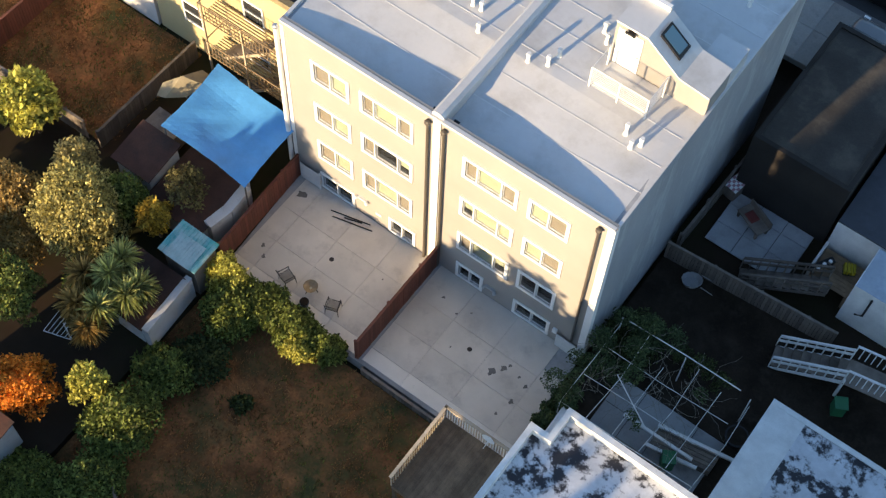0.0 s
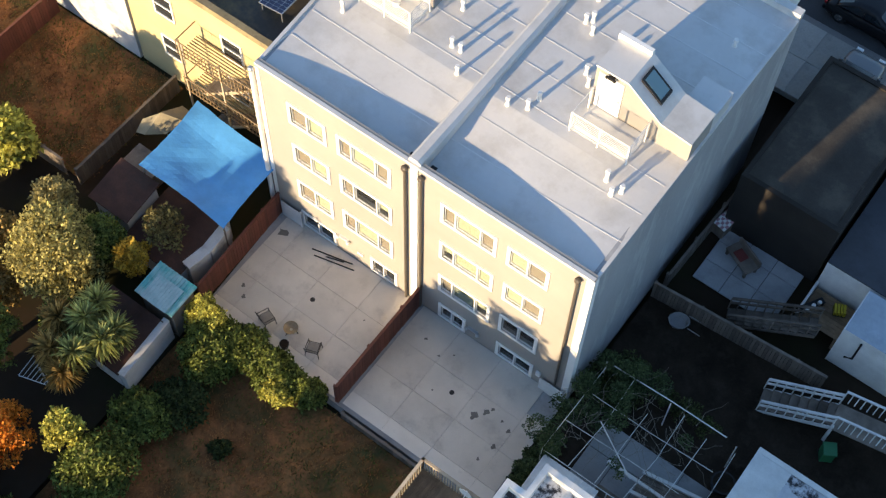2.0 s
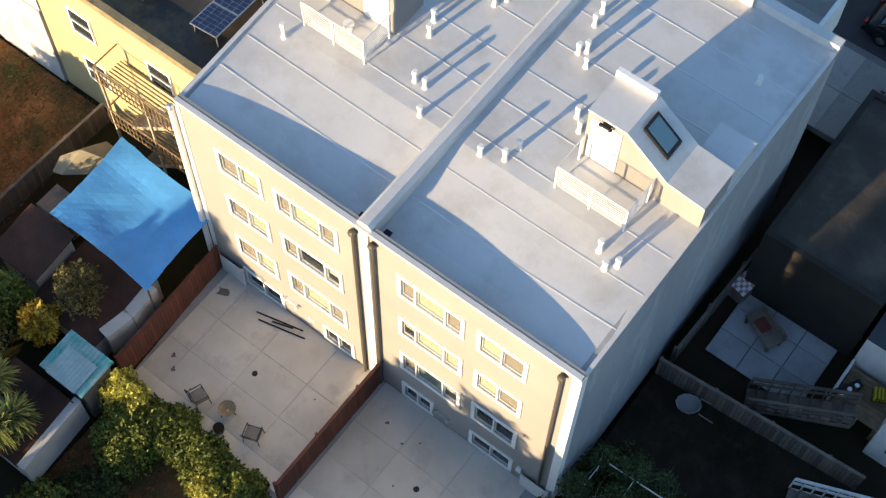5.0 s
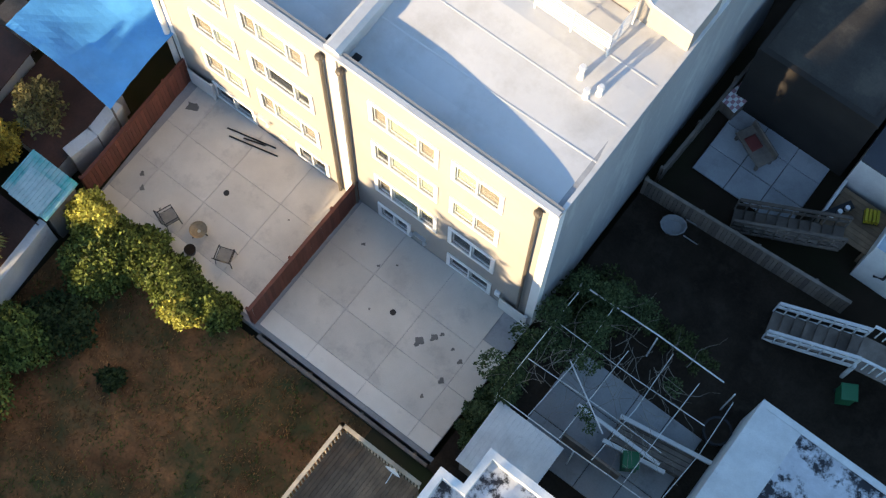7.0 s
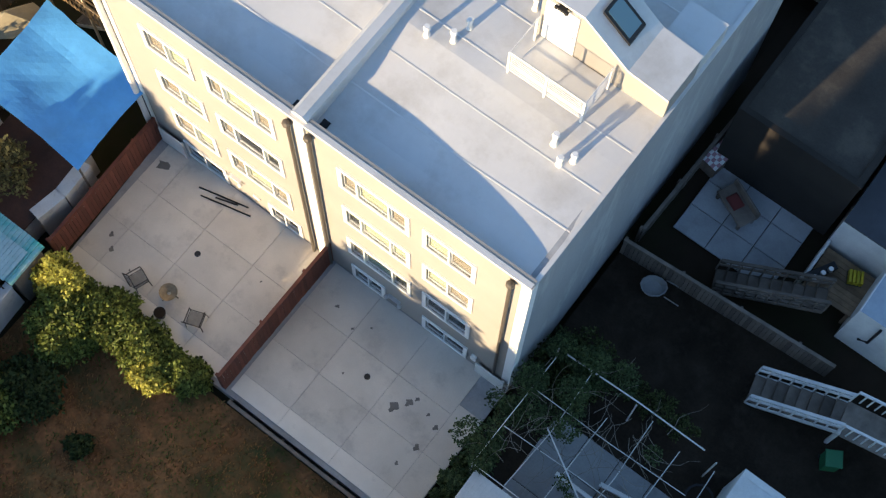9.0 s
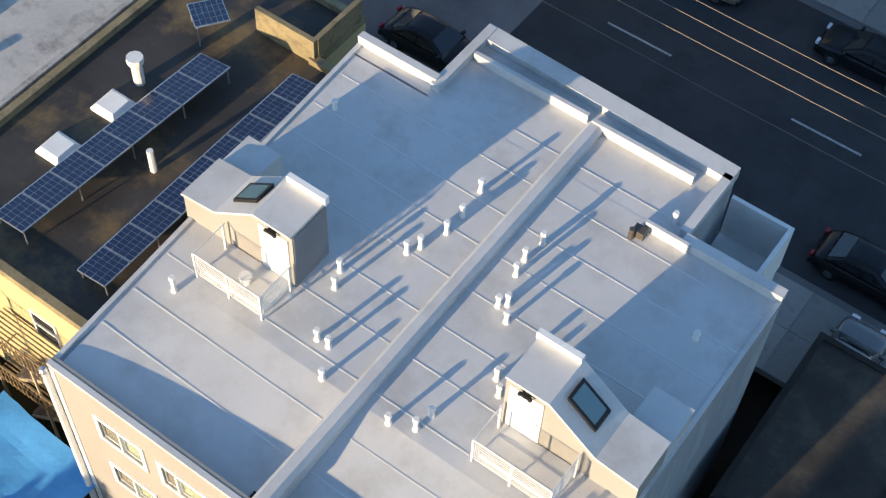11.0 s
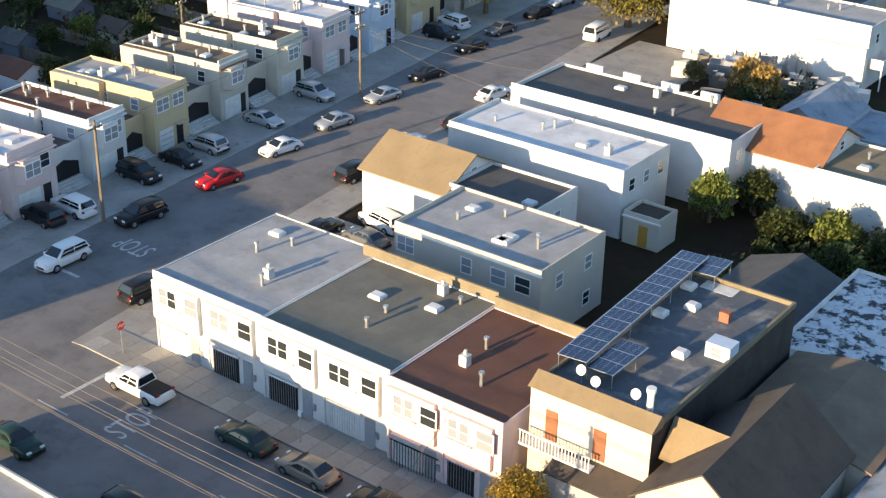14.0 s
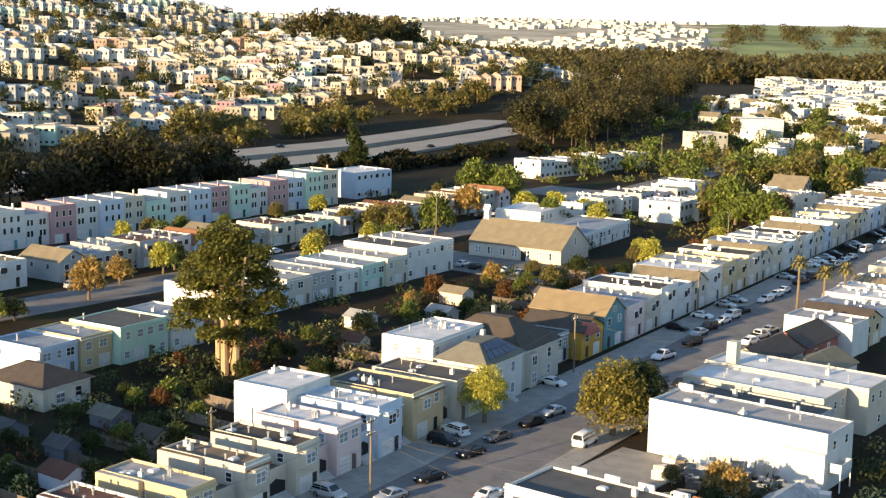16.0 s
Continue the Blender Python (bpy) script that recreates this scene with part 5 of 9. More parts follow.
    part("tub_wall", MB().tube([(0, 0, 0), (0, 0, 0.5)], 0.42, 14, 0.5), BLACK, tub)
    part("water", MB().cyl(0, 0, 0.5, 0.505, 0.42, 14), SOIL, tub)
    low_shed("corrugated_shed", 16.3, -5.4, 18.6, -3.3, 1.9, 2.2, WHITE_OLD, OLDWOOD, "low shed with a white corrugated metal roof", 0.1, True)
    board_fence("yard_fence", 15.45, 6.2, 23.4, 6.75, GZ, 1.25, OLDWOOD, "weathered grey board fence between back yards")
    board_fence("yard_fence", 15.75, 6.9, 15.95, 12.8, GZ, 1.2, OLDWOOD, "weathered grey board fence beside the building")
    ct = thing("hand_cart", 17.1, 5.8, GZ, 25, "upturned pale plastic wash tub with handles", "tub")
    tub = MB()
    for r, z in ((0.3, 0.05), (0.38, 0.35), (0.35, 0.35), (0.26, 0.1)):
        for j in range(12):
            tub.v.append((r * 1.25 * math.cos(j * 0.5236), r * math.sin(j * 0.5236), z))
    for i in range(3):
        for j in range(12):
            tub.f.append((i * 12 + j, i * 12 + (j + 1) % 12, (i + 1) * 12 + (j + 1) % 12, (i + 1) * 12 + j))
    tub.f.append(tuple(range(36, 48)))
    part("tub", tub, CONCRETE_OLD, ct)
    part("handle", MB().tube([(0.4, -0.3, 0.3), (0.95, -0.45, 0.1)], 0.02, 5), ALU, ct)
    part("handle", MB().tube([(0.4, 0.3, 0.3), (0.95, 0.2, 0.1)], 0.02, 5), ALU, ct)
    gr = thing("garden_bench", 17.73, 9.9, GZ + 0.05, -25, "dark wooden garden bench with a red cushion", "bench")
    part("seat", MB().bbox(-0.75, -0.35, 0.4, 0.75, 0.35, 0.47), OLDWOOD, gr)
    part("cushion", MB().bbox(-0.4, -0.22, 0.47, 0.15, 0.22, 0.56, 0.05), mat("faded_red_cloth", (0.16, 0.035, 0.03), 0.9, var=0.2), gr)
    part("backrest", MB().bbox(-0.75, 0.33, 0.42, 0.75, 0.4, 0.85), OLDWOOD, gr)
    for sx in (-0.65, 0.65):
        for sy in (-0.28, 0.28):
            part("leg", MB().box(sx - 0.05, sy - 0.05, 0, sx + 0.05, sy + 0.05, 0.4), OLDWOOD, gr)
    tb = thing("table_cloth", 16.25, 11.0, GZ + 0.8, -10, "red and white checked cloth hung over a fence", "cloth")
    for i in range(5):
        for j in range(7):
            part("check", MB().box(i * 0.13 - 0.33, j * 0.17 - 0.6, 0.02 * math.sin(i + j), i * 0.13 - 0.2, j * 0.17 - 0.43, 0.02 * math.sin(i + j) + 0.02), CHECK_RED if (i + j) % 2 else WHITE, tb)
    part("prop", MB().box(-0.3, -0.55, -0.8, 0.3, 0.55, -0.03), OLDWOOD, tb)
    outdoor_stair("wooden_stair", 18.7, 6.95, GZ, 20, 10, 0.8, 0.12, 0.36, OLDWOOD, "weathered brown wooden garden stair with rails")
    outdoor_stair("white_stair", 21.75, 4.4, GZ, 12, 8, 1.05, 0.16, 0.36, WHITE_OLD, "white painted outdoor stair with a balustrade", OLDWOOD)
    ld = thing("stair_landing", 24.55, 4.85, GZ, 10, "white painted landing of an outdoor stair", "landing")
    part("floor", MB().box(0, 0, 1.3, 3.5, 1.2, 1.37), OLDWOOD, ld)
    for y0 in (0, 1.2):
        part("handrail", MB().box(0, y0 - 0.04, 2.5, 3.5, y0 + 0.04, 2.58), WHITE_OLD, ld)
        for i in range(14):
            part("baluster", MB().box(i * 0.26, y0 - 0.02, 1.62, i * 0.26 + 0.04, y0 + 0.02, 2.5), WHITE_OLD, ld)
    part("post", MB().box(0, 0, 0, 0.12, 0.12, 1.55).box(3.3, 0, 0, 3.42, 0.12, 1.55), WHITE_OLD, ld)
    bn = thing("wheelie_bin", 25.0, 4.3, GZ, 30, "green plastic wheeled rubbish bin", "bin")
    part("body", MB().prism([(-0.25, -0.25), (0.25, -0.25), (0.25, 0.25), (-0.25, 0.25)], 0.08, 0.9), GREEN_PLASTIC, bn)
    part("lid", MB().bbox(-0.28, -0.3, 0.9, 0.28, 0.28, 0.97), GREEN_PLASTIC, bn)
    part("wheel", MB().tube([(-0.28, 0.2, 0.08), (0.28, 0.2, 0.08)], 0.08, 8), RUBBER, bn)
    bn = thing("wheelie_bin", 20.6, -1.9, GZ, 30, "green plastic wheeled rubbish bin", "bin")
    part("body", MB().prism([(-0.25, -0.25), (0.25, -0.25), (0.25, 0.25), (-0.25, 0.25)], 0.08, 0.9), GREEN_PLASTIC, bn)
    part("lid", MB().bbox(-0.28, -0.3, 0.9, 0.28, 0.28, 0.97), GREEN_PLASTIC, bn)
    solid("loose_board", MB().box(18.2, -1.6, GZ + 1.1, 21.4, -1.48, GZ + 1.2), WHITE_OLD, "long white board propped across the yard", "board")
    solid("loose_board", MB().box(18.4, -2.6, GZ + 0.06, 20.6, -2.5, GZ + 1.05), OLDWOOD, "weathered screen boards in the yard", "board")
    bush(16.6, 1.6, GZ, 1.4, 1.6, 1.8, LEAF_DARK, "dark leafy shrubs beside the building", 2200, 0.15, 12)
    bush(15.9, -3.2, GZ, 0.7, 2.2, 1.7, LEAF_VINE, "green climbing plant along the fence", 2200, 0.15, 12)
    bush(19.5, 2.3, GZ, 2.0, 0.6, 1.4, LEAF_DARK, "bare twiggy shrubs along the yard", 900, 0.12, 10)
    # neighbouring buildings round the yards
    flat_building("rear_house", [(16.6, -24), (36, -24), (36, -6.0), (17.35, -5.7), (17.35, -6.9), (16.6, -6.9)], GZ, 8.0, WHITE_OLD, WORN_ROOF, "white house with a worn white and black coated flat roof", 0.45)
    ob = flat_building("garage", [(22.75, -3.5), (31, -3.5), (31, 1.6), (22.75, 1.6)], GZ, 2.6, WHITE_OLD, WORN_ROOF, "low garage with a worn white and black coated roof", 0.12)
    part("roof_strip", MB().box(0.1, 0.05, 3.3, 1.5, 5.05, 3.33), WHITE_OLD, ob)
    # near-black boards: the shade on this wall is put into their colour
    ob = flat_building("dark_house", [(16.1, 11.0), (20.7, 11.0), (20.7, 16.9), (40, 16.9), (40, 18.6), (16.1, 18.6)], GZ, 3.6, mat("shade_black_boards", (0.025, 0.021, 0.018), 0.9, var=0.3, fine=20), TAR_ROOF, "low house with a dark tarred flat roof", 0.15)
    q = random.Random(77)
    for i in range(16):
        x, y = 18.6 + q.gauss(0, 0.45), 14.3 + q.gauss(0, 0.5)
        a, b = q.uniform(0.1, 0.3), q.uniform(0.06, 0.12)
        solid("roof_debris", MB().prism([(x, y), (x + a, y - b), (x + a + b, y), (x + b, y + b)], 3.4, 3.5), WHITE_OLD if i % 3 else BLACK, "scrap of torn roofing felt on a tarred roof", "debris", group="debris on the tarred roof")
    GREYROOF = roof_paint("blue_grey_felt_roof", (0.06, 0.065, 0.075), (0.04, 0.042, 0.05), 0.8)
    flat_building("white_house", [(20.9, 10.45), (40, 10.45), (40, 16.8), (20.9, 16.8)], GZ, 2.2, WHITE_OLD, GREYROOF, "white rendered back house with a dark grey roof", 0.08, 0.1, GREYROOF)
    ob = flat_building("white_wing", [(22.9, 8.15), (40, 8.15), (40, 10.3), (22.9, 10.3)], GZ, 2.2, WHITE_OLD, roof_paint("pale_blue_felt", (0.36, 0.42, 0.48), (0.26, 0.30, 0.35), 0.8), "white rendered wing with a pale blue flat roof", 0.05, 0.08)
    part("wall_pipe", MB().tube([(0.9, -0.06, 2.7), (0.9, -0.06, 1.3), (0.6, -0.06, 1.1)], 0.05, 6), BLACK, ob)
    solid("low_side_wall", MB().bbox(20.88, 8.9, GZ, 21.0, 10.43, 0.5), WHITE_OLD, "low white rendered wall beside a deck", "wall")
    dk = thing("back_deck", 21.02, 8.6, GZ, 0, "brown plank deck with clutter beside a white wall", "deck")
    for i in range(9):
        part("plank", MB().box(0.02, i * 0.185, 1.0, 1.9, i * 0.185 + 0.175, 1.05), DECKWOOD, dk)
    for x, y in ((0.1, 0.1), (1.8, 0.1), (0.1, 1.5), (1.8, 1.5)):
        part("post", MB().box(x - 0.05, y - 0.05, 0, x + 0.05, y + 0.05, 1.0), DECKWOOD, dk)
    sh = thing("low_shelf", 21.15, 8.7, GZ + 1.05, 60, "dark low shelf with paint tins on a deck", "shelf")
    part("board", MB().bbox(0, 0, 0.3, 1.1, 0.3, 0.36), BLACK, sh)
    for x in (0.03, 1.02):
        part("end_panel", MB().box(x, 0.02, 0, x + 0.05, 0.28, 0.3), BLACK, sh)
    for i, (x, y) in enumerate(((21.22, 8.85), (21.36, 9.15), (21.5, 9.42))):
        tin = thing("paint_tin", x, y, GZ + 1.42, 0, "pale round paint tin on a shelf", "tin", "paint tins on the deck")
        part("can", MB().cyl(0, 0, 0, 0.16, 0.09, 10), ALU, tin)
        part("lid", MB().cyl(0, 0, 0.16, 0.175, 0.08, 10), WHITE, tin)
    cr = thing("plastic_crate", 22.2, 9.5, GZ + 1.05, 25, "yellow slatted plastic crate on a deck", "crate")
    for i in range(4):
        part("slat", MB().box(i * 0.13, 0, 0.04, i * 0.13 + 0.09, 0.45, 0.3), YELLOW_PLASTIC, cr)
    part("base", MB().box(-0.02, -0.02, 0, 0.5, 0.47, 0.04), BLACK, cr)
    solid("loose_sheet", MB().bbox(20.1, 11.9, GZ, 20.75, 12.7, GZ + 0.4), RUST, "rusty orange metal sheet beside a wall", "sheet")


yards()
deck_with_rails()

# ---- vehicles ----
def paint(name, c, metal=0.0, rough=0.28):
    return mat(name, c, rough, metal, var=0.04, scale=2, fine=30, bump=0.0, spec=0.35)


PAINTS = {"black": paint("black_car_paint", (0.012, 0.012, 0.014)), "white": paint("white_car_paint", (0.75, 0.75, 0.74)),
          "silver": paint("silver_car_paint", (0.45, 0.46, 0.47), 0.5), "red": paint("red_car_paint", (0.48, 0.015, 0.02)),
          "green": paint("dark_green_car_paint", (0.02, 0.045, 0.035)), "tan": paint("tan_car_paint", (0.30, 0.24, 0.18), 0.3),
          "blue": paint("dark_blue_car_paint", (0.02, 0.035, 0.08)), "grey": paint("grey_car_paint", (0.16, 0.165, 0.17), 0.4)}
CAR_GLASS = glass_mat("car_glass", (0.012, 0.016, 0.02), rough=0.04)

# length, width, profile of the body (x, z), profile of the cabin (x, z)
KINDS = {
    "sedan": (4.6, 1.8, [(-2.28, 0.32), (-2.3, 0.62), (-2.2, 0.88), (-1.35, 0.97), (1.0, 0.95), (2.05, 0.80), (2.28, 0.62), (2.3, 0.32)], [(-1.75, 0.95), (-0.95, 1.38), (0.25, 1.42), (1.1, 0.94)]),
    "hatch": (4.2, 1.78, [(-2.08, 0.32), (-2.1, 0.7), (-2.02, 0.95), (0.9, 0.96), (1.85, 0.82), (2.08, 0.6), (2.1, 0.32)], [(-2.0, 0.95), (-1.55, 1.45), (0.2, 1.48), (1.05, 0.95)]),
    "suv": (4.8, 1.9, [(-2.38, 0.4), (-2.4, 0.8), (-2.32, 1.08), (1.1, 1.1), (2.15, 1.0), (2.38, 0.8), (2.4, 0.4)], [(-2.28, 1.08), (-1.95, 1.72), (0.4, 1.76), (1.25, 1.09)]),
    "big_suv": (5.4, 2.0, [(-2.68, 0.42), (-2.7, 0.85), (-2.62, 1.15), (1.35, 1.17), (2.5, 1.08), (2.68, 0.85), (2.7, 0.42)], [(-2.58, 1.15), (-2.35, 1.85), (0.6, 1.88), (1.45, 1.16)]),
    "pickup": (5.5, 1.95, [(-2.73, 0.45), (-2.75, 1.05), (-0.7, 1.07), (1.35, 1.1), (2.55, 1.02), (2.73, 0.8), (2.75, 0.45)], [(-0.85, 1.06), (-0.7, 1.74), (0.65, 1.78), (1.5, 1.09)]),
    "van": (4.9, 1.95, [(-2.43, 0.4), (-2.45, 0.9), (-2.4, 1.15), (1.7, 1.15), (2.3, 0.95), (2.45, 0.7), (2.45, 0.4)], [(-2.38, 1.14), (-2.3, 2.05), (1.1, 2.05), (1.95, 1.13)]),
}


def along(prof, x):
    """Height of a profile at x."""
    for (xa, za), (xb, zb) in zip(prof[:-1], prof[1:]):
        if xa <= x <= xb:
            return za + (zb - za) * (x - xa) / max(1e-6, xb - xa)
    return prof[0][1] if x < prof[0][0] else prof[-1][1]


def rings(sections):
    """A closed skin through cross sections of equal length."""
    m, n = MB(), len(sections[0])
    for sec in sections:
        m.v += sec
    for i in range(len(sections) - 1):
        for j in range(n):
            a, b = i * n + j, i * n + (j + 1) % n
            m.f.append((a, a + n, b + n, b))
    m.f += [tuple(range(n)), tuple(range(len(m.v) - 1, len(m.v) - n - 1, -1))]
    return m


def car_body(prof, L, w):
    """Rounded lower body: narrower at the ends, tucked in below, with a soft shoulder."""
    lo = prof[0][1] - 0.1
    top = [p for p in prof if p[1] > prof[0][1] + 0.2]
    secs = []
    for i in range(17):
        x = -L / 2 + L * i / 16
        e = abs(2 * x / L)
        half = w / 2 * (1 - 0.16 * max(0, (e - 0.72) / 0.28) ** 2)
        zt = along(top, x) - 0.10 * max(0, (e - 0.86) / 0.14) ** 2
        h = zt - lo
        up = [(0.90, 0.0), (0.985, 0.16), (1.0, 0.45), (0.985, 0.74), (0.93, 0.90), (0.80, 0.985), (0.4, 1.02)]
        secs.append([(x, -half * u, lo + h * v) for u, v in up] + [(x, half * u, lo + h * v) for u, v in reversed(up)])
    return rings(secs)


def car_cabin(cab, w):
    """Rounded glasshouse above the shoulder."""
    (xa, za), (xb, zb), (xd, zd), (xe, ze) = cab
    crown = [(xa, za), (xb, zb), ((xb + xd) / 2, max(zb, zd) + 0.03), (xd, zd), (xe, ze)]
    xs = [xa, xa + (xb - xa) * 0.5, xa + (xb - xa) * 0.88, xb + 0.12, (xb + xd) / 2, xd - 0.12, xd + (xe - xd) * 0.12, xd + (xe - xd) * 0.5, xe]
    secs = []
    for x in xs:
        zt = along(crown, x)
        row = []
        for f in (0.0, 0.5, 0.88):
            z = za - 0.04 + (zt - za + 0.04) * f
            row.append((w / 2 - 0.2 * max(0.0, (z - za) / (zb - za)) ** 1.5, z))
        row += [(row[-1][0] * 0.93, za - 0.04 + (zt - za + 0.04) * 0.98), (row[-1][0] * 0.5, zt + 0.01)]
        secs.append([(x, -y, z) for y, z in row] + [(x, y, z) for y, z in reversed(row)])
    return rings(secs)


def soft(ob):
    """Smooth shading over rounded skins."""
    ob.data.polygons.foreach_set("use_smooth", [True] * len(ob.data.polygons))
    ob.data.update()
    return ob


def car(kind, colour, label, group="parked cars", far=False):
    L, wd, body, cab = KINDS[kind]
    ob = thing("pickup_truck" if kind == "pickup" else "van" if kind == "van" else "car", 0, 0, -50, 0, label, "pickup" if kind == "pickup" else "van" if kind == "van" else "car", group)
    P = PAINTS[colour]
    b = soft(part("body", car_body(body, L, wd), P, ob))
    c = soft(part("cabin", car_cabin(cab, wd - 0.12), P, ob))
    (xa, za), (xb, zb), (xd, zd), (xe, ze) = cab
    allglass = MB()
    w2, top = wd / 2 - 0.06, wd / 2 - 0.06 - 0.2
    def pane(name, q):
        if far:
            allglass.add(q, [(0, 1, 2, 3)])
        else:
            part(name, MB().add(q, [(0, 1, 2, 3)]), CAR_GLASS, c)
    def mix(p, q, t):
        return p[0] + (q[0] - p[0]) * t, p[1] + (q[1] - p[1]) * t
    fr0, fr1 = mix((xe, ze), (xd, zd), 0.1), mix((xe, ze), (xd, zd), 0.9)
    pane("windscreen", [(fr0[0] + 0.03, -w2 * 0.86, fr0[1] + 0.02), (fr0[0] + 0.03, w2 * 0.86, fr0[1] + 0.02), (fr1[0] + 0.03, top * 0.9, fr1[1] + 0.02), (fr1[0] + 0.03, -top * 0.9, fr1[1] + 0.02)])
    rr0, rr1 = mix((xa, za), (xb, zb), 0.15), mix((xa, za), (xb, zb), 0.9)
    pane("rear_window", [(rr0[0] - 0.03, w2 * 0.84, rr0[1] + 0.02), (rr0[0] - 0.03, -w2 * 0.84, rr0[1] + 0.02), (rr1[0] - 0.03, -top * 0.88, rr1[1] + 0.02), (rr1[0] - 0.03, top * 0.88, rr1[1] + 0.02)])
    for s in (-1, 1):
        zl, zh = za + 0.08, zb - 0.09
        k = lambda z: w2 - 0.2 * ((z - za) / (zb - za)) ** 1.5 + 0.012
        fa, fb = (xa + (xb - xa) * 0.35 + 0.1), (xb + 0.08)
        ea, eb = (xe - (xe - xd) * 0.35 - 0.05), (xd - 0.02)
        md, mt = (fa + ea) / 2, (fb + eb) / 2
        for q0, q1, q2, q3 in ((fa, md - 0.04, mt - 0.04, fb), (md + 0.04, ea, eb, mt + 0.04)):
            q = [(q0, s * k(zl), zl), (q1, s * k(zl), zl), (q2, s * k(zh), zh), (q3, s * k(zh), zh)]
            if s > 0:
                q.reverse()
            pane("side_window", q)
    if far:
        part("car_glazing", allglass, CAR_GLASS, c, kind="stuff")
        wm = MB()
        for sx in (-L * 0.30, L * 0.305):
            for s in (-1, 1):
                wm.tube([(sx, s * (wd / 2 - 0.22), 0.35), (sx, s * (wd / 2 + 0.015), 0.35)], 0.35, 10)
        part("wheel_set", wm, RUBBER, ob, kind="stuff")
        if kind == "pickup":
            part("bed_liner", MB().box(-2.6, -0.8, 0.9, -0.9, 0.8, 1.115), RUBBER, ob, "dark open truck bed")
        return ob
    front, rear = body[-2], body[1]
    for s in (-1, 1):
        part("headlight", MB().box(front[0] - 0.12, s * wd * 0.30 - 0.16, front[1] - 0.02, front[0] + 0.015, s * wd * 0.30 + 0.16, front[1] + 0.11), LAMP_CLEAR, ob)
        part("tail_light", MB().box(rear[0] - 0.015, s * wd * 0.36 - 0.12, rear[1] + 0.02, rear[0] + 0.1, s * wd * 0.36 + 0.12, rear[1] + 0.16), LAMP_RED, ob)
        part("mirror", MB().bbox(xe - 0.25, s * (wd / 2 + 0.02) - 0.09, ze + 0.02, xe - 0.12, s * (wd / 2 + 0.02) + 0.09, ze + 0.16), P, ob)
    part("bumper", MB().bbox(-L / 2 - 0.03, -wd / 2 + 0.1, body[0][1] - 0.02, -L / 2 + 0.12, wd / 2 - 0.1, body[0][1] + 0.2), BLACK if colour != "white" else P, ob)
    part("grille", MB().box(L / 2 - 0.1, -0.42, body[-1][1] + 0.05, L / 2 + 0.02, 0.42, body[-1][1] + 0.22), BLACK, ob)
    rad = 0.33 if kind in ("sedan", "hatch") else 0.38
    for sx in (-L * 0.30, L * 0.305):
        for s in (-1, 1):
            t = part("wheel", MB().tube([(sx, s * (wd / 2 - 0.22), rad), (sx, s * (wd / 2 + 0.015), rad)], rad, 14), RUBBER, ob)
            part("rim", MB().tube([(sx, s * (wd / 2 - 0.0), rad), (sx, s * (wd / 2 + 0.03), rad)], rad * 0.6, 12), CHROME, t)
    if kind == "pickup":
        part("bed_liner", MB().box(-2.6, -0.8, 0.9, -0.9, 0.8, 1.115), RUBBER, ob, "dark open truck bed")
    return ob


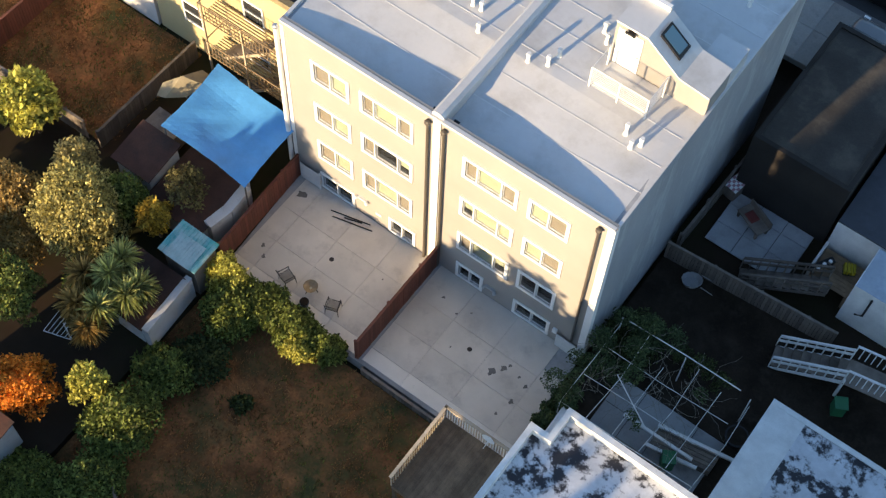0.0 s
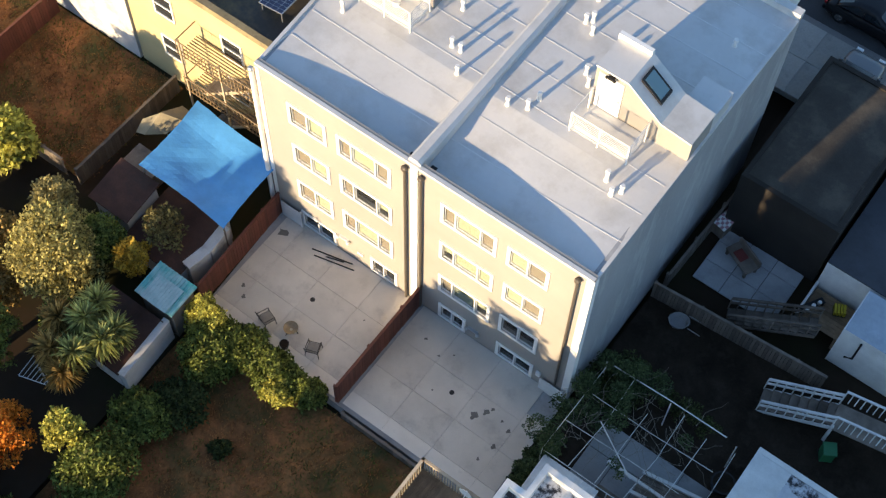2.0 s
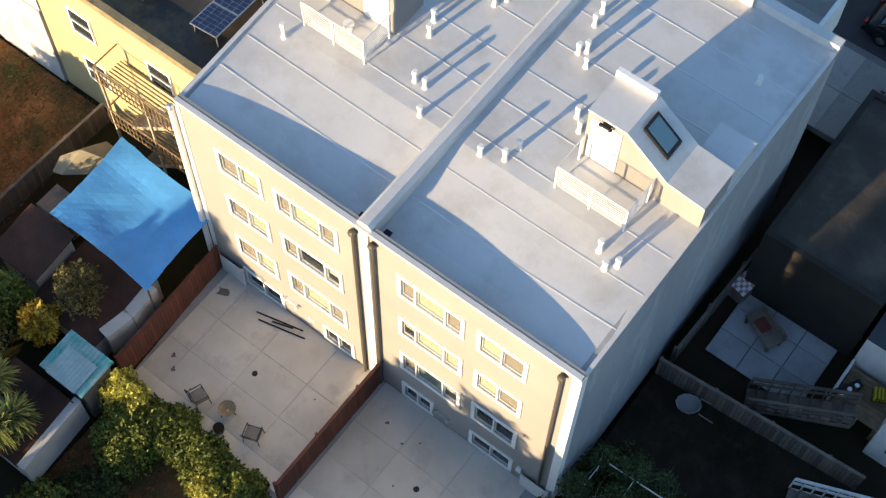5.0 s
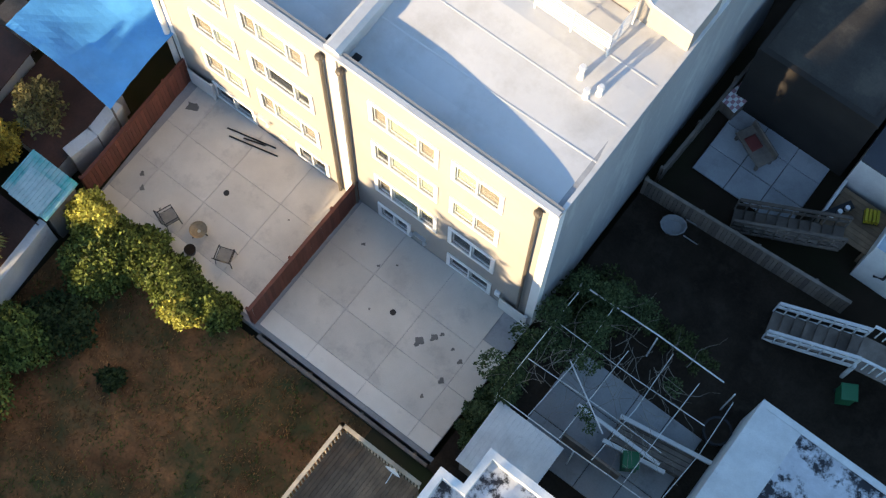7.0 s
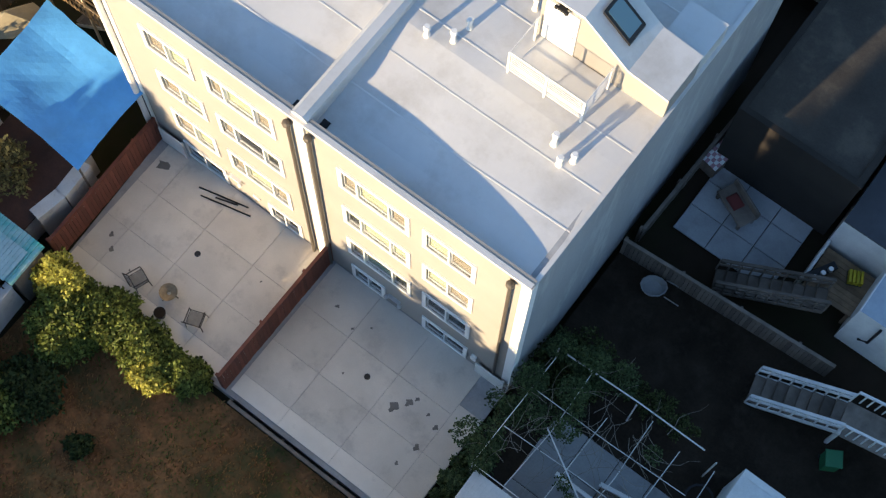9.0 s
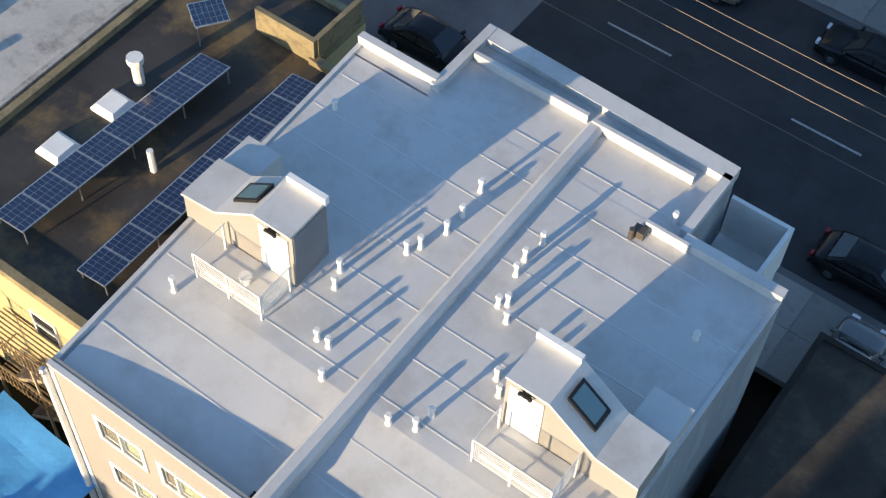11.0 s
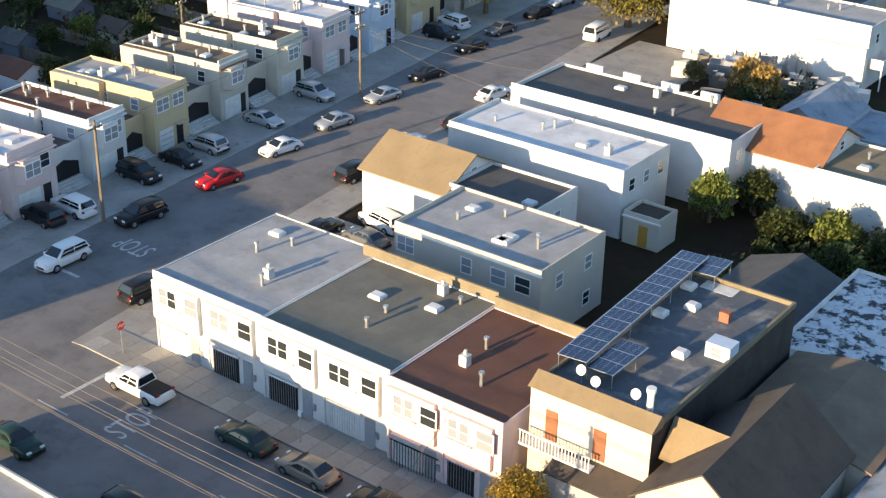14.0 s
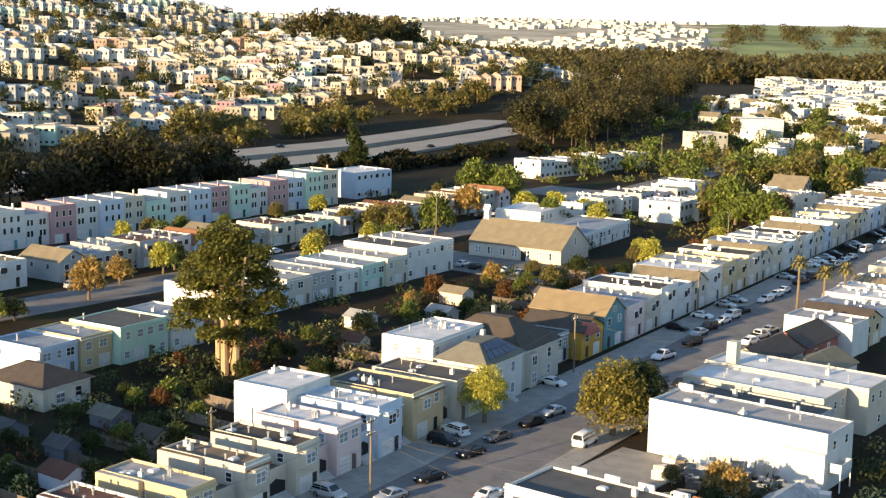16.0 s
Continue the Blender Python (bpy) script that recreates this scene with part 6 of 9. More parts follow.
def vehicles():
    made = {}
    names = {"sedan": "sedan", "hatch": "hatchback", "suv": "sport utility car", "big_suv": "large sport utility car", "pickup": "pickup truck", "van": "van"}
    def put(kind, colour, x, y, rz, z=0.02, where="parked at the kerb"):
        key = (kind, colour, y > 125 or x < -100)
        if key not in made:
            made[key] = car(kind, colour, f"{colour if colour not in ('green', 'blue') else 'dark ' + colour} {names[kind]} parked by the street", far=key[2])
            made[key].matrix_world = pose(x, y, z, 0, 0, rz)
            return
        copy_thing(made[key], pose(x, y, z, 0, 0, rz))
    # the main street
    put("pickup", "white", -39.1, 34.9, 180)
    put("sedan", "green", -28.7, 34.9, 178)
    put("sedan", "tan", -23.0, 34.8, 179)
    put("sedan", "black", -16.8, 34.8, 181)
    put("suv", "black", -6.0, 34.5, 178)
    put("pickup", "tan", 2.4, 34.6, 180)
    put("sedan", "black", 11.2, 34.4, 180)
    put("sedan", "grey", 19.0, 34.6, 180)
    put("big_suv", "black", -27.5, 24.4, 0)
    put("sedan", "black", -18.7, 24.4, 0)
    put("pickup", "white", -12.6, 24.5, 2)
    put("sedan", "black", -4.0, 23.7, 0)
    put("sedan", "black", 16.2, 24.3, 0)
    put("sedan", "green", -40.5, 25.2, 0)
    put("suv", "grey", 17.2, 19.5, 90, 0.13)
    # the cross street and its driveways
    for kind, colour, x, y, rz in (
            ("suv", "white", -59.4, 44.6, -88), ("suv", "black", -60.8, 54.5, 265), ("suv", "white", -66.8, 51.8, 178), ("suv", "black", -67.4, 48.8, 178),
            ("suv", "black", -68.0, 60.7, 0), ("sedan", "black", -67.8, 65.8, 0), ("suv", "silver", -68.4, 70.0, 180), ("sedan", "red", -61.3, 64.8, 262),
            ("sedan", "white", -62.3, 74.3, 262), ("sedan", "silver", -69.0, 78.9, 0), ("sedan", "silver", -62.9, 83.2, 262), ("sedan", "silver", -64.0, 92.6, 262),
            ("suv", "silver", -70.2, 88.2, 0), ("sedan", "black", -64.8, 101.5, 262), ("suv", "black", -52.1, 74.2, 84), ("suv", "black", -49.6, 45.2, 86),
            ("suv", "white", -43.2, 67.0, 170), ("sedan", "grey", -42.2, 63.6, 175), ("sedan", "black", -46.4, 62.5, 90), ("sedan", "white", -53.5, 83.5, 85),
            ("sedan", "black", -66.9, 113.2, 264), ("suv", "black", -72.6, 114.5, 0), ("suv", "white", -74.4, 119.5, 170), ("sedan", "grey", -68.3, 121.4, 264),
            ("sedan", "black", -68.6, 130.6, 264), ("sedan", "silver", -69.2, 137.2, 264), ("van", "white", -57.6, 127.4, 95), ("pickup", "white", -73.6, 179.6, 264),
            ("suv", "black", -74.8, 192.8, 264), ("suv", "black", -60.5, 152.0, 84), ("sedan", "black", -62.5, 166.0, 84), ("sedan", "red", -63.2, 172.0, 84),
            ("sedan", "grey", -61.5, 159.0, 84), ("sedan", "black", -52.8, 92.0, 84), ("sedan", "white", -55.0, 101.0, 84), ("sedan", "white", -78.5, 151.5, 0),
            ("suv", "tan", -42.0, 112.0, 40), ("sedan", "black", -37.5, 108.5, 20), ("sedan", "grey", -33.0, 106.5, 15), ("suv", "black", -36.0, 114.5, 200)):
        put(kind, colour, x, y, rz)
    r = random.Random(21)
    y = 200.0
    cols = ["white", "black", "silver", "grey", "white", "red", "silver", "black"]
    while y < 420:
        for side in (-1, 1):
            if r.random() < 0.8:
                put(r.choice(["sedan", "suv", "sedan", "pickup", "van"]) if r.random() < 0.9 else "sedan", "white" if r.random() < 0.3 else r.choice(["black", "silver", "white", "black"]) , xc(y) + side * 5.3, y + r.uniform(-1, 1), 264 if side < 0 else 84)
            if side < 0 and r.random() < 0.6:
                put("sedan", r.choice(["white", "silver", "black"]), xc(y) - 10.5, y + 2, 0, 0.12)
        y += 6.6
    for i in range(26):
        put(r.choice(["sedan", "suv"]), r.choice(["white", "black", "silver"]), -205 + r.choice([-5.2, 5.2]), 90 + i * 8.7, 90)
    for i in range(12):
        put("sedan", r.choice(["white", "black", "silver"]), -180 + i * 4.2, 229 + r.uniform(-1, 1), 90, 0.06)
    for x, y in ((-345, 330), (-380, 400), (-378, 300), (-344, 460)):
        put("sedan", "black", x, y, 90, 1.05 if x > -360 else 2.05)


vehicles()

# ---- houses ----
def wall_paint(name, c, dirt=0.25):
    return mat(name, c, 0.85, var=0.08, scale=0.4, fine=9, bump=0.1, stain=(tuple(v * 0.62 for v in c), 0.6, 0.9, 0.7))


WALLS = {k: wall_paint(k + "_house_paint", c) for k, c in dict(
    white=(0.60, 0.60, 0.59), cream=(0.55, 0.505, 0.42), yellow=(0.54, 0.43, 0.27), pink=(0.66, 0.52, 0.50), blue=(0.46, 0.55, 0.66), beige=(0.50, 0.46, 0.40),
    grey=(0.36, 0.37, 0.38), mint=(0.45, 0.62, 0.53), rose=(0.44, 0.27, 0.29), slate=(0.12, 0.14, 0.18), salmon=(0.55, 0.40, 0.33), red=(0.32, 0.10, 0.085), teal=(0.11, 0.25, 0.28), ochre=(0.50, 0.28, 0.05), lilac=(0.44, 0.36, 0.46)).items()}
# ochre is a lighter shingle with sunlight put into its colour
ROOFS = dict(grey=roof_paint("grey_roof", (0.34, 0.34, 0.34), (0.22, 0.22, 0.22)), white=roof_paint("white_roof", (0.62, 0.63, 0.64), (0.42, 0.43, 0.44)),
             brown=roof_paint("brown_red_roof", (0.13, 0.06, 0.042), (0.09, 0.042, 0.03)), green=roof_paint("grey_green_roof", (0.15, 0.145, 0.12), (0.11, 0.105, 0.09)),
             dark=roof_paint("dark_roof", (0.085, 0.085, 0.085), (0.05, 0.05, 0.05)), tan=roof_paint("tan_roof", (0.215, 0.18, 0.12), (0.15, 0.125, 0.085)),
             blue=roof_paint("blue_grey_roof", (0.26, 0.30, 0.35), (0.10, 0.11, 0.12)), orange=roof_paint("orange_tile_roof", (0.28, 0.125, 0.06), (0.20, 0.09, 0.05)),
             coated=WORN_ROOF, umber=roof_paint("umber_roof", (0.20, 0.145, 0.10), (0.15, 0.105, 0.075), 0.6), shingle=roof_paint("shingle_roof", (0.075, 0.06, 0.05), (0.045, 0.038, 0.033), 1.2), ochre=roof_paint("painted_sunlit_shingle", (0.26, 0.195, 0.115), (0.19, 0.14, 0.08), 1.0))
FRAME = WHITE
FAR = [False]                    # houses made while this is set keep their windows joined
_win = {}


def window_at(parent, x, z, w, h, y=0.0, face=0, frame=None):
    """A framed window on a wall; face: degrees by which the wall is turned from facing -y."""
    if FAR[0]:
        _far.append(((x, y, z, face), w, h))
        return None
    pale = (round(x * 7) + round(z * 5) + round(y * 3)) % 3 > 0
    key = (round(w, 2), round(h, 2), frame, pale)
    if key not in _win:
        t = 0.09
        xs = [-w / 2 - t, -w / 2] + ([-0.04, 0.04] if w > 1.3 else []) + [w / 2, w / 2 + t]
        zs = [-t, 0, h * 0.5 - 0.03, h * 0.5 + 0.03, h, h + t]
        bars = lambda i, j: 0 <= i < len(xs) - 1 and 0 <= j < 5 and (j in (0, 2, 4) or i in (0, len(xs) - 2) or (len(xs) == 6 and i == 2))
        f, seen = MB(), {}

        def vert(i, j, k):
            if (i, j, k) not in seen:
                seen[i, j, k] = len(f.v)
                f.v.append((xs[i], (-0.06, 0.02)[k], zs[j]))
            return seen[i, j, k]
        for i in range(len(xs) - 1):
            for j in range(5):
                if bars(i, j):
                    f.f.append((vert(i, j, 0), vert(i + 1, j, 0), vert(i + 1, j + 1, 0), vert(i, j + 1, 0)))
                    for (p, q), (u, v) in (((0, -1), ((i, j), (i + 1, j))), ((1, 0), ((i + 1, j), (i + 1, j + 1))), ((0, 1), ((i + 1, j + 1), (i, j + 1))), ((-1, 0), ((i, j + 1), (i, j)))):
                        if not bars(i + p, j + q):
                            f.f.append((vert(*u, 0), vert(*u, 1), vert(*v, 1), vert(*v, 0)))
        _win[key] = (f.mesh("window", frame or FRAME), MB().box(-w / 2, -0.022, 0, w / 2, 0.01, h).mesh("pane", GLASS_PALE if pale else GLASS))
    a, b = _win[key]
    wn = new("window", a)
    wn.parent = parent
    wn.matrix_basis = pose(x, y, z, 0, 0, face)
    p = new("pane", b)
    p.parent = wn
    return wn


_far = []


def far_windows(ob):
    """Join the windows of a far house, too small to pick apart, into one part of frames and one of panes."""
    for nm, material in (("window_frames", FRAME), ("window_panes", GLASS)):
        m = MB()
        for o, wq, hq in _far:
            x, y, z, face = o
            c, s = math.cos(radians(face)), math.sin(radians(face))
            a, e = (0.09, -0.05) if nm == "window_frames" else (0.0, -0.07)
            pts = []
            for zz in (z - a, z + hq + a):
                for u, v in ((-wq / 2 - a, e), (wq / 2 + a, e), (wq / 2 + a, 0.02), (-wq / 2 - a, 0.02)):
                    pts.append((x + c * u - s * v, y + s * u + c * v, zz))
            m.add(pts, [(0, 3, 2, 1), (4, 5, 6, 7), (0, 1, 5, 4), (1, 2, 6, 5), (2, 3, 7, 6), (3, 0, 4, 7)])
        if _far and not (FAR[0] == 2 and nm == "window_frames"):
            part(nm, m, material, ob, kind="stuff")
    _far.clear()


def roof_bits(ob, w, d, z, seed, n=4):
    """Vents, a skylight and a flue on a flat roof."""
    r = random.Random(seed)
    if FAR[0]:
        m = MB()
        for i in range(n and 7):
            x, y = r.uniform(0.12, 0.88) * w, r.uniform(0.15, 0.9) * d
            q, e = r.uniform(0.1, 0.45), r.uniform(0.3, 1.1)
            m.box(x - q, y - q, z, x + q, y + q, z + e)
        if n:
            part("roof_vents", m, ALU, ob, kind="stuff")
        return
    for i in range(n):
        x, y = r.uniform(0.15, 0.85) * w, r.uniform(0.2, 0.9) * d
        k = r.random()
        if k < 0.55:
            h = r.uniform(0.5, 1.1)
            v = part("roof_vent", MB().cyl(x, y, z, z + h, 0.13, 8).cyl(x, y, z + h - 0.15, z + h + 0.05, 0.2, 8), ALU, ob)
        elif k < 0.8:
            v = part("roof_skylight", MB().bbox(x - 0.55, y - 0.45, z, x + 0.55, y + 0.45, z + 0.3, 0.1), WHITE_OLD, ob)
        else:
            v = part("flue", MB().box(x - 0.3, y - 0.3, z, x + 0.3, y + 0.3, z + 0.8).cyl(x, y, z + 0.8, z + 1.15, 0.12, 8), PLASTER, ob)


def flat_house(x, y, rz, w, d, h, wall, roof, label, seed=0, z=0.0, front="garage", step=0.0, name="house", bits=4, sides=(False, False), back=False, storeys=2, group=""):
    """A two storey house with a parapet; its front stands on local y = 0 and faces local -y."""
    r = random.Random(seed * 7 + 3)
    ob = thing(name, x, y, z, rz, label, "house", group)
    WM, RM = WALLS[wall], ROOFS[roof]
    lip, t = (0.24, 0.1) if front == "row" else (0.4, 0.15)
    part("wall", MB().box(0, 0, -0.6, w, d, h - lip), WM, ob)
    rims = [(0, 0, h - lip, w, t, h + step), (0, d - t, h - lip, w, d, h - 0.1), (0, t, h - lip, t, d - t, h - (0.13 if front == "row" else 0)), (w - t, t, h - lip, w, d - t, h - (0.13 if front == "row" else 0))]
    if FAR[0]:
        m = MB()
        for q in rims:
            m.box(*q)
        part("parapet", m, WM, ob, kind="stuff")
    else:
        for q in rims:
            part("parapet", MB().box(*q), WM, ob)
    part("roof", MB().box(t, t, h - lip, w - t, d - t, h - lip + 0.05), RM, ob)
    if not FAR[0] and front != "row":
        part("cornice", MB().bbox(-0.08, -0.14, h + step - 0.55, w + 0.08, 0.0, h + step - 0.38), WM if seed % 2 else WHITE, ob)
    up = h - lip - 1.95
    if front == "garage":
        gx = w * (0.12 if r.random() < 0.5 else 0.5)
        gd = part("garage_door", MB().box(gx, -0.05, 0.05, gx + min(2.7, w * 0.4), 0, 2.25), WHITE_OLD if r.random() < 0.6 else WM, ob)
        for i in range(0 if FAR[0] else 3):
            part("panel_groove", MB().box(gx + 0.05, -0.06, 0.6 + i * 0.55, gx + min(2.7, w * 0.4) - 0.05, -0.05, 0.64 + i * 0.55), DARK_STAIN, gd)
        dx = w * 0.62 if gx < w * 0.3 else w * 0.2
        part("front_door", MB().box(dx, -0.04, 0.1, dx + 0.95, 0, 2.2), OLDWOOD if r.random() < 0.5 else BLACK, ob)
        if not FAR[0]:
            part("porch_roof", MB().bbox(dx - 0.3, -0.7, 2.4, dx + 1.25, 0, 2.52), WM, ob)
        if storeys == 2:
            window_at(ob, w * 0.27, up, 1.7, 1.25)
            window_at(ob, w * 0.72, up, 1.5, 1.25)
    elif front == "bay":
        gx = w * 0.14
        part("garage_door", MB().box(gx, -0.05, 0.05, gx + 2.6, 0, 2.25), WHITE_OLD, ob)
        part("front_door", MB().box(w * 0.68, -0.04, 0.1, w * 0.68 + 0.95, 0, 2.2), BLACK, ob)
        by = MB().prism([(w * 0.14 - 0.2, 0), (w * 0.14 + 0.3, -0.8), (w * 0.14 + 2.3, -0.8), (w * 0.14 + 2.8, 0)], up - 0.6, up + 1.7)
        bw = part("bay_window", by, WM, ob)
        window_at(bw, w * 0.14 + 1.3, up, 1.7, 1.25, -0.8)
        window_at(ob, w * 0.76, up, 1.2, 1.25)
    elif front == "row":
        for x0 in (0.35, w / 2 + 0.2):
            ww = w / 2 - 0.5
            gx, gw = x0 + 0.25, ww * 0.52
            # flat panel for the recess; where black, its shade is put into colour
            rec = part("garage_recess", MB().box(gx, -0.04, 0.05, gx + gw, 0.0, 2.15), BLACK if (x0 > 1) == bool(seed % 2) else WHITE_OLD, ob)
            for k in range(int(gw / 0.22)):
                part("grille_bar", MB().box(gx + 0.08 + k * 0.22, -0.07, 0.05, gx + 0.11 + k * 0.22, -0.04, 2.1), ALU if (x0 > 1) == bool(seed % 2) else PLASTER, rec)
            part("lintel", MB().bbox(gx - 0.15, -0.22, 2.2, gx + gw + 0.15, 0, 2.36, 0.03), WM, ob)
            dx = gx + gw + 0.45
            part("front_door", MB().box(dx, -0.05, 0.1, dx + 0.9, 0, 2.2), STUCCO_SIDE, ob)
            part("meter_box", MB().box(dx + 1.0, -0.14, 0.9, dx + 1.25, 0, 1.4), ALU, ob)
            part("door_step", MB().box(dx - 0.1, -0.5, -0.1, dx + 1.0, 0, 0.2), PAVING, ob)
            part("upper_bay", MB().bbox(x0 - 0.2, -0.32, 2.75, x0 + ww * 0.92, 0.0, h - 0.62, 0.03), WM, ob)
            for u, wd in ((0.12, 0.8), (0.3, 0.8), (0.66, 1.2)):
                window_at(ob, x0 + ww * u + wd / 2, up - 0.1, wd, 1.3, -0.32)
            part("window_ledge", MB().bbox(x0 + ww * 0.08, -0.5, up - 0.3, x0 + ww * 0.58, -0.32, up - 0.2, 0.02), WM, ob)
            part("drain_pipe", MB().cyl(x0 - 0.1, -0.07, 0.1, h - 0.5, 0.05, 6), WM, ob)
    elif front == "plain":
        n = max(2, int(w / 2.6))
        for i in range(n):
            xx = w * (i + 0.5) / n
            if FAR[0] or r.random() < 0.8:
                window_at(ob, xx + (0 if FAR[0] else r.uniform(-0.4, 0.4)), up, r.choice([0.9, 1.3, 1.6]), 1.25)
            if FAR[0] == 2:
                window_at(ob, xx, 0.9, 1.2, 1.1)
            elif i % 3 == 1:
                part("garage_door", MB().box(xx - 1.2, -0.05, 0.05, xx + 1.2, 0, 2.2), WHITE_OLD, ob)
            elif i % 3 == 2:
                part("front_door", MB().box(xx - 0.45, -0.04, 0.05, xx + 0.45, 0, 2.1), OLDWOOD, ob)
            else:
                window_at(ob, xx, 0.9, 1.2, 1.1)
    for s, on in enumerate(sides):
        if on:
            for i in range(on):
                yy = d * (i + 0.6) / (on + 0.2)
                window_at(ob, 0 if s == 0 else w, up, 0.9, 1.1, yy, -90 if s == 0 else 90)
                if i % 2:
                    window_at(ob, 0 if s == 0 else w, 1.0, 0.9, 1.1, yy, -90 if s == 0 else 90)
    if back:
        for i in range(back):
            xx = w * (i + 0.6) / (back + 0.2)
            window_at(ob, xx, up, 1.1, 1.2, d, 180)
            window_at(ob, xx, 0.7, 1.0, 1.2, d, 180)
    roof_bits(ob, w, d, h - lip + 0.05, seed, min(bits, 1) if FAR[0] else bits)
    if FAR[0]:
        far_windows(ob)
    return ob


def gable_house(x, y, rz, w, d, eave, ridge, wall, roof, label, z=0.0, wins=2, name="house", roof2=None, seed=0, group=""):
    """A house whose gable stands on local y = 0 and faces local -y."""
    ob = thing(name, x, y, z, rz, label, "house", group)
    WM, RM = WALLS[wall], ROOFS[roof]
    part("wall", MB().slab_y([(0, -0.6), (w, -0.6), (w, eave), (w / 2, ridge - 0.06), (0, eave)], 0, d), WM, ob)
    o = 0.35
    sl = (ridge - eave) / (w / 2)
    part("roof", MB().slab_y([(-o, eave - o * sl), (w / 2, ridge), (w / 2, ridge + 0.14), (-o, eave - o * sl + 0.14)], -0.3, d + 0.3), ROOFS[roof2] if roof2 else RM, ob)
    part("roof", MB().slab_y([(w / 2, ridge), (w + o, eave - o * sl), (w + o, eave - o * sl + 0.14), (w / 2, ridge + 0.14)], -0.3, d + 0.3), RM, ob)
    if wins:
        for i in range(wins):
            window_at(ob, w * (i + 0.5) / wins, eave - 2.0 if eave > 3.2 else 1.0, 1.2, 1.2)
        if eave > 4.5 and FAR[0] != 2:
            part("garage_door", MB().box(w * 0.55, -0.05, 0.05, w * 0.55 + 2.5, 0, 2.2), WHITE_OLD, ob)
            part("front_door", MB().box(w * 0.2, -0.04, 0.05, w * 0.2 + 0.95, 0, 2.1), BLACK, ob)
        for i in range(2):
            window_at(ob, w, max(0.9, eave - 2.0), 0.9, 1.1, d * (0.3 + 0.4 * i), 90)
            window_at(ob, 0, max(0.9, eave - 2.0), 0.9, 1.1, d * (0.3 + 0.4 * i), -90)
    if ridge - eave > 1.9:
        window_at(ob, w / 2, eave + 0.25, 0.8, 0.8)
    if FAR[0]:
        far_windows(ob)
    return ob


def hip_house(x, y, rz, w, d, eave, ridge, wall, roof, label, name="house", solar=0, seed=0, group="", top=0.34):
    """A house with a hipped roof; its front stands on local y = 0 and faces local -y."""
    ob = thing(name, x, y, 0, rz, label, "house", group)
    part("wall", MB().box(0, 0, -0.6, w, d, eave), WALLS[wall], ob)
    o, c = 0.5, min(w, d) * top
    e, f = [(-o, -o), (w + o, -o), (w + o, d + o), (-o, d + o)], [(c, c), (w - c, c), (w - c, d - c), (c, d - c)]
    part("eave_board", MB().box(-o, -o, eave, w + o, d + o, eave + 0.16), WHITE_OLD, ob)
    for i in range(4):
        (ax, ay), (bx, by), (cx, cy), (dx, dy) = e[i], e[(i + 1) % 4], f[(i + 1) % 4], f[i]
        z0 = eave + 0.16
        part("roof", MB().add([(ax, ay, z0), (bx, by, z0), (cx, cy, ridge), (dx, dy, ridge), (ax, ay, z0 - 0.1), (bx, by, z0 - 0.1)], [(0, 1, 2, 3), (5, 4, 0, 1)]), ROOFS[roof], ob)
    part("roof_deck", MB().box(c - 0.05, c - 0.05, ridge - 0.2, w - c + 0.05, d - c + 0.05, ridge + 0.04), ROOFS[roof], ob)
    sl = (ridge - eave - 0.16) / (c + o)
    for k in range(solar):
        for i, (u, v) in enumerate(((0.25, 0.62), (0.66, 1.0))):
            q = []
            for a, b in ((0.05 + k * 0.16, u), (0.19 + k * 0.16, u), (0.19 + k * 0.16, v), (0.05 + k * 0.16, v)):
                t = b * (c + o) * 0.9
                q.append((-o + t + (w + 2 * o - 2 * t) * (0.08 + a), -o + t, eave + 0.2 + t * sl + 0.06))
            part("solar_panel", MB().add(q, [(0, 1, 2, 3)]).add([(a, b, z - 0.05) for a, b, z in q], [(3, 2, 1, 0)]), SOLAR, ob)
    bw = part("bay_window", MB().prism([(w * 0.1, 0), (w * 0.1 + 0.6, -0.9), (w * 0.1 + 2.6, -0.9), (w * 0.1 + 3.2, 0)], 0.2, eave - 0.5), WALLS[wall], ob)
    for zz in (1.0, eave - 2.4):
        window_at(bw, w * 0.1 + 1.6, zz, 1.5, 1.5, -0.9)
        window_at(ob, w * 0.74, zz, 1.1, 1.5)
        for i in range(3):
            window_at(ob, 0, zz, 0.9, 1.4, d * (0.2 + 0.3 * i), -90)
    for i in range(5):
        part("stair_step", MB().box(w * 0.55, -0.35 * (5 - i), 0, w * 0.55 + 1.4, -0.35 * (4 - i), 0.2 * (i + 1)), PLASTER, ob)
    part("chimney", MB().box(w * 0.7, d * 0.6, eave, w * 0.7 + 0.7, d * 0.6 + 0.6, ridge + 0.9), PLASTER, ob)
    if FAR[0]:
        far_windows(ob)
    return ob


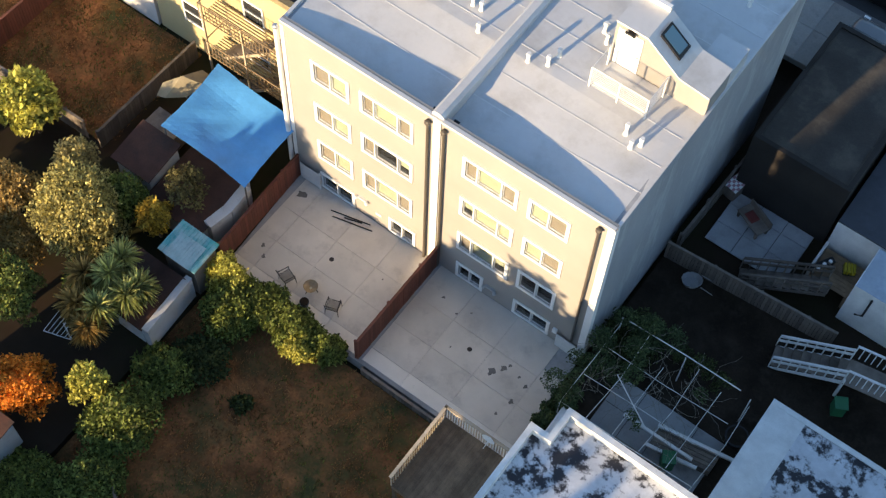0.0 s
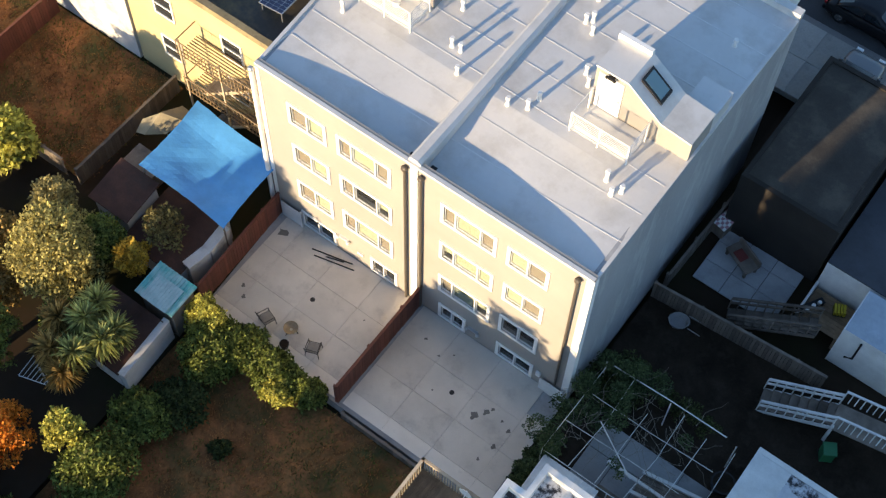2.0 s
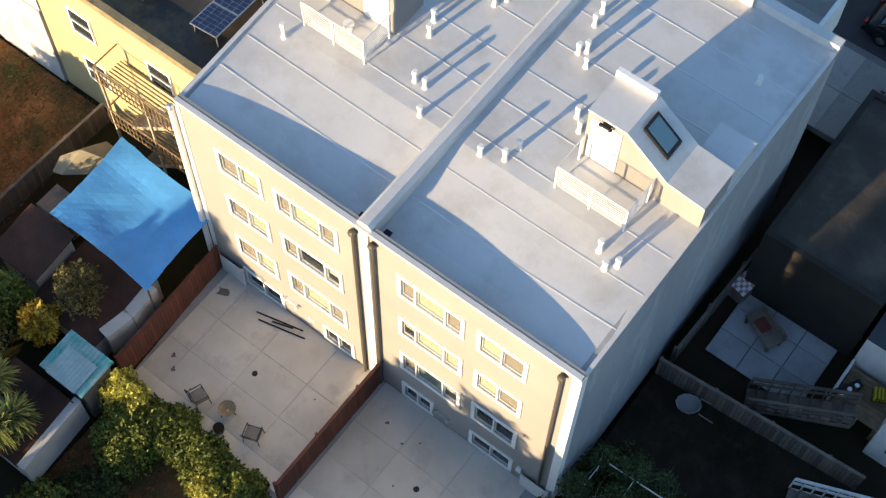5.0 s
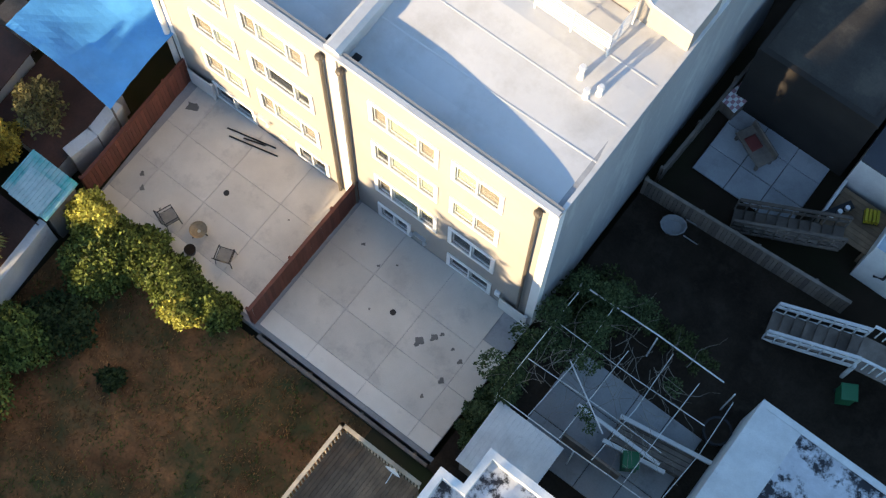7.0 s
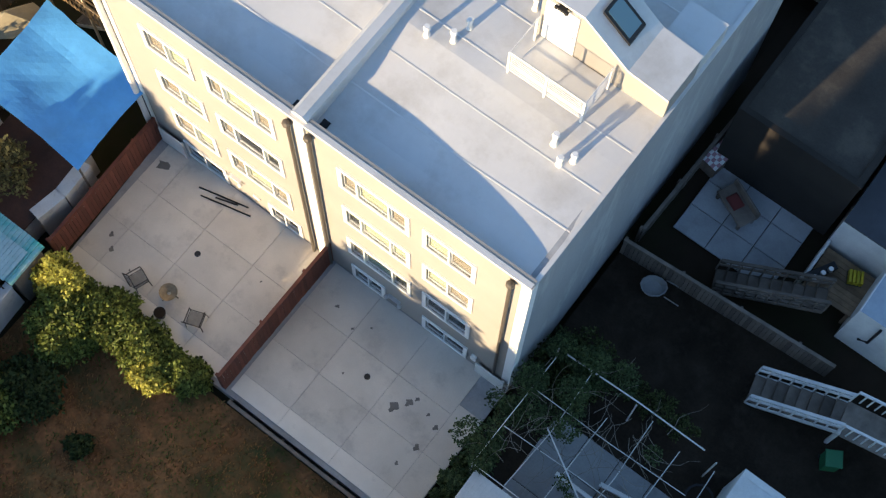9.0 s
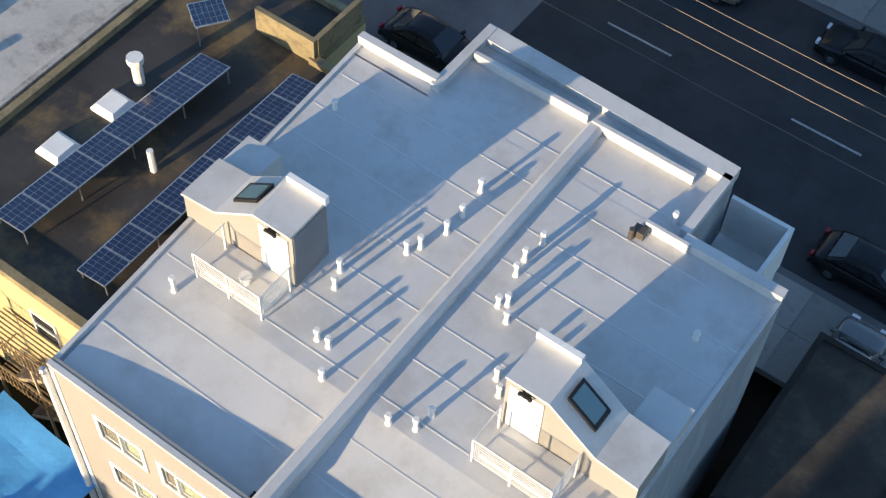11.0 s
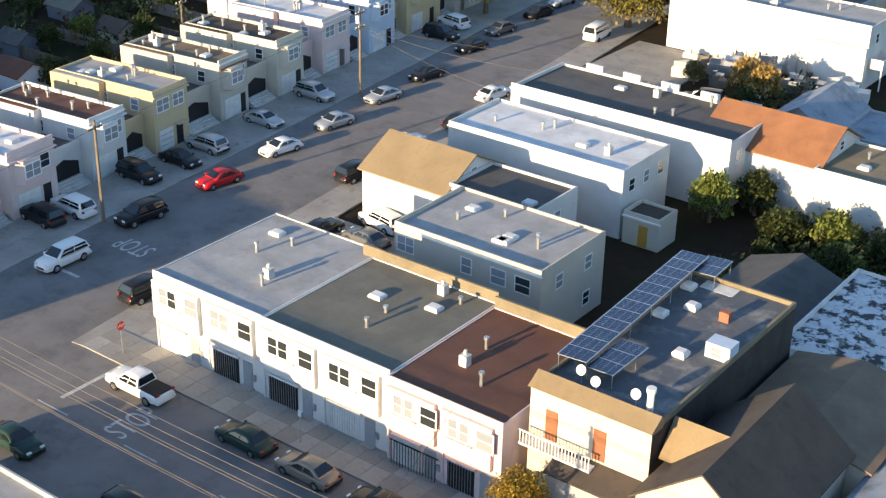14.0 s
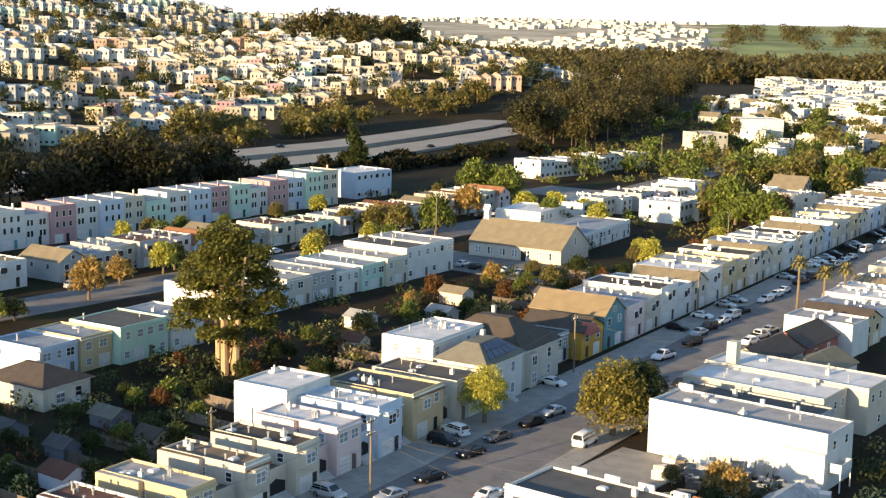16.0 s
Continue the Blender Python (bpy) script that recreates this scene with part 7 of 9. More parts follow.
def solar_row(x, y, z, rz, n, w, d, tilt, label, legs=0.5, group="solar panels"):
    ob = thing("solar_array", x, y, z, rz, label, "solar panels", group)
    for i in range(n):
        y0 = i * w
        h0, h1 = legs, legs + d * math.tan(radians(tilt))
        q = [(0, y0 + 0.015, h0), (d, y0 + 0.015, h1), (d, y0 + w - 0.015, h1), (0, y0 + w - 0.015, h0)]
        b = [(a, c, e - 0.05) for a, c, e in q]
        p = part("panel", MB().add(b + q, [(0, 3, 2, 1), (4, 5, 6, 7), (0, 1, 5, 4), (1, 2, 6, 5), (2, 3, 7, 6), (3, 0, 4, 7)]), ALU, ob)
        g = MB()
        nx, ny = 4, 6
        for a in range(nx):
            for c in range(ny):
                u0, u1 = 0.03 + 0.94 * a / nx + 0.006, 0.03 + 0.94 * (a + 1) / nx - 0.006
                v0, v1 = 0.03 + 0.94 * c / ny + 0.006, 0.03 + 0.94 * (c + 1) / ny - 0.006
                k = [(d * u, y0 + w * v, h0 + (h1 - h0) * u + 0.004) for u, v in ((u0, v0), (u1, v0), (u1, v1), (u0, v1))]
                g.add(k, [(0, 1, 2, 3)])
        part("cell_grid", g, SOLAR, p, kind="stuff")
    for i in range(n // 2 + 1):
        yy = min(n * w - 0.1, i * 2 * w + 0.1)
        part("leg", MB().cyl(0.1, yy, 0, legs, 0.03, 6), ALU, ob)
        part("leg", MB().cyl(d - 0.1, yy, 0, legs + d * math.tan(radians(tilt)) - 0.05, 0.03, 6), ALU, ob)
    return ob


def near_row():
    """The row that the apartment building stands in."""
    YW = wall_paint("mustard_house_paint", (0.47, 0.39, 0.21))
    ROOFDK = mat("wet_dark_roof", (0.05, 0.045, 0.04), 0.55, var=0.35, scale=0.5, fine=8, bump=0.2, stain=((0.17, 0.12, 0.055), 0.50, 0.68, 0.35))
    ob = flat_building("mustard_house", [(-10.2, 2.4), (-0.85, 2.4), (-1.3, 15.6), (-3.2, 15.6), (-3.2, 18.2), (-10.2, 18.2)], GZ, 7.0, YW, ROOFDK, "mustard yellow house with a dark flat roof and solar panels", 0.35, 0.3, mat("stained_parapet", (0.27, 0.22, 0.125), 0.85, var=0.25, scale=0.8, fine=8, stain=((0.10, 0.085, 0.06), 0.5, 0.7, 1.2)))
    # local origin is at (-10.2, 2.4)
    for x in (2.4, 6.3):
        for z in (2.0, 5.0):
            window_at(ob, x, z, 1.0, 1.3)
    # fire stairs on its rear wall
    fs = thing("fire_stair", -5.9, 1.1, GZ, 0, "rusty metal fire stair with landings on a yellow wall", "fire stair")
    for z in (2.6, 5.2):
        for k in range(9):
            part("landing_slat", MB().box(0, 0.02 + k * 0.14, z, 4.6, 0.07 + k * 0.14, z + 0.04), RUSTY_METAL, fs)
        for yy in (0.0,):
            part("rail", MB().box(0, yy, z + 0.95, 4.6, yy + 0.04, z + 1.0), RUSTY_METAL, fs)
        for i in range(24):
            part("baluster", MB().box(i * 0.2, 0, z, i * 0.2 + 0.025, 0.03, z + 0.95), RUSTY_METAL, fs)
        for sx in (0, 4.55):
            part("rail", MB().box(sx, 0, z + 0.95, sx + 0.04, 1.25, z + 1.0), RUSTY_METAL, fs)
    for z0 in (0.0, 2.6):
        for i in range(10):
            part("tread", MB().box(0.8 + i * 0.28, 0.3, z0 + 0.26 * (i + 1), 1.06 + i * 0.28, 1.0, z0 + 0.26 * (i + 1) + 0.04), OLDWOOD, fs)
        for yy in (0.28, 1.0):
            part("stringer", MB().slab_y([(0.7, z0), (3.6, z0 + 2.7), (3.6, z0 + 2.5), (0.9, z0)], yy, yy + 0.04), PALEWOOD, fs)
    for x, y in ((0.05, 0.05), (4.5, 0.05), (2.3, 0.05)):
        part("post", MB().box(x, y, 0, x + 0.08, y + 0.08, 6.2), PALEWOOD, fs)
    # two long rows of panels and a small one
    solar_row(-7.0, 3.7, 6.72, -3, 8, 1.17, 1.5, 12, "long tilted row of dark blue solar panels on a roof")
    solar_row(-3.35, 3.75, 6.72, 0, 9, 1.17, 1.25, 8, "long tilted row of dark blue solar panels on a roof")
    solar_row(-8.3, 14.3, 6.72, -35, 1, 1.3, 1.5, 10, "single tilted solar panel on a stand", 0.8)
    for x, y in ((2.6, 4.7), (2.7, 7.2)):
        sk = part("roof_skylight", MB().bbox(x - 0.55, y - 0.55, 6.9 + 0.5, x + 0.55, y + 0.55, 7.75, 0.16), WHITE, ob)
    part("roof_flue", MB().cyl(2.6, 8.6, 7.4, 8.5, 0.2, 10).cyl(2.6, 8.6, 8.5, 8.75, 0.3, 10), PIPE_WHITE, ob)
    part("roof_flue", MB().cyl(5.7, 6.0, 7.4, 8.5, 0.12, 8), PIPE_WHITE, ob)
    part("raised_wall", MB().box(4.2, 13.0, 7.4, 6.9, 13.2, 8.6).box(6.75, 13.2, 7.4, 6.95, 15.7, 8.6), bpy.data.materials["stained_parapet"], ob)
    ob = flat_building("pale_roof_house", [(-15.5, 2.4), (-10.35, 2.4), (-10.35, 16.0), (-15.5, 16.0)], GZ, 7.0, WHITE_OLD, roof_paint("pale_worn_roof", (0.47, 0.45, 0.42), (0.16, 0.15, 0.14), 0.8), "white house with a pale worn flat roof", 0.25, 0.22, mat("worn_parapet", (0.40, 0.385, 0.36), 0.85, var=0.2, scale=0.8, fine=8, stain=((0.12, 0.11, 0.10), 0.5, 0.7, 1.4)))
    part("roof_flue", MB().cyl(1.0, 6.4, 7.4, 9.0, 0.16, 8).cyl(1.0, 6.4, 9.0, 9.3, 0.24, 8), PIPE_WHITE, ob)
    part("chimney_cap", MB().box(0.6, 5.9, 7.4, 1.4, 6.9, 7.9), CANVAS, ob)
    part("roof_vent", MB().cyl(2.6, 5.0, 7.4, 8.0, 0.2, 8), PIPE_WHITE, ob)
    ob = flat_building("brown_roof_house", [(-24.5, 2.0), (-15.7, 2.0), (-15.7, 16.2), (-24.5, 16.2)], GZ, 6.6, WHITE_OLD, roof_paint("rust_brown_roof", (0.07, 0.048, 0.033), (0.045, 0.032, 0.024), 0.5), "house with a brown flat roof and low parapet", 0.3)
    part("roof_hatch", MB().bbox(4.2, 7.5, 7.0, 5.5, 8.8, 7.3), WHITE, ob)
    part("light_well", MB().box(7.0, 12.2, 7.0, 8.6, 14.0, 7.25), WHITE, ob)
    flat_house(-24.7, 18.3, 180, 8.0, 14.0, 6.2, "grey", "grey", "grey house with a worn grey roof", 31, bits=3)
    flat_house(-32.9, 18.3, 180, 8.0, 14.0, 7.0, "beige", "dark", "beige house with a dark flat roof", 32, bits=3)
    # unseen corner house, added to throw shade over the side street
    flat_house(-61.0, 18.5, 180, 13.0, 14.0, 8.2, "beige", "grey", "unseen beige corner house added to shade the side street", 33, bits=2)
    # white wall of the next yard
    solid("yard_wall", MB().box(-20, 2.3, GZ, -10.3, 2.5, GZ + 4.5), PLASTER, "tall white rendered wall behind a lawn", "wall", "structure")
    # unseen houses and trees, added behind the yards to shade them
    FAR[0] = True
    for i, (x, hh) in enumerate(((-5.5, 3.6), (2.0, 7.1), (9.5, 7.6), (17, 8.2), (24.5, 8.4), (32, 8.6), (-31, 4.0))):
        flat_house(x, -41, 0, 7.4, 9, hh, "beige", "grey", "unseen beige house added to shade the back yards", 60 + i, bits=2, back=2)
    FAR[0] = False
    for x, y, r0, h in ((7.4, -28, 2.2, 9.0), (9.6, -29.2, 1.5, 8.2), (11.0, -31.0, 1.1, 12.6), (10.25, -31.4, 0.8, 11.6), (11.4, -29, 2.0, 12.4), (12.4, -29.3, 1.9, 12.6), (13.6, -29.5, 2.4, 12.4), (15.2, -30.5, 2.6, 12.4), (-5.2, -27.5, 1.6, 8.3), (4.2, -28.5, 1.9, 7.5), (14.5, -29, 2.4, 8.6)):
        tree(x, y, GZ, r0, h - GZ, 3.0, LEAF_OLIVE, "unseen tree added behind the yards to cast shade", 2400, 0.42, 16)


def far_side():
    """The houses across the main street."""
    ob = flat_house(-43.0, 40.2, 0, 11.0, 13.2, 6.5, "white", "grey", "white corner building with a pale grey roof", 1, front="row", bits=5)
    part("roof_patch", MB().box(6.0, 8.5, 6.15, 10.6, 12.8, 6.2), ROOFS["green"], ob)
    ob = flat_house(-31.9, 40.0, 0, 11.5, 12.2, 6.5, "white", "green", "white row building with a grey green roof", 2, front="row", bits=6, step=0.1)
    part("rear_parapet", MB().box(-1.0, 12.21, 5.6, 11.5, 12.4, 7.2), ROOFS["tan"], ob, "tan rendered rear parapet")
    ob = flat_house(-20.3, 39.6, 0, 9.1, 12.0, 6.5, "pink", "brown", "pinkish white row building with a red brown roof", 3, front="row", bits=3)
    part("rear_parapet", MB().box(0.0, 12.01, 5.6, 9.1, 12.2, 7.2), ROOFS["tan"], ob, "tan rendered rear parapet")
    for i in range(16):
        part("gate_bar", MB().box(0.6 + i * 0.24, -0.35, 0.1, 0.64 + i * 0.24, -0.31, 2.0), BLACK, ob)
    part("gate_rail", MB().box(0.5, -0.36, 1.95, 4.5, -0.3, 2.02), BLACK, ob)
    # tall narrow house with a balcony and an arched porch
    ob = thing("balcony_house", -10.6, 41.6, 0, 0, "tall cream house with a balcony, a tan cornice and solar panels", "house")
    w, d, h = 8.4, 19.8, 9.0
    part("wall", MB().box(0, 0, -0.5, w, d, h - 0.6), WALLS["cream"], ob)
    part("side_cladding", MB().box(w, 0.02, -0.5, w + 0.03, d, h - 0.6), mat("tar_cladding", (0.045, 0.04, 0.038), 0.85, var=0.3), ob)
    # pale blotches put both wear and the roof's sunlit area into colour
    part("roof", MB().box(0.15, 0.15, h - 0.6, w - 0.15, d - 0.15, h - 0.52), roof_paint("dark_roof_worn_and_sunlit", (0.10, 0.11, 0.125), (0.30, 0.28, 0.26), 0.45), ob)
    cap = MB().slab_x([(-0.25, h - 0.45), (0.9, h + 0.25), (1.15, h - 0.1), (1.15, h - 0.6), (0.0, h - 0.6)], -0.1, w + 0.1)
    part("tan_cornice", cap, ROOFS["ochre"], ob, "sloping tan shingled cornice")
    part("parapet", MB().box(0, 1.2, h - 0.6, 0.2, d, h - 0.3).box(w - 0.2, 1.2, h - 0.6, w, d, h - 0.2).box(0.2, d - 0.2, h - 0.6, w - 0.2, d, h - 0.2), ROOFS["tan"], ob)
    for x in (1.2, 4.6):
        part("shutter", MB().box(x, -0.06, 5.2, x + 0.85, 0, 7.3), mat("brown_shutter", (0.25, 0.10, 0.05), 0.7), ob)
    bl = part("balcony", MB().box(-0.1, -1.0, 4.75, 5.0, 0, 4.9), WHITE_OLD, ob, "white balcony with turned balusters")
    part("rail", MB().box(-0.1, -1.0, 5.75, 5.0, -0.92, 5.85), WHITE_OLD, bl)
    for i in range(22):
        part("baluster", MB().box(-0.05 + i * 0.235, -0.98, 4.9, 0.02 + i * 0.235, -0.93, 5.75), WHITE_OLD, bl)
    porch = part("porch", MB().box(2.6, -1.85, -0.3, 8.4, 0, 4.2), WALLS["grey"], ob, "grey arched porch with a dark roof")
    part("porch_roof", MB().slab_x([(-2.0, 4.2), (0.0, 4.9), (0.0, 5.0), (-2.0, 4.32)], 2.4, 8.6), ROOFS["shingle"], porch)
    for cx, r0, z0 in ((4.6, 0.85, 2.3), (7.0, 0.55, 2.5)):
        arc = [(cx - r0, z0)] + [(cx - r0 * math.cos(t * math.pi / 10), z0 + r0 * math.sin(t * math.pi / 10)) for t in range(1, 10)] + [(cx + r0, z0)]
        part("arched_window", MB().slab_y(arc[::-1], -1.9, -1.85), WHITE_OLD, porch)
    part("garage_gate", MB().box(3.4, -1.9, 0.05, 5.9, -1.85, 2.1), OLDWOOD, porch)
    part("door_grille", MB().box(6.8, -1.9, 0.05, 7.8, -1.85, 2.0), BLACK, porch)
    for i, (x, y) in enumerate(((1.75, 12.9), (1.4, 17.6), (3.0, 15.1), (5.4, 9.0))):
        part("roof_vent", MB().bbox(x - 0.45, y - 0.45, h - 0.52, x + 0.45, y + 0.45, h - 0.1, 0.15), WHITE_OLD, ob)
    part("roof_flue", MB().cyl(7.3, 1.6, h - 0.5, h + 1.1, 0.22, 10).cyl(7.3, 1.6, h + 1.1, h + 1.4, 0.3, 10), PIPE_WHITE, ob)
    part("dormer", MB().box(6.6, 9.9, h - 0.6, 8.3, 11.2, h + 0.55), WALLS["blue"], ob)
    dw = ob.children[-1]
    window_at(dw, 7.4, h - 0.35, 0.7, 0.7, 9.9)
    part("chimney", MB().box(5.2, 14.6, h - 0.6, 5.9, 15.2, h + 0.2), mat("chimney_brick", (0.30, 0.13, 0.08), 0.9, var=0.2, scale=3), ob)
    part("pale_patch", MB().box(1.9, 18.2, h - 0.515, 4.4, 19.5, h - 0.5), WHITE_OLD, ob)
    for x, y in ((3.6, 1.6), (6.2, 1.9), (2.2, 2.2)):
        ds = part("satellite_dish", MB().tube([(x, y - 0.12, h + 0.45), (x, y, h + 0.4)], 0.34, 12, 0.2), WHITE, ob)
        part("mast", MB().cyl(x, y, h - 0.5, h + 0.4, 0.03, 6), ALU, ds)
    solar_row(-10.5, 44.2, 8.4, 3, 12, 1.5, 2.1, 2, "long row of solar panels on a frame above a roof", 1.2)
    solar_row(-8.5, 44.3, 8.4, 0, 3, 1.45, 2.0, 2, "short row of solar panels on a frame above a roof", 1.0)
    solar_row(-9.6, 60.0, 8.4, 3, 2, 1.5, 1.9, 2, "short row of solar panels on a frame above a roof", 1.0)
    # the gabled house with bay windows
    ob = gable_house(-1.6, 39.1, 0, 8.0, 11.5, 6.0, 9.1, "cream", "shingle", "cream gabled house with two bay windows and a dark roof", wins=0, seed=5)
    for cx in (2.1, 5.7):
        b = part("bay_window", MB().prism([(cx - 1.2, 0), (cx - 0.75, -0.75), (cx + 0.75, -0.75), (cx + 1.2, 0)], 3.2, 5.2), WALLS["cream"], ob)
        part("bay_roof", MB().add([(cx - 1.35, 0, 5.2), (cx - 0.85, -0.9, 5.2), (cx + 0.85, -0.9, 5.2), (cx + 1.35, 0, 5.2), (cx - 0.7, 0, 5.95), (cx + 0.7, 0, 5.95)],
                                  [(0, 1, 4), (1, 2, 5, 4), (2, 3, 5), (3, 2, 1, 0), (0, 4, 5, 3)]), mat("bay_shingles", (0.13, 0.075, 0.045), 0.9, var=0.3, scale=3), b)
        window_at(b, cx, 3.65, 1.1, 1.3, -0.75)
        window_at(b, cx + 0.98, 3.65, 0.5, 1.3, -0.38, 59)
        window_at(b, cx - 0.98, 3.65, 0.5, 1.3, -0.38, -59)
    part("garage_door", MB().box(3.9, -0.06, 0.05, 6.9, 0, 2.3), WHITE, ob)
    part("shop_front", MB().box(0.4, -0.06, 0.1, 3.1, 0, 2.3), GLASS, ob)
    for x in (0.4, 1.3, 2.2, 3.05):
        part("mullion", MB().box(x - 0.04, -0.09, 0.1, x + 0.04, -0.06, 2.3), BLACK, ob)
    part("awning", MB().slab_x([(-0.9, 2.0), (0, 2.6), (0, 2.66), (-0.9, 2.06)], 6.7, 7.9), SLATE_CLADDING, ob)
    for x in (3.3, 4.2):
        window_at(ob, x + 0.2, 6.6, 0.5, 0.6)
    # cross gable takes the lighter shingle, sunlit by colour
    part("gable_dormer", MB().slab_x([(3.2, 6.5), (6.6, 6.5), (4.9, 8.6)], -0.4, 4.0), ROOFS["ochre"], ob, "cross gable with sunlight put into its tan colour")
    gable_house(-1.4, 51.0, 0, 9.0, 10.4, 5.0, 5.9, "cream", "umber", "low brown roofed rear wing of a house", wins=0, name="rear_wing")
    ob = gable_house(7.8, 40.2, 0, 9.0, 20, 4.6, 6.6, "slate", "blue", "dark blue house with a grey roof and large windows", wins=0)
    for x in (1.6, 4.2, 6.8):
        window_at(ob, x, 3.0, 1.9, 1.0)
        window_at(ob, x, 0.5, 1.9, 1.3)
    solid("side_gate", MB().box(6.5, 39.8, 0, 7.7, 39.9, 2.1), REDWOOD, "brown wooden side gate between two houses", "gate")
    gable_house(17.2, 40.0, 0, 8.0, 14, 4.8, 6.8, "cream", "tan", "cream house with a tan gabled roof", wins=2)
    flat_house(-3.4, 61.8, 0, 14, 15, 5.0, "white", "coated", "white house with a pale blue coated roof", 12, front="plain", bits=4)
    gable_house(-12.2, 65.5, 0, 8.0, 11.5, 3.0, 4.4, "grey", "dark", "low grey roofed back house", wins=0, name="back_house")


def east_block():
    """Houses on the near side of the cross street, further up."""
    flat_house(-34.6, 58.1, 0, 14.0, 9.2, 6.5, "beige", "grey", "beige two storey house with a worn grey roof", 14, front="plain", bits=8, sides=(2, 2))
    gable_house(-37.0, 67.9, 90, 8.6, 9.2, 4.8, 7.0, "white", "ochre", "white house with a tan shingle gable roof", wins=0, name="house")
    flat_house(-37.0, 68.6, 0, 9.0, 6.5, 5.6, "white", "dark", "white back house with a dark flat roof", 15, front="plain", bits=1, sides=(0, 1))
    flat_house(-44.6, 78.6, 0, 19.0, 8.3, 6.5, "white", "white", "white long house with a pale blue grey roof", 16, front="none", bits=5, sides=(2, 3))
    ob = flat_house(-45.2, 89.8, 0, 24.2, 9.6, 6.8, "white", "dark", "long white building with a dark grey roof", 17, front="none", bits=5, sides=(2, 3), step=0.3)
    for i in range(5):
        part("parapet_block", MB().box(3 + i * 4.4, 9.3, 6.5, 5 + i * 4.4, 9.6, 7.4), WALLS["white"], ob)
    gable_house(-13.8, 93.4, 90, 9.5, 12.0, 5.2, 7.6, "white", "orange", "white house with an orange tiled gable roof", wins=0)
    flat_house(-14.0, 92.6, 0, 10.0, 9.0, 5.4, "white", "tan", "white house with a tan flat roof", 18, front="none", bits=3)
    gable_house(-24.0, 103.6, 0, 7.0, 10.0, 4.2, 6.4, "grey", "blue", "grey house with a blue grey gable roof", wins=0)
    flat_house(-17.0, 104.5, 0, 9.0, 9.0, 4.4, "grey", "blue", "grey house with a pale blue roof", 19, front="none", bits=1)
    ob = flat_house(-25.2, 78.4, 0, 3.6, 3.2, 3.0, "cream", "shingle", "small cream garden shed with a dark roof", 20, front="none", bits=0, name="shed")
    part("door", MB().box(1.6, -0.04, 0, 2.5, 0, 2.0), WALLS["ochre"], ob)
    ob = flat_house(-49.5, 130.6, 0, 25.5, 8.8, 7.4, "white", "grey", "long white building with a tall blank sunlit side wall", 21, front="none", bits=8, sides=(1, 2), step=0.2)
    part("lower_wing", MB().box(19.5, -0.8, -0.3, 25.6, 0, 5.0), WALLS["white"], ob)
    bal = part("balcony", MB().box(25.62, 0.6, 2.5, 27.3, 4.2, 2.7), WALLS["white"], ob)
    part("balcony_front", MB().box(27.2, 0.6, 2.7, 27.3, 4.2, 3.7), WALLS["white"], bal)
    for y0 in (0.6, 4.1):
        part("balcony_side", MB().box(25.62, y0, 2.7, 27.2, y0 + 0.1, 3.7), WALLS["white"], bal)
        part("balcony_post", MB().box(27.1, y0, 0, 27.25, y0 + 0.12, 2.5), WALLS["white"], bal)
    for x0, x1, z1 in ((0.0, 2.2, 8.1), (12.4, 13.0, 8.0), (17.6, 18.0, 8.0)):
        part("parapet_block", MB().box(x0, 8.4, 7.0, x1, 8.8, z1), WALLS["white"], ob)
    flat_house(-52.0, 141.0, 0, 22.0, 7.0, 6.2, "grey", "dark", "grey house with a dark flat roof", 22, front="none", bits=4)
    flat_house(-54.0, 149.0, 0, 22.0, 8.6, 6.8, "beige", "white", "beige house with a white flat roof", 23, front="none", bits=5, sides=(1, 3))
    ob = flat_house(-55.0, 158.2, 0, 26.0, 9.6, 7.0, "beige", "white", "long beige building with a white flat roof", 24, front="none", bits=5, sides=(1, 3))
    part("chimney", MB().box(3, 1, 6.5, 4.6, 2.6, 10.2), WALLS["cream"], ob)
    gable_house(-58.0, 170.5, 0, 8.0, 14.0, 4.6, 6.8, "cream", "shingle", "cream house with a dark gabled roof", wins=2)
    gable_house(-48.5, 172.0, 0, 8.0, 12.0, 4.2, 6.2, "white", "tan", "white house with a tan gabled roof", wins=2)
    gable_house(-58.5, 187.0, 0, 8.0, 14.0, 4.4, 6.6, "red", "shingle", "dark red house with a dark gabled roof", wins=2)
    r = random.Random(5)
    FAR[0] = True
    y = 203.0
    i = 0
    while y < 430:
        w = r.uniform(7.4, 9.0)
        x = xc(y) + 11
        wall = r.choice(["cream", "white", "beige", "pink", "grey", "white", "yellow"])
        if i % 4 == 1:
            gable_house(x + 13, y, 90, w - 0.3, 13, 4.6, 6.6, wall, r.choice(["shingle", "tan"]), f"{wall} painted row house with a gabled roof", wins=2, seed=i)
        else:
            flat_house(x, y + w - 0.3, -90, w - 0.3, 13, r.uniform(5.6, 7.0), wall, r.choice(["grey", "white", "dark", "blue"]), f"{wall} painted row house with a flat roof", 100 + i, bits=3, sides=(1, 1))
        y += w
        i += 1
    FAR[0] = False
    # junk and vehicles in the open lot
    solid("lot_paving", MB().box(-53.0, 108, -0.2, -41, 130, 0.05), PAVING, "worn concrete drive beside an open lot", "pavement", "structure")
    flat_house(-25.0, 190.0, 0, 20, 16, 6.0, "beige", "tan", "beige house with a tan flat roof behind the street", 670, front="plain", bits=5)
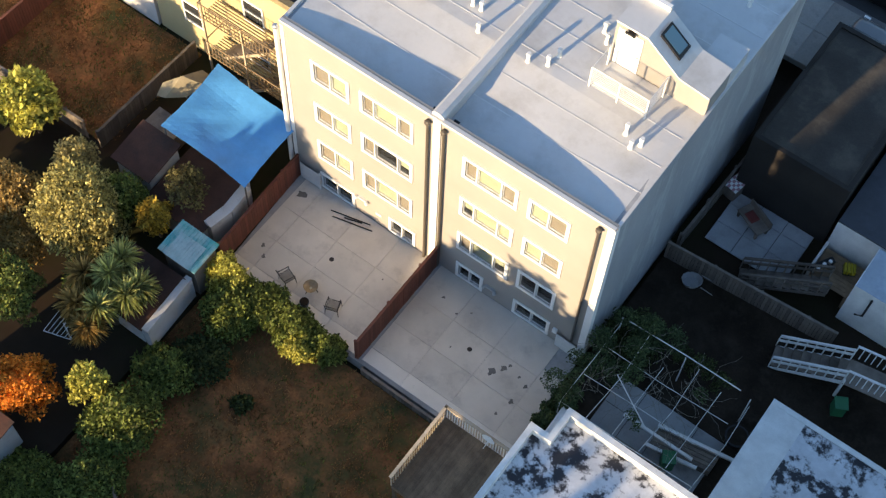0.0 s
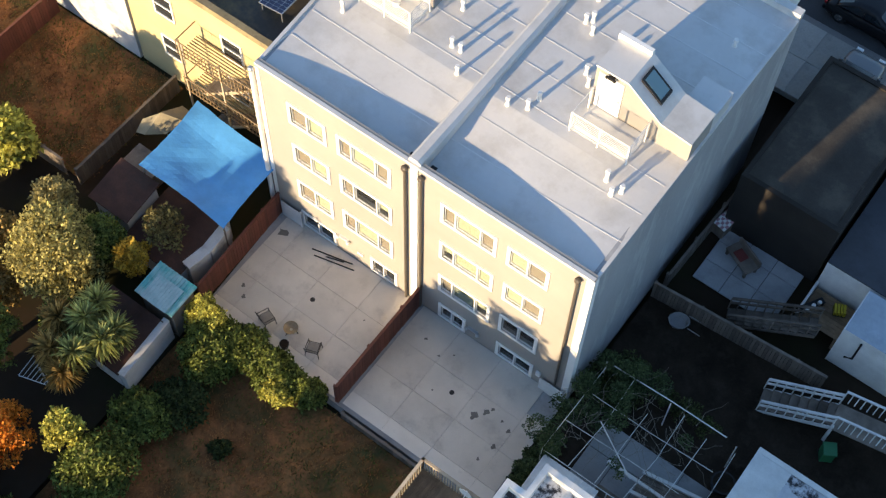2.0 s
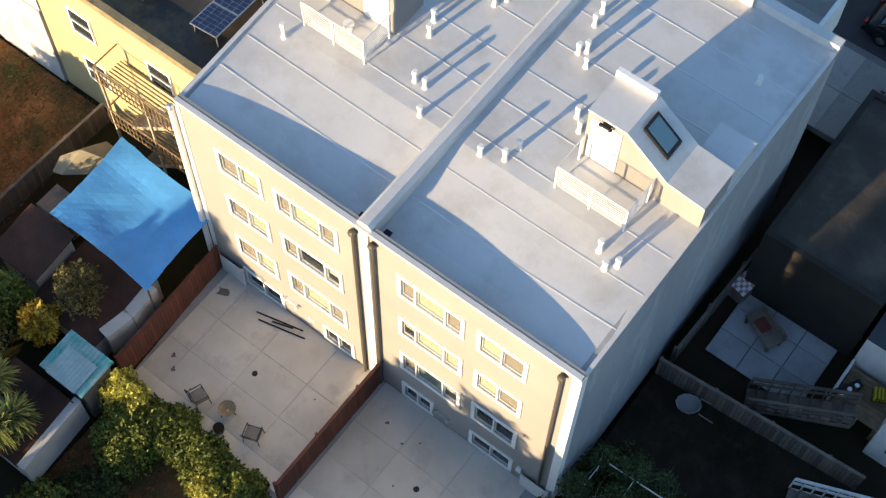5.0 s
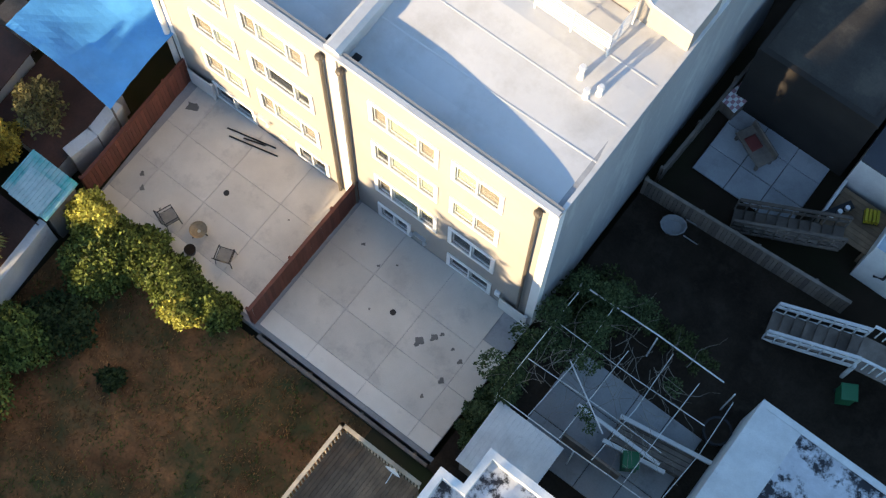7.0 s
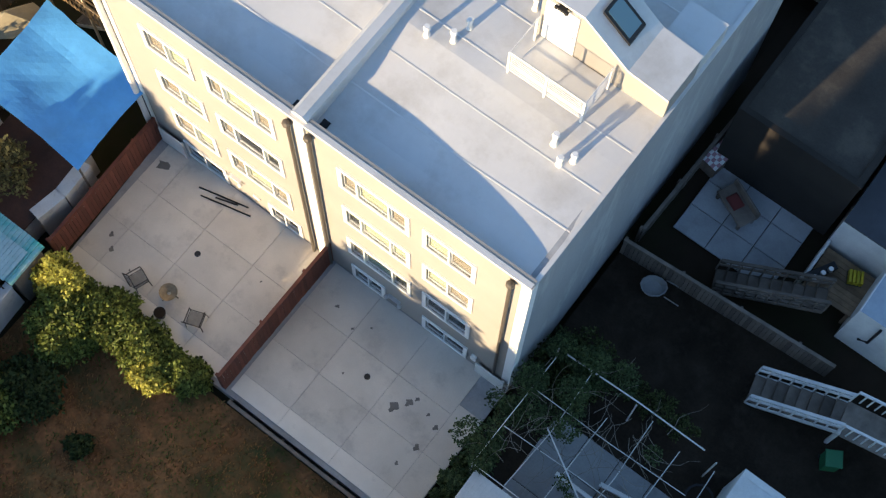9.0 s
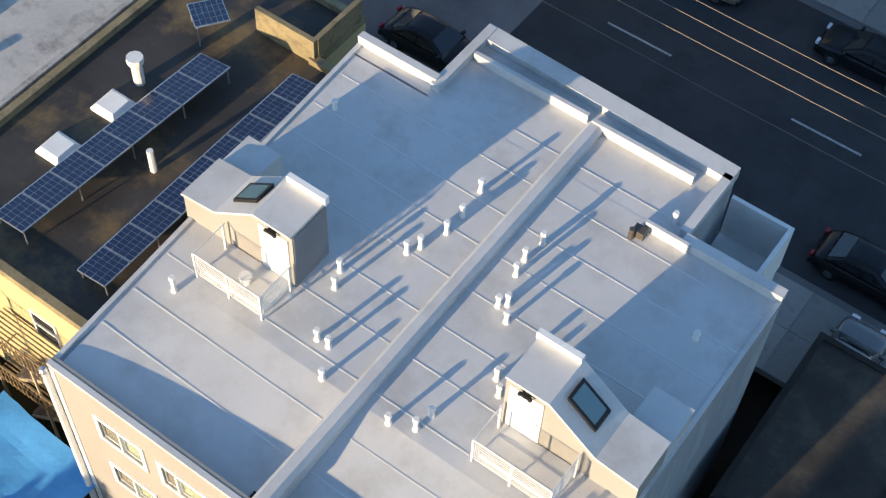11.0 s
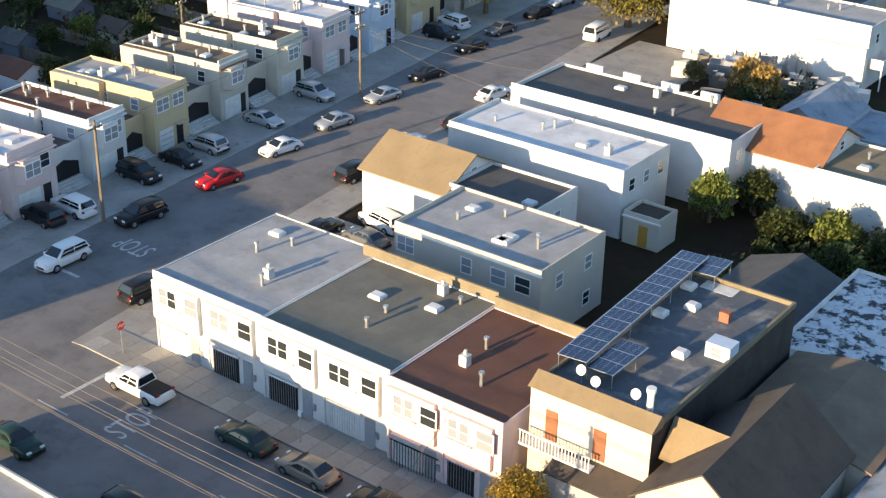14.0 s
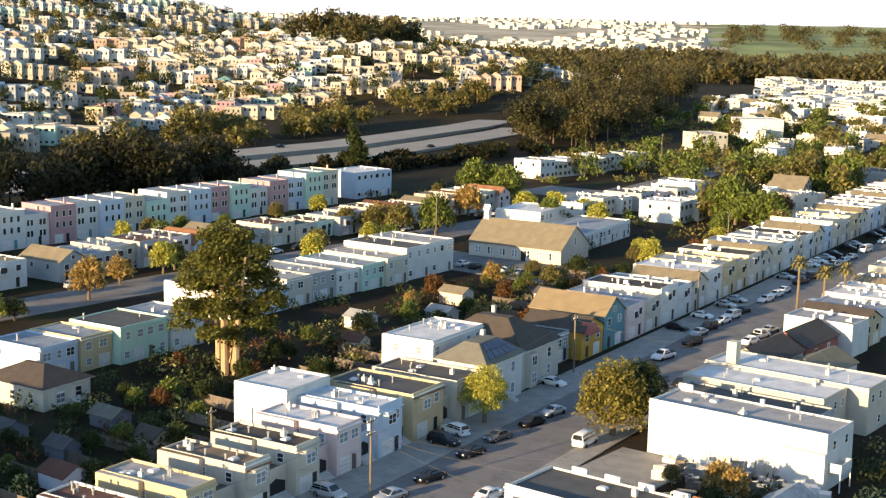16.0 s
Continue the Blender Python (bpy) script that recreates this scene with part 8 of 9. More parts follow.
    for k in range(30):
        x, y = r.uniform(-47, -24), r.uniform(120, 129.5)
        q = r.uniform(0.5, 1.6)
        solid("scrap_board", MB().prism([(x, y), (x + q * 2, y + q * 0.4), (x + q * 1.7, y + q * 1.6), (x + q * 0.2, y + q * 1.2)], -0.1, q * 0.8).prism([(x + 0.2, y + 0.1), (x + q, y + q * 0.3), (x + q * 0.9, y + q)], q * 0.8, q * 1.25), r.choice([ALU, OLDWOOD, WHITE_OLD, RUST, ALU, PLASTER]), "heap of stored scrap and boards in a yard", "scrap", group="scrap heaps")
    for k in range(9):
        solid("leaning_sheet", MB().slab_x([(130.2, 0.0), (130.3, 0.0), (130.55, 2.2), (130.45, 2.2)], -41 + k * 1.3, -40 + k * 1.3), ALU, "metal sheet leaning against a wall", "metal sheet", group="leaning metal sheets")
    # slate walls and dark roofs put the gardens' shade into the shed colours
    for x0, y0, x1, y1, hh, roof, wall in ((-104, 86, -100, 89.5, 2.4, "shingle", "beige"), (-100.5, 68, -95.5, 72, 2.6, "brown", "blue"), (-117, 89, -112, 92.5, 2.3, "green", "slate"), (-122, 75, -117.5, 79, 2.5, "dark", "slate"),
                                           (-132, 161, -127, 165, 2.8, "grey", "white"), (-133, 192, -127, 196, 3.0, "tan", "cream"), (-110, 76, -106, 79, 2.2, "dark", "slate"), (-124, 176, -119, 180, 2.6, "grey", "beige"),
                                           (-118, 205, -113, 209, 2.8, "dark", "white"), (-110, 216, -105, 220, 2.6, "tan", "beige"), (-121, 148, -117, 151, 2.3, "brown", "cream")):
        gable_house(x1, y0, 90, y1 - y0, x1 - x0, hh - 0.5, hh + 0.5, wall, roof, f"small {wall} coloured garden shed behind houses", wins=0, name="shed", group="garden sheds")
    for k in range(26):
        y = 46 + k * 7.6
        x0 = xc(y) - 31
        solid("garden_fence", MB().box(x0 - r.uniform(14, 22), y, -0.2, x0, y + 0.09, r.uniform(1.3, 1.9)), OLDWOOD, "weathered board fence between two gardens", "fence", group="garden fences")


def west_row():
    """The row along the far side of the cross street, facing it."""
    rows = [(35.5, 43.6, 2.3, "cream", "brown", 6.0), (43.7, 52.9, 3.6, "pink", "white", 6.2), (53.0, 62.4, 4.6, "white", "brown", 6.2), (62.5, 71.1, 3.45, "yellow", "grey", 6.6),
            (71.2, 81.2, 5.3, "beige", "umber", 6.4), (81.3, 90.7, 4.5, "cream", "shingle", 6.4), (90.8, 100.3, 3.9, "pink", "white", 6.6), (100.4, 109.5, 3.3, "blue", "white", 7.0),
            (109.8, 121.0, 3.0, "yellow", "dark", 6.8), (121.2, 131.6, 2.8, "beige", "dark", 6.4)]
    words = {"shingle": "dark brown", "grey": "pale grey", "umber": "brown", "tan": "tan", "brown": "red brown", "white": "white", "dark": "dark"}
    for i, (a, b, side, wall, roof, h) in enumerate(rows):
        ym = (a + b) / 2
        x = xc(ym) - 12.6 - (0.0 if i % 2 else 0.35)
        lab = f"{wall} painted row house with a {words[roof]} flat roof"
        w = (b - a) - 0.1 - side
        ob = flat_house(x - 0.105 * side, a + side, 96, w, 13.0 if i < 8 else 15.0, h, wall, roof, lab, 200 + i, front="bay" if i % 3 else "garage", bits=7, sides=(3, 0), step=(0.0, 0.35, 0.15)[i % 3])
        part("side_wing", MB().box(-side, 1.4, -0.6, -0.02, 12.6, 3.5), WALLS[wall], ob)
        part("side_roof", MB().box(-side + 0.15, 1.6, 3.5, -0.02, 12.4, 3.56), ROOFS["dark"], ob)
        part("side_parapet", MB().box(-side, 1.3, 3.5, -0.02, 1.5, 4.1), WALLS[wall], ob)
        part("entrance_arch", MB().slab_y([(-side + 0.5, 0.3), (-0.5, 0.3), (-0.5, 2.1), (-side / 2, 2.7), (-side + 0.5, 2.1)], 1.3, 1.42), BLACK, ob)
        for k in range(5):
            part("stair_step", MB().box(-side + 0.4, 1.3 - 0.3 * (5 - k), -0.05, -0.4, 1.3 - 0.3 * (4 - k), 0.16 * (k + 1)), PLASTER, ob)
        part("roof_tile_edge", MB().bbox(-0.1, -0.3, h - 0.75, w + 0.1, 0.0, h - 0.6, 0.05), ROOFS["orange"] if i % 4 == 0 else WALLS[wall], ob)
        jog = part("rear_jog", MB().box(-0.8, 6.3, 3.4, -0.003, 12.95, h - 0.12), WALLS[wall], ob)
        part("jog_roof", MB().box(-0.66, 6.44, h - 0.12, -0.003, 12.8, h - 0.09), ROOFS[roof], jog)
    hip_house(xc(139) - 12.3, 132.2, 96, 11.6, 8.6, 6.8, 9.4, "white", "green", "white two storey house with solar panels on a hipped roof", solar=5)
    flat_house(-87.8, 131.5, 96, 15.5, 9.5, 9.4, "white", "white", "white stepped building with many roof vents", 230, front="plain", bits=12, sides=(2, 1))
    hip_house(-80.5, 145.0, 96, 13.2, 17, 6.2, 10.2, "beige", "shingle", "brown shingled house with a broad dark hipped roof", top=0.42)
    flat_house(xc(166) - 17.0, 163.2, 96, 5.4, 13, 5.2, "grey", "dark", "low grey house with a dark flat roof", 232, front="garage", bits=2)
    ob = gable_house(xc(172) - 14.6, 169.0, 96, 8.6, 12, 5.0, 6.9, "ochre", "shingle", "ochre painted house with a red porch roof", wins=2)
    part("porch_roof", MB().slab_y([(0.2, 4.6), (4.2, 4.6), (2.2, 6.4)], -1.6, 1.0), WALLS["red"], ob)
    gable_house(xc(182) - 14.6, 178.2, 96, 8.8, 15, 6.2, 9.0, "teal", "ochre", "blue green house with a tan shingled gable roof", wins=2)
    flat_house(-87.9, 99.2, 96, 10.0, 9.2, 8.2, "white", "white", "tall white rear building with a pale roof", 231, front="none", bits=3, sides=(0, 2))
    r = random.Random(9)
    FAR[0] = True
    y, i = 187.4, 0
    while y < 430:
        w = r.uniform(7.4, 9.0)
        x = xc(y) - 14.6
        wall = r.choice(["cream", "white", "pink", "beige", "blue", "cream", "yellow"])
        roof = r.choice(["blue", "white", "grey", "shingle", "blue"])
        if i % 5 == 4:
            gable_house(x, y, 96, w - 0.2, 14, 5.4, 7.6, wall, "tan", f"{wall} painted row house with a tan gabled roof", wins=2, seed=i)
        else:
            flat_house(x, y, 96, w - 0.1, 17, r.uniform(6.3, 7.2), wall, roof, f"{wall} painted row house with a flat roof and bay window", 240 + i, front="bay", bits=3, step=r.choice([0, 0.3]))
        y += w
        i += 1
    FAR[0] = False


def mid_town():
    """Back rows, the church, the long pastel terrace."""
    r = random.Random(12)
    # rear houses across the gardens
    hip_house(-127.0, 88.5, 96, 9.5, 13, 3.3, 5.6, "cream", "shingle", "cream cottage with a dark hipped roof in a garden", top=0.46)
    gable_house(-152.0, 88.0, 96, 9.0, 12, 5.4, 8.2, "white", "shingle", "white gabled house with a brown roof", wins=2)
    flat_house(-141.0, 98.5, 96, 8.0, 12, 5.6, "blue", "blue", "pale blue house with a grey flat roof", 301, front="plain", bits=2)
    flat_house(-141.5, 106.8, 96, 7.0, 12, 5.8, "yellow", "blue", "yellow house with a grey flat roof", 302, front="plain", bits=2)
    flat_house(-140.5, 114.2, 96, 11.5, 12, 6.4, "mint", "dark", "mint green house with a dark flat roof", 303, front="plain", bits=2)
    flat_house(-141.5, 126.2, 96, 8.5, 12, 6.2, "white", "blue", "white house with a pale blue flat roof", 304, front="plain", bits=2)
    y = 150.0
    for i, wall in enumerate(["white", "blue", "beige", "grey", "white", "mint", "cream", "white", "white"]):
        w = 8.0 if i < 7 else 9.5
        flat_house(-150.5 - r.uniform(0, 1.8) - 0.03 * (y - 150), y, 93, w - 0.1, 18, r.uniform(5.2, 6.4) if i < 7 else 7.4, wall, r.choice(["grey", "blue", "dark", "grey"]), f"{wall} painted house seen from its garden side", 310 + i, front="plain", bits=5, back=0)
        y += w
    # the street beyond: fronts and backs
    FAR[0] = True
    # unseen tall row, added south of the gardens to keep the sun off
    for i in range(5):
        flat_house(-140 + i * 8.2, 40, 0, 8.0, 11, 10.4 + 0.5 * (i % 2), ["beige", "white", "cream"][i % 3], "grey", "unseen tall house added to shade the west gardens", 660 + i, front="bay", bits=2)
    y, i = 60.0, 0
    while y < 325:
        w = r.uniform(6.8, 9.6)
        wall = r.choice(["white", "cream", "mint", "pink", "beige", "salmon", "blue", "grey", "grey", "beige", "white", "cream"])
        if r.random() < 0.16:
            pass
        elif r.random() < 0.25:
            gable_house(-206 - r.uniform(0, 3), y, 94, w - 0.3, 13, r.uniform(3.4, 4.8), r.uniform(5.6, 6.8), wall, r.choice(["tan", "shingle", "orange", "brown"]), f"{wall} painted terrace house with a gabled roof", wins=2, seed=i)
        else:
            flat_house(-206 - r.uniform(0, 3), y, 94, w - 0.1, r.uniform(11, 15), r.uniform(4.4, 6.4), wall, r.choice(["grey", "blue", "dark", "brown", "tan"]), f"{wall} painted terrace house with a flat roof", 400 + i, front="bay", bits=3, z=0.0)
        y += w
        i += 1
    # pastel terrace, three storeys, stepping up
    cols = ["white", "mint", "white", "rose", "white", "blue", "white", "white", "rose", "white", "blue", "cream", "mint", "white", "blue", "rose", "mint", "white", "rose", "blue", "mint", "cream"]
    y = 120.0
    for i, wall in enumerate(cols):
        w = 7.85
        low = i % 5 == 2
        hh = (8.0 if low else 9.6) + (1.2 if i > 19 else 0)
        ob = flat_house(-250.0 - (0.9 if i % 2 else 0.0), y, 90, w, 12, hh, wall, "blue", f"{wall if wall != 'rose' else 'dusty rose'} painted three storey terrace house", 500 + i, front="none", bits=0, z=0.1, group="pastel terrace")
        for xx in ((0.2, 0.34, 0.68, 0.82) if i % 2 else (0.24, 0.5, 0.76)):
            for zz in (hh - 2.9, hh - 5.7):
                window_at(ob, w * xx, zz, 0.75, 1.5)
        far_windows(ob)
        part("front_door", MB().box(4.6, -0.04, 0.0, 5.5, 0, 2.2), WALLS["teal"] if i % 3 == 0 else BLACK, ob)
        part("garage_door", MB().box(1.0, -0.05, 0.0, 3.6, 0, 2.2), WHITE_OLD, ob)
        part("flue", MB().box(w - 0.6, 4, hh - 0.4, w - 0.2, 4.4, hh + 1.2), WALLS[wall], ob)
        y += w
    flat_house(-254, 305, 90, 18, 14, 8.6, "blue", "white", "pale blue end building of the terrace", 530, front="plain", bits=3)
    FAR[0] = False
    # the church
    ob = gable_house(-138.3, 247.1, 97, 16, 25.5, 3.6, 8.6, "beige", "tan", "long pale church with a tan shingle roof", wins=0, name="church")
    for i in range(7):
        for k in (0.0, 0.8):
            window_at(ob, 0, 0.9, 0.55, 1.7, 2 + i * 3.4 + k, -90)
    part("side_door", MB().box(-0.08, 9.6, 0, 0, 10.8, 2.4), BLACK, ob)
    window_at(ob, 8, 4.0, 0.9, 2.0)
    part("bell_turret", MB().box(7.3, 24, 8.0, 8.7, 25.4, 10.6).slab_y([(7.1, 10.6), (8.9, 10.6), (8, 12.0)], 23.8, 25.6), WALLS["white"], ob)
    ob = flat_house(-144.6, 264.5, 98, 36, 15, 4.6, "white", "blue", "long white hall with a blue grey roof", 540, front="plain", bits=2)
    flat_house(-170, 286, 98, 17, 14, 6.0, "white", "white", "white two storey hall with a pale roof", 541, front="plain", bits=4)
    # houses scattered among trees beyond the church
    FAR[0] = 2
    protos = []
    for i, (wall, roof) in enumerate((("white", "grey"), ("cream", "blue"), ("white", "white"), ("beige", "tan"), ("pink", "grey"), ("grey", "dark"), ("cream", "tan"), ("white", "blue"))):
        w = 7.5 + (i % 3) * 1.2
        if i in (3, 6):
            ob = gable_house(-60, 300 + i, 0, w, 12, 4.0, 6.4, wall, roof, f"{wall} painted gabled house among trees", name="house", wins=2)
        else:
            ob = flat_house(-60, 300 + i, 0, w, 13, 5.0 + (i % 4) * 0.7, wall, roof, f"{wall} painted flat roofed house among trees", 620 + i, front="plain", bits=2, sides=(2, 2))
        protos.append(ob)
    FAR[0] = False
    spots = []
    for i in range(9):
        spots.append((-240 - r.uniform(0, 4), 398 + i * 8.4, 84))
    for i in range(8):
        spots.append((-176 + i * 1.2, 318 + i * 9.6, 96))
        spots.append((-150 + i * 1.0, 330 + i * 10.2, 96 + r.choice([0, 180])))
    n = 0
    while len(spots) < 96 and n < 4000:
        n += 1
        y = r.uniform(420, 860)
        x = r.uniform(-330 - 0.3 * (y - 600), -105 - 0.1 * (y - 420))
        if x < -262 and y < 600 or abs(x - xc(y)) < 28 or x < -318 - 0.62 * (y - 690) or (-236 < x < -70 and 356 < y < 388):
            continue
        if min((x - a) ** 2 + (y - b) ** 2 for a, b, c in spots) > 15 ** 2:
            spots.append((x, y, r.choice([10, 96, 96, 186, 96])))
    used = set()
    for x, y, rz in spots:
        k = r.randrange(8)
        m = pose(x, y, land(x, y) + 0.05, 0, 0, rz)
        if k in used:
            copy_thing(protos[k], m)
        else:
            protos[k].matrix_world = m
            used.add(k)
    FAR[0] = True
    flat_house(-268, 618, 40, 22, 20, 11.0, "white", "white", "large white windowless building among houses", 690, front="none", bits=3)
    flat_house(-250, 540, 60, 14, 16, 9.0, "cream", "grey", "tall cream apartment building", 691, front="plain", bits=2, sides=(2, 2))
    FAR[0] = False
    for wall, cnt in (("white", 330), ("cream", 240)):
        m, g = MB(), MB()
        for _ in range(cnt):
            y = r.uniform(820, 1330)
            x = r.uniform(-350 - 0.45 * (y - 800), -150)
            z = land(x, y)
            w, d, hh = r.uniform(8, 14), r.uniform(8, 14), r.uniform(5, 9)
            m.box(x, y, z - 1, x + d, y + w, z + hh)
            for i in range(3):
                g.box(x + d, y + w * (0.12 + i * 0.3), z + hh - 2.6, x + d + 0.06, y + w * (0.28 + i * 0.3), z + hh - 1.0)
                g.box(x + d * (0.12 + i * 0.3), y - 0.06, z + hh - 2.6, x + d * (0.28 + i * 0.3), y, z + hh - 1.0)
        solid("far_houses", m, WALLS[wall], f"many small {wall} houses of a far quarter", "houses", "stuff")
        solid("far_house_windows", g, GLASS, "small dark windows of far houses", "windows", "stuff")


near_row()
far_side()
east_block()
west_row()
mid_town()

# ---- poles, wires, trees and the far hillside ----
POLEWOOD = mat("pole_wood", (0.20, 0.155, 0.115), 0.9, var=0.25, scale=2, fine=20, bump=0.3, stretch=(1, 1, 0.2))
WIRE = mat("wire", (0.16, 0.135, 0.105), 0.5, 0.2, var=0.1)
SIGN_RED = mat("sign_red", (0.55, 0.03, 0.03), 0.5, var=0.05)


def utility_pole(x, y, h, arms, label, transformer=False, rz=0.0):
    ob = thing("utility_pole", x, y, 0, rz, label, "pole", "utility poles")
    part("pole", MB().tube([(0, 0, -0.2), (0, 0, h)], 0.17, 9, 0.12), POLEWOOD, ob)
    for z, half in arms:
        a = part("crossarm", MB().box(-0.07, -half, z - 0.07, 0.07, half, z + 0.07), POLEWOOD, ob)
        n = 4
        for i in range(n):
            yy = -half + 0.12 + (2 * half - 0.24) * i / (n - 1)
            part("insulator", MB().cyl(0, yy, z + 0.07, z + 0.24, 0.045, 6), WHITE, a)
    if transformer:
        part("transformer", MB().cyl(0.0, -0.42, h - 1.7, h - 0.8, 0.24, 12).cyl(0, -0.42, h - 0.8, h - 0.72, 0.17, 10), PIPE_WHITE, ob)
        part("bracket", MB().tube([(0, 0, h - 1.2), (0, -0.42, h - 1.2)], 0.05, 6), ALU, ob)
    return ob


def wire(a, b, sag=0.5, r=0.018, label="thin overhead wire hung between poles"):
    pts = []
    for i in range(13):
        t = i / 12
        pts.append((a[0] + (b[0] - a[0]) * t, a[1] + (b[1] - a[1]) * t, a[2] + (b[2] - a[2]) * t - 4 * sag * t * (1 - t)))
    solid("wire", MB().tube(pts, r, 4), WIRE, label, "wire", group="overhead wires")


def road_sign(x, y, rz, stop=True):
    ob = thing("stop_sign" if stop else "street_sign", x, y, 0.1, rz, "red octagonal stop sign on a metal post" if stop else "small pale sign on a metal post", "sign")
    part("post", MB().cyl(0, 0, 0, 2.6, 0.035, 6), ALU, ob)
    k = [(0.38 * math.cos(math.pi / 8 + i * math.pi / 4), 2.4 + 0.38 * math.sin(math.pi / 8 + i * math.pi / 4)) for i in range(8)] if stop else [(-0.15, 2.1), (0.15, 2.1), (0.15, 2.6), (-0.15, 2.6)]
    pl = part("plate", MB().slab_y(k, -0.05, -0.035), SIGN_RED if stop else WHITE, ob)
    if stop:
        cu = bpy.data.curves.new("sign_word", "FONT")
        cu.body, cu.align_x, cu.align_y, cu.size, cu.extrude = "STOP", "CENTER", "CENTER", 0.26, 0.002
        cu.materials.append(WHITE)
        w = new("sign_word", cu)
        w.parent = ob
        w.matrix_basis = pose(0, -0.056, 2.4, 90, 0, 0)


def poles_and_wires():
    utility_pole(-9.6, 22.9, 10.7, [(9.9, 1.0), (8.3, 1.1), (7.1, 0.9)], "tall wooden utility pole with crossarms and a transformer", True)
    utility_pole(-63.2, 52.2, 9.7, [(9.0, 0.9)], "wooden utility pole with a crossarm", False, 6)
    utility_pole(-66.6, 91.8, 10.3, [(9.6, 0.9), (8.0, 0.9)], "wooden utility pole with crossarms and a transformer", True, 6)
    utility_pole(-80.3, 160.6, 10.0, [(9.3, 0.9)], "wooden utility pole with a crossarm", False, 6)
    utility_pole(-86.0, 216.5, 10.0, [(9.3, 0.9)], "wooden utility pole with a crossarm", False, 6)
    for x, y, h in ((-181, 253, 13), (-219, 445, 16), (-142, 140, 10), (-206, 180, 10), (-120, 300, 10), (-96, 290, 10), (-95, 92, 6)):
        utility_pole(x, y, h, [(h - 0.7, 0.9)], "wooden utility pole with a crossarm")
    for dy, z in ((-0.85, 10.1), (0.0, 10.15), (0.85, 10.1), (-0.95, 8.5), (0.95, 8.5), (0.0, 7.3)):
        wire((-9.6, 22.9 + dy, z), (-52.0, 23.2 + dy, z), 0.5)
        if z > 10 or dy == 0:
            wire((-9.6, 22.9 + dy, z), (34.0, 22.9 + dy, z), 0.5)
    for a, b in (((-63.2, 52.2, 9.1), (-66.6, 91.8, 9.7)), ((-63.2, 52.2, 8.9), (-62, 20, 9.0)), ((-66.6, 91.8, 9.7), (-80.3, 160.6, 9.4)), ((-66.6, 91.8, 8.1), (-45, 96, 6.5)), ((-66.6, 91.8, 8.0), (-44, 88, 6.5)),
                 ((-66.6, 91.8, 8.4), (-45.5, 104, 6.0)), ((-66.6, 91.8, 9.6), (-75.5, 104, 6.6)), ((-80.3, 160.6, 9.4), (-86, 216.5, 9.4)), ((-80.3, 160.6, 9.2), (-55, 165, 7.0)), ((-86, 216.5, 9.3), (-62, 190, 6)),
                 ((-86, 216.5, 9.3), (-70, 240, 6)), ((-9.6, 22.9, 8.4), (-15, 40, 6.3)), ((-9.6, 22.9, 8.2), (-8, 17.5, 7.2)), ((-9.6, 22.9, 8.3), (-12.5, 16, 7.2)), ((-86, 216.5, 9.4), (-98, 290, 9.4))):
        wire(a, b, 0.6)
    road_sign(-44.1, 37.7, 90, True)
    road_sign(-25.9, 37.3, 0, False)


def woods(name, pts, leaf, label, n_per=150, size=1.0):
    """Many crowns joined into one far wood."""
    m = MB()
    t = MB()
    for x, y, r, h in pts:
        z = land(x, y)
        cl = [(x + rnd.uniform(-0.5, 0.5) * r, y + rnd.uniform(-0.5, 0.5) * r, z + h * rnd.uniform(0.25, 0.82), r * rnd.uniform(0.4, 0.7), h * rnd.uniform(0.16, 0.28)) for _ in range(8)]
        leaves(m, cl, n_per, size)
        t.tube([(x, y, z - 0.5), (x, y, z + h * 0.5)], r * 0.05, 4, r * 0.02)
    solid(name, m, leaf, label, "wood", "stuff")
    solid("far_trunks", t, BARK, "trunks of a far wood", "wood", "stuff")


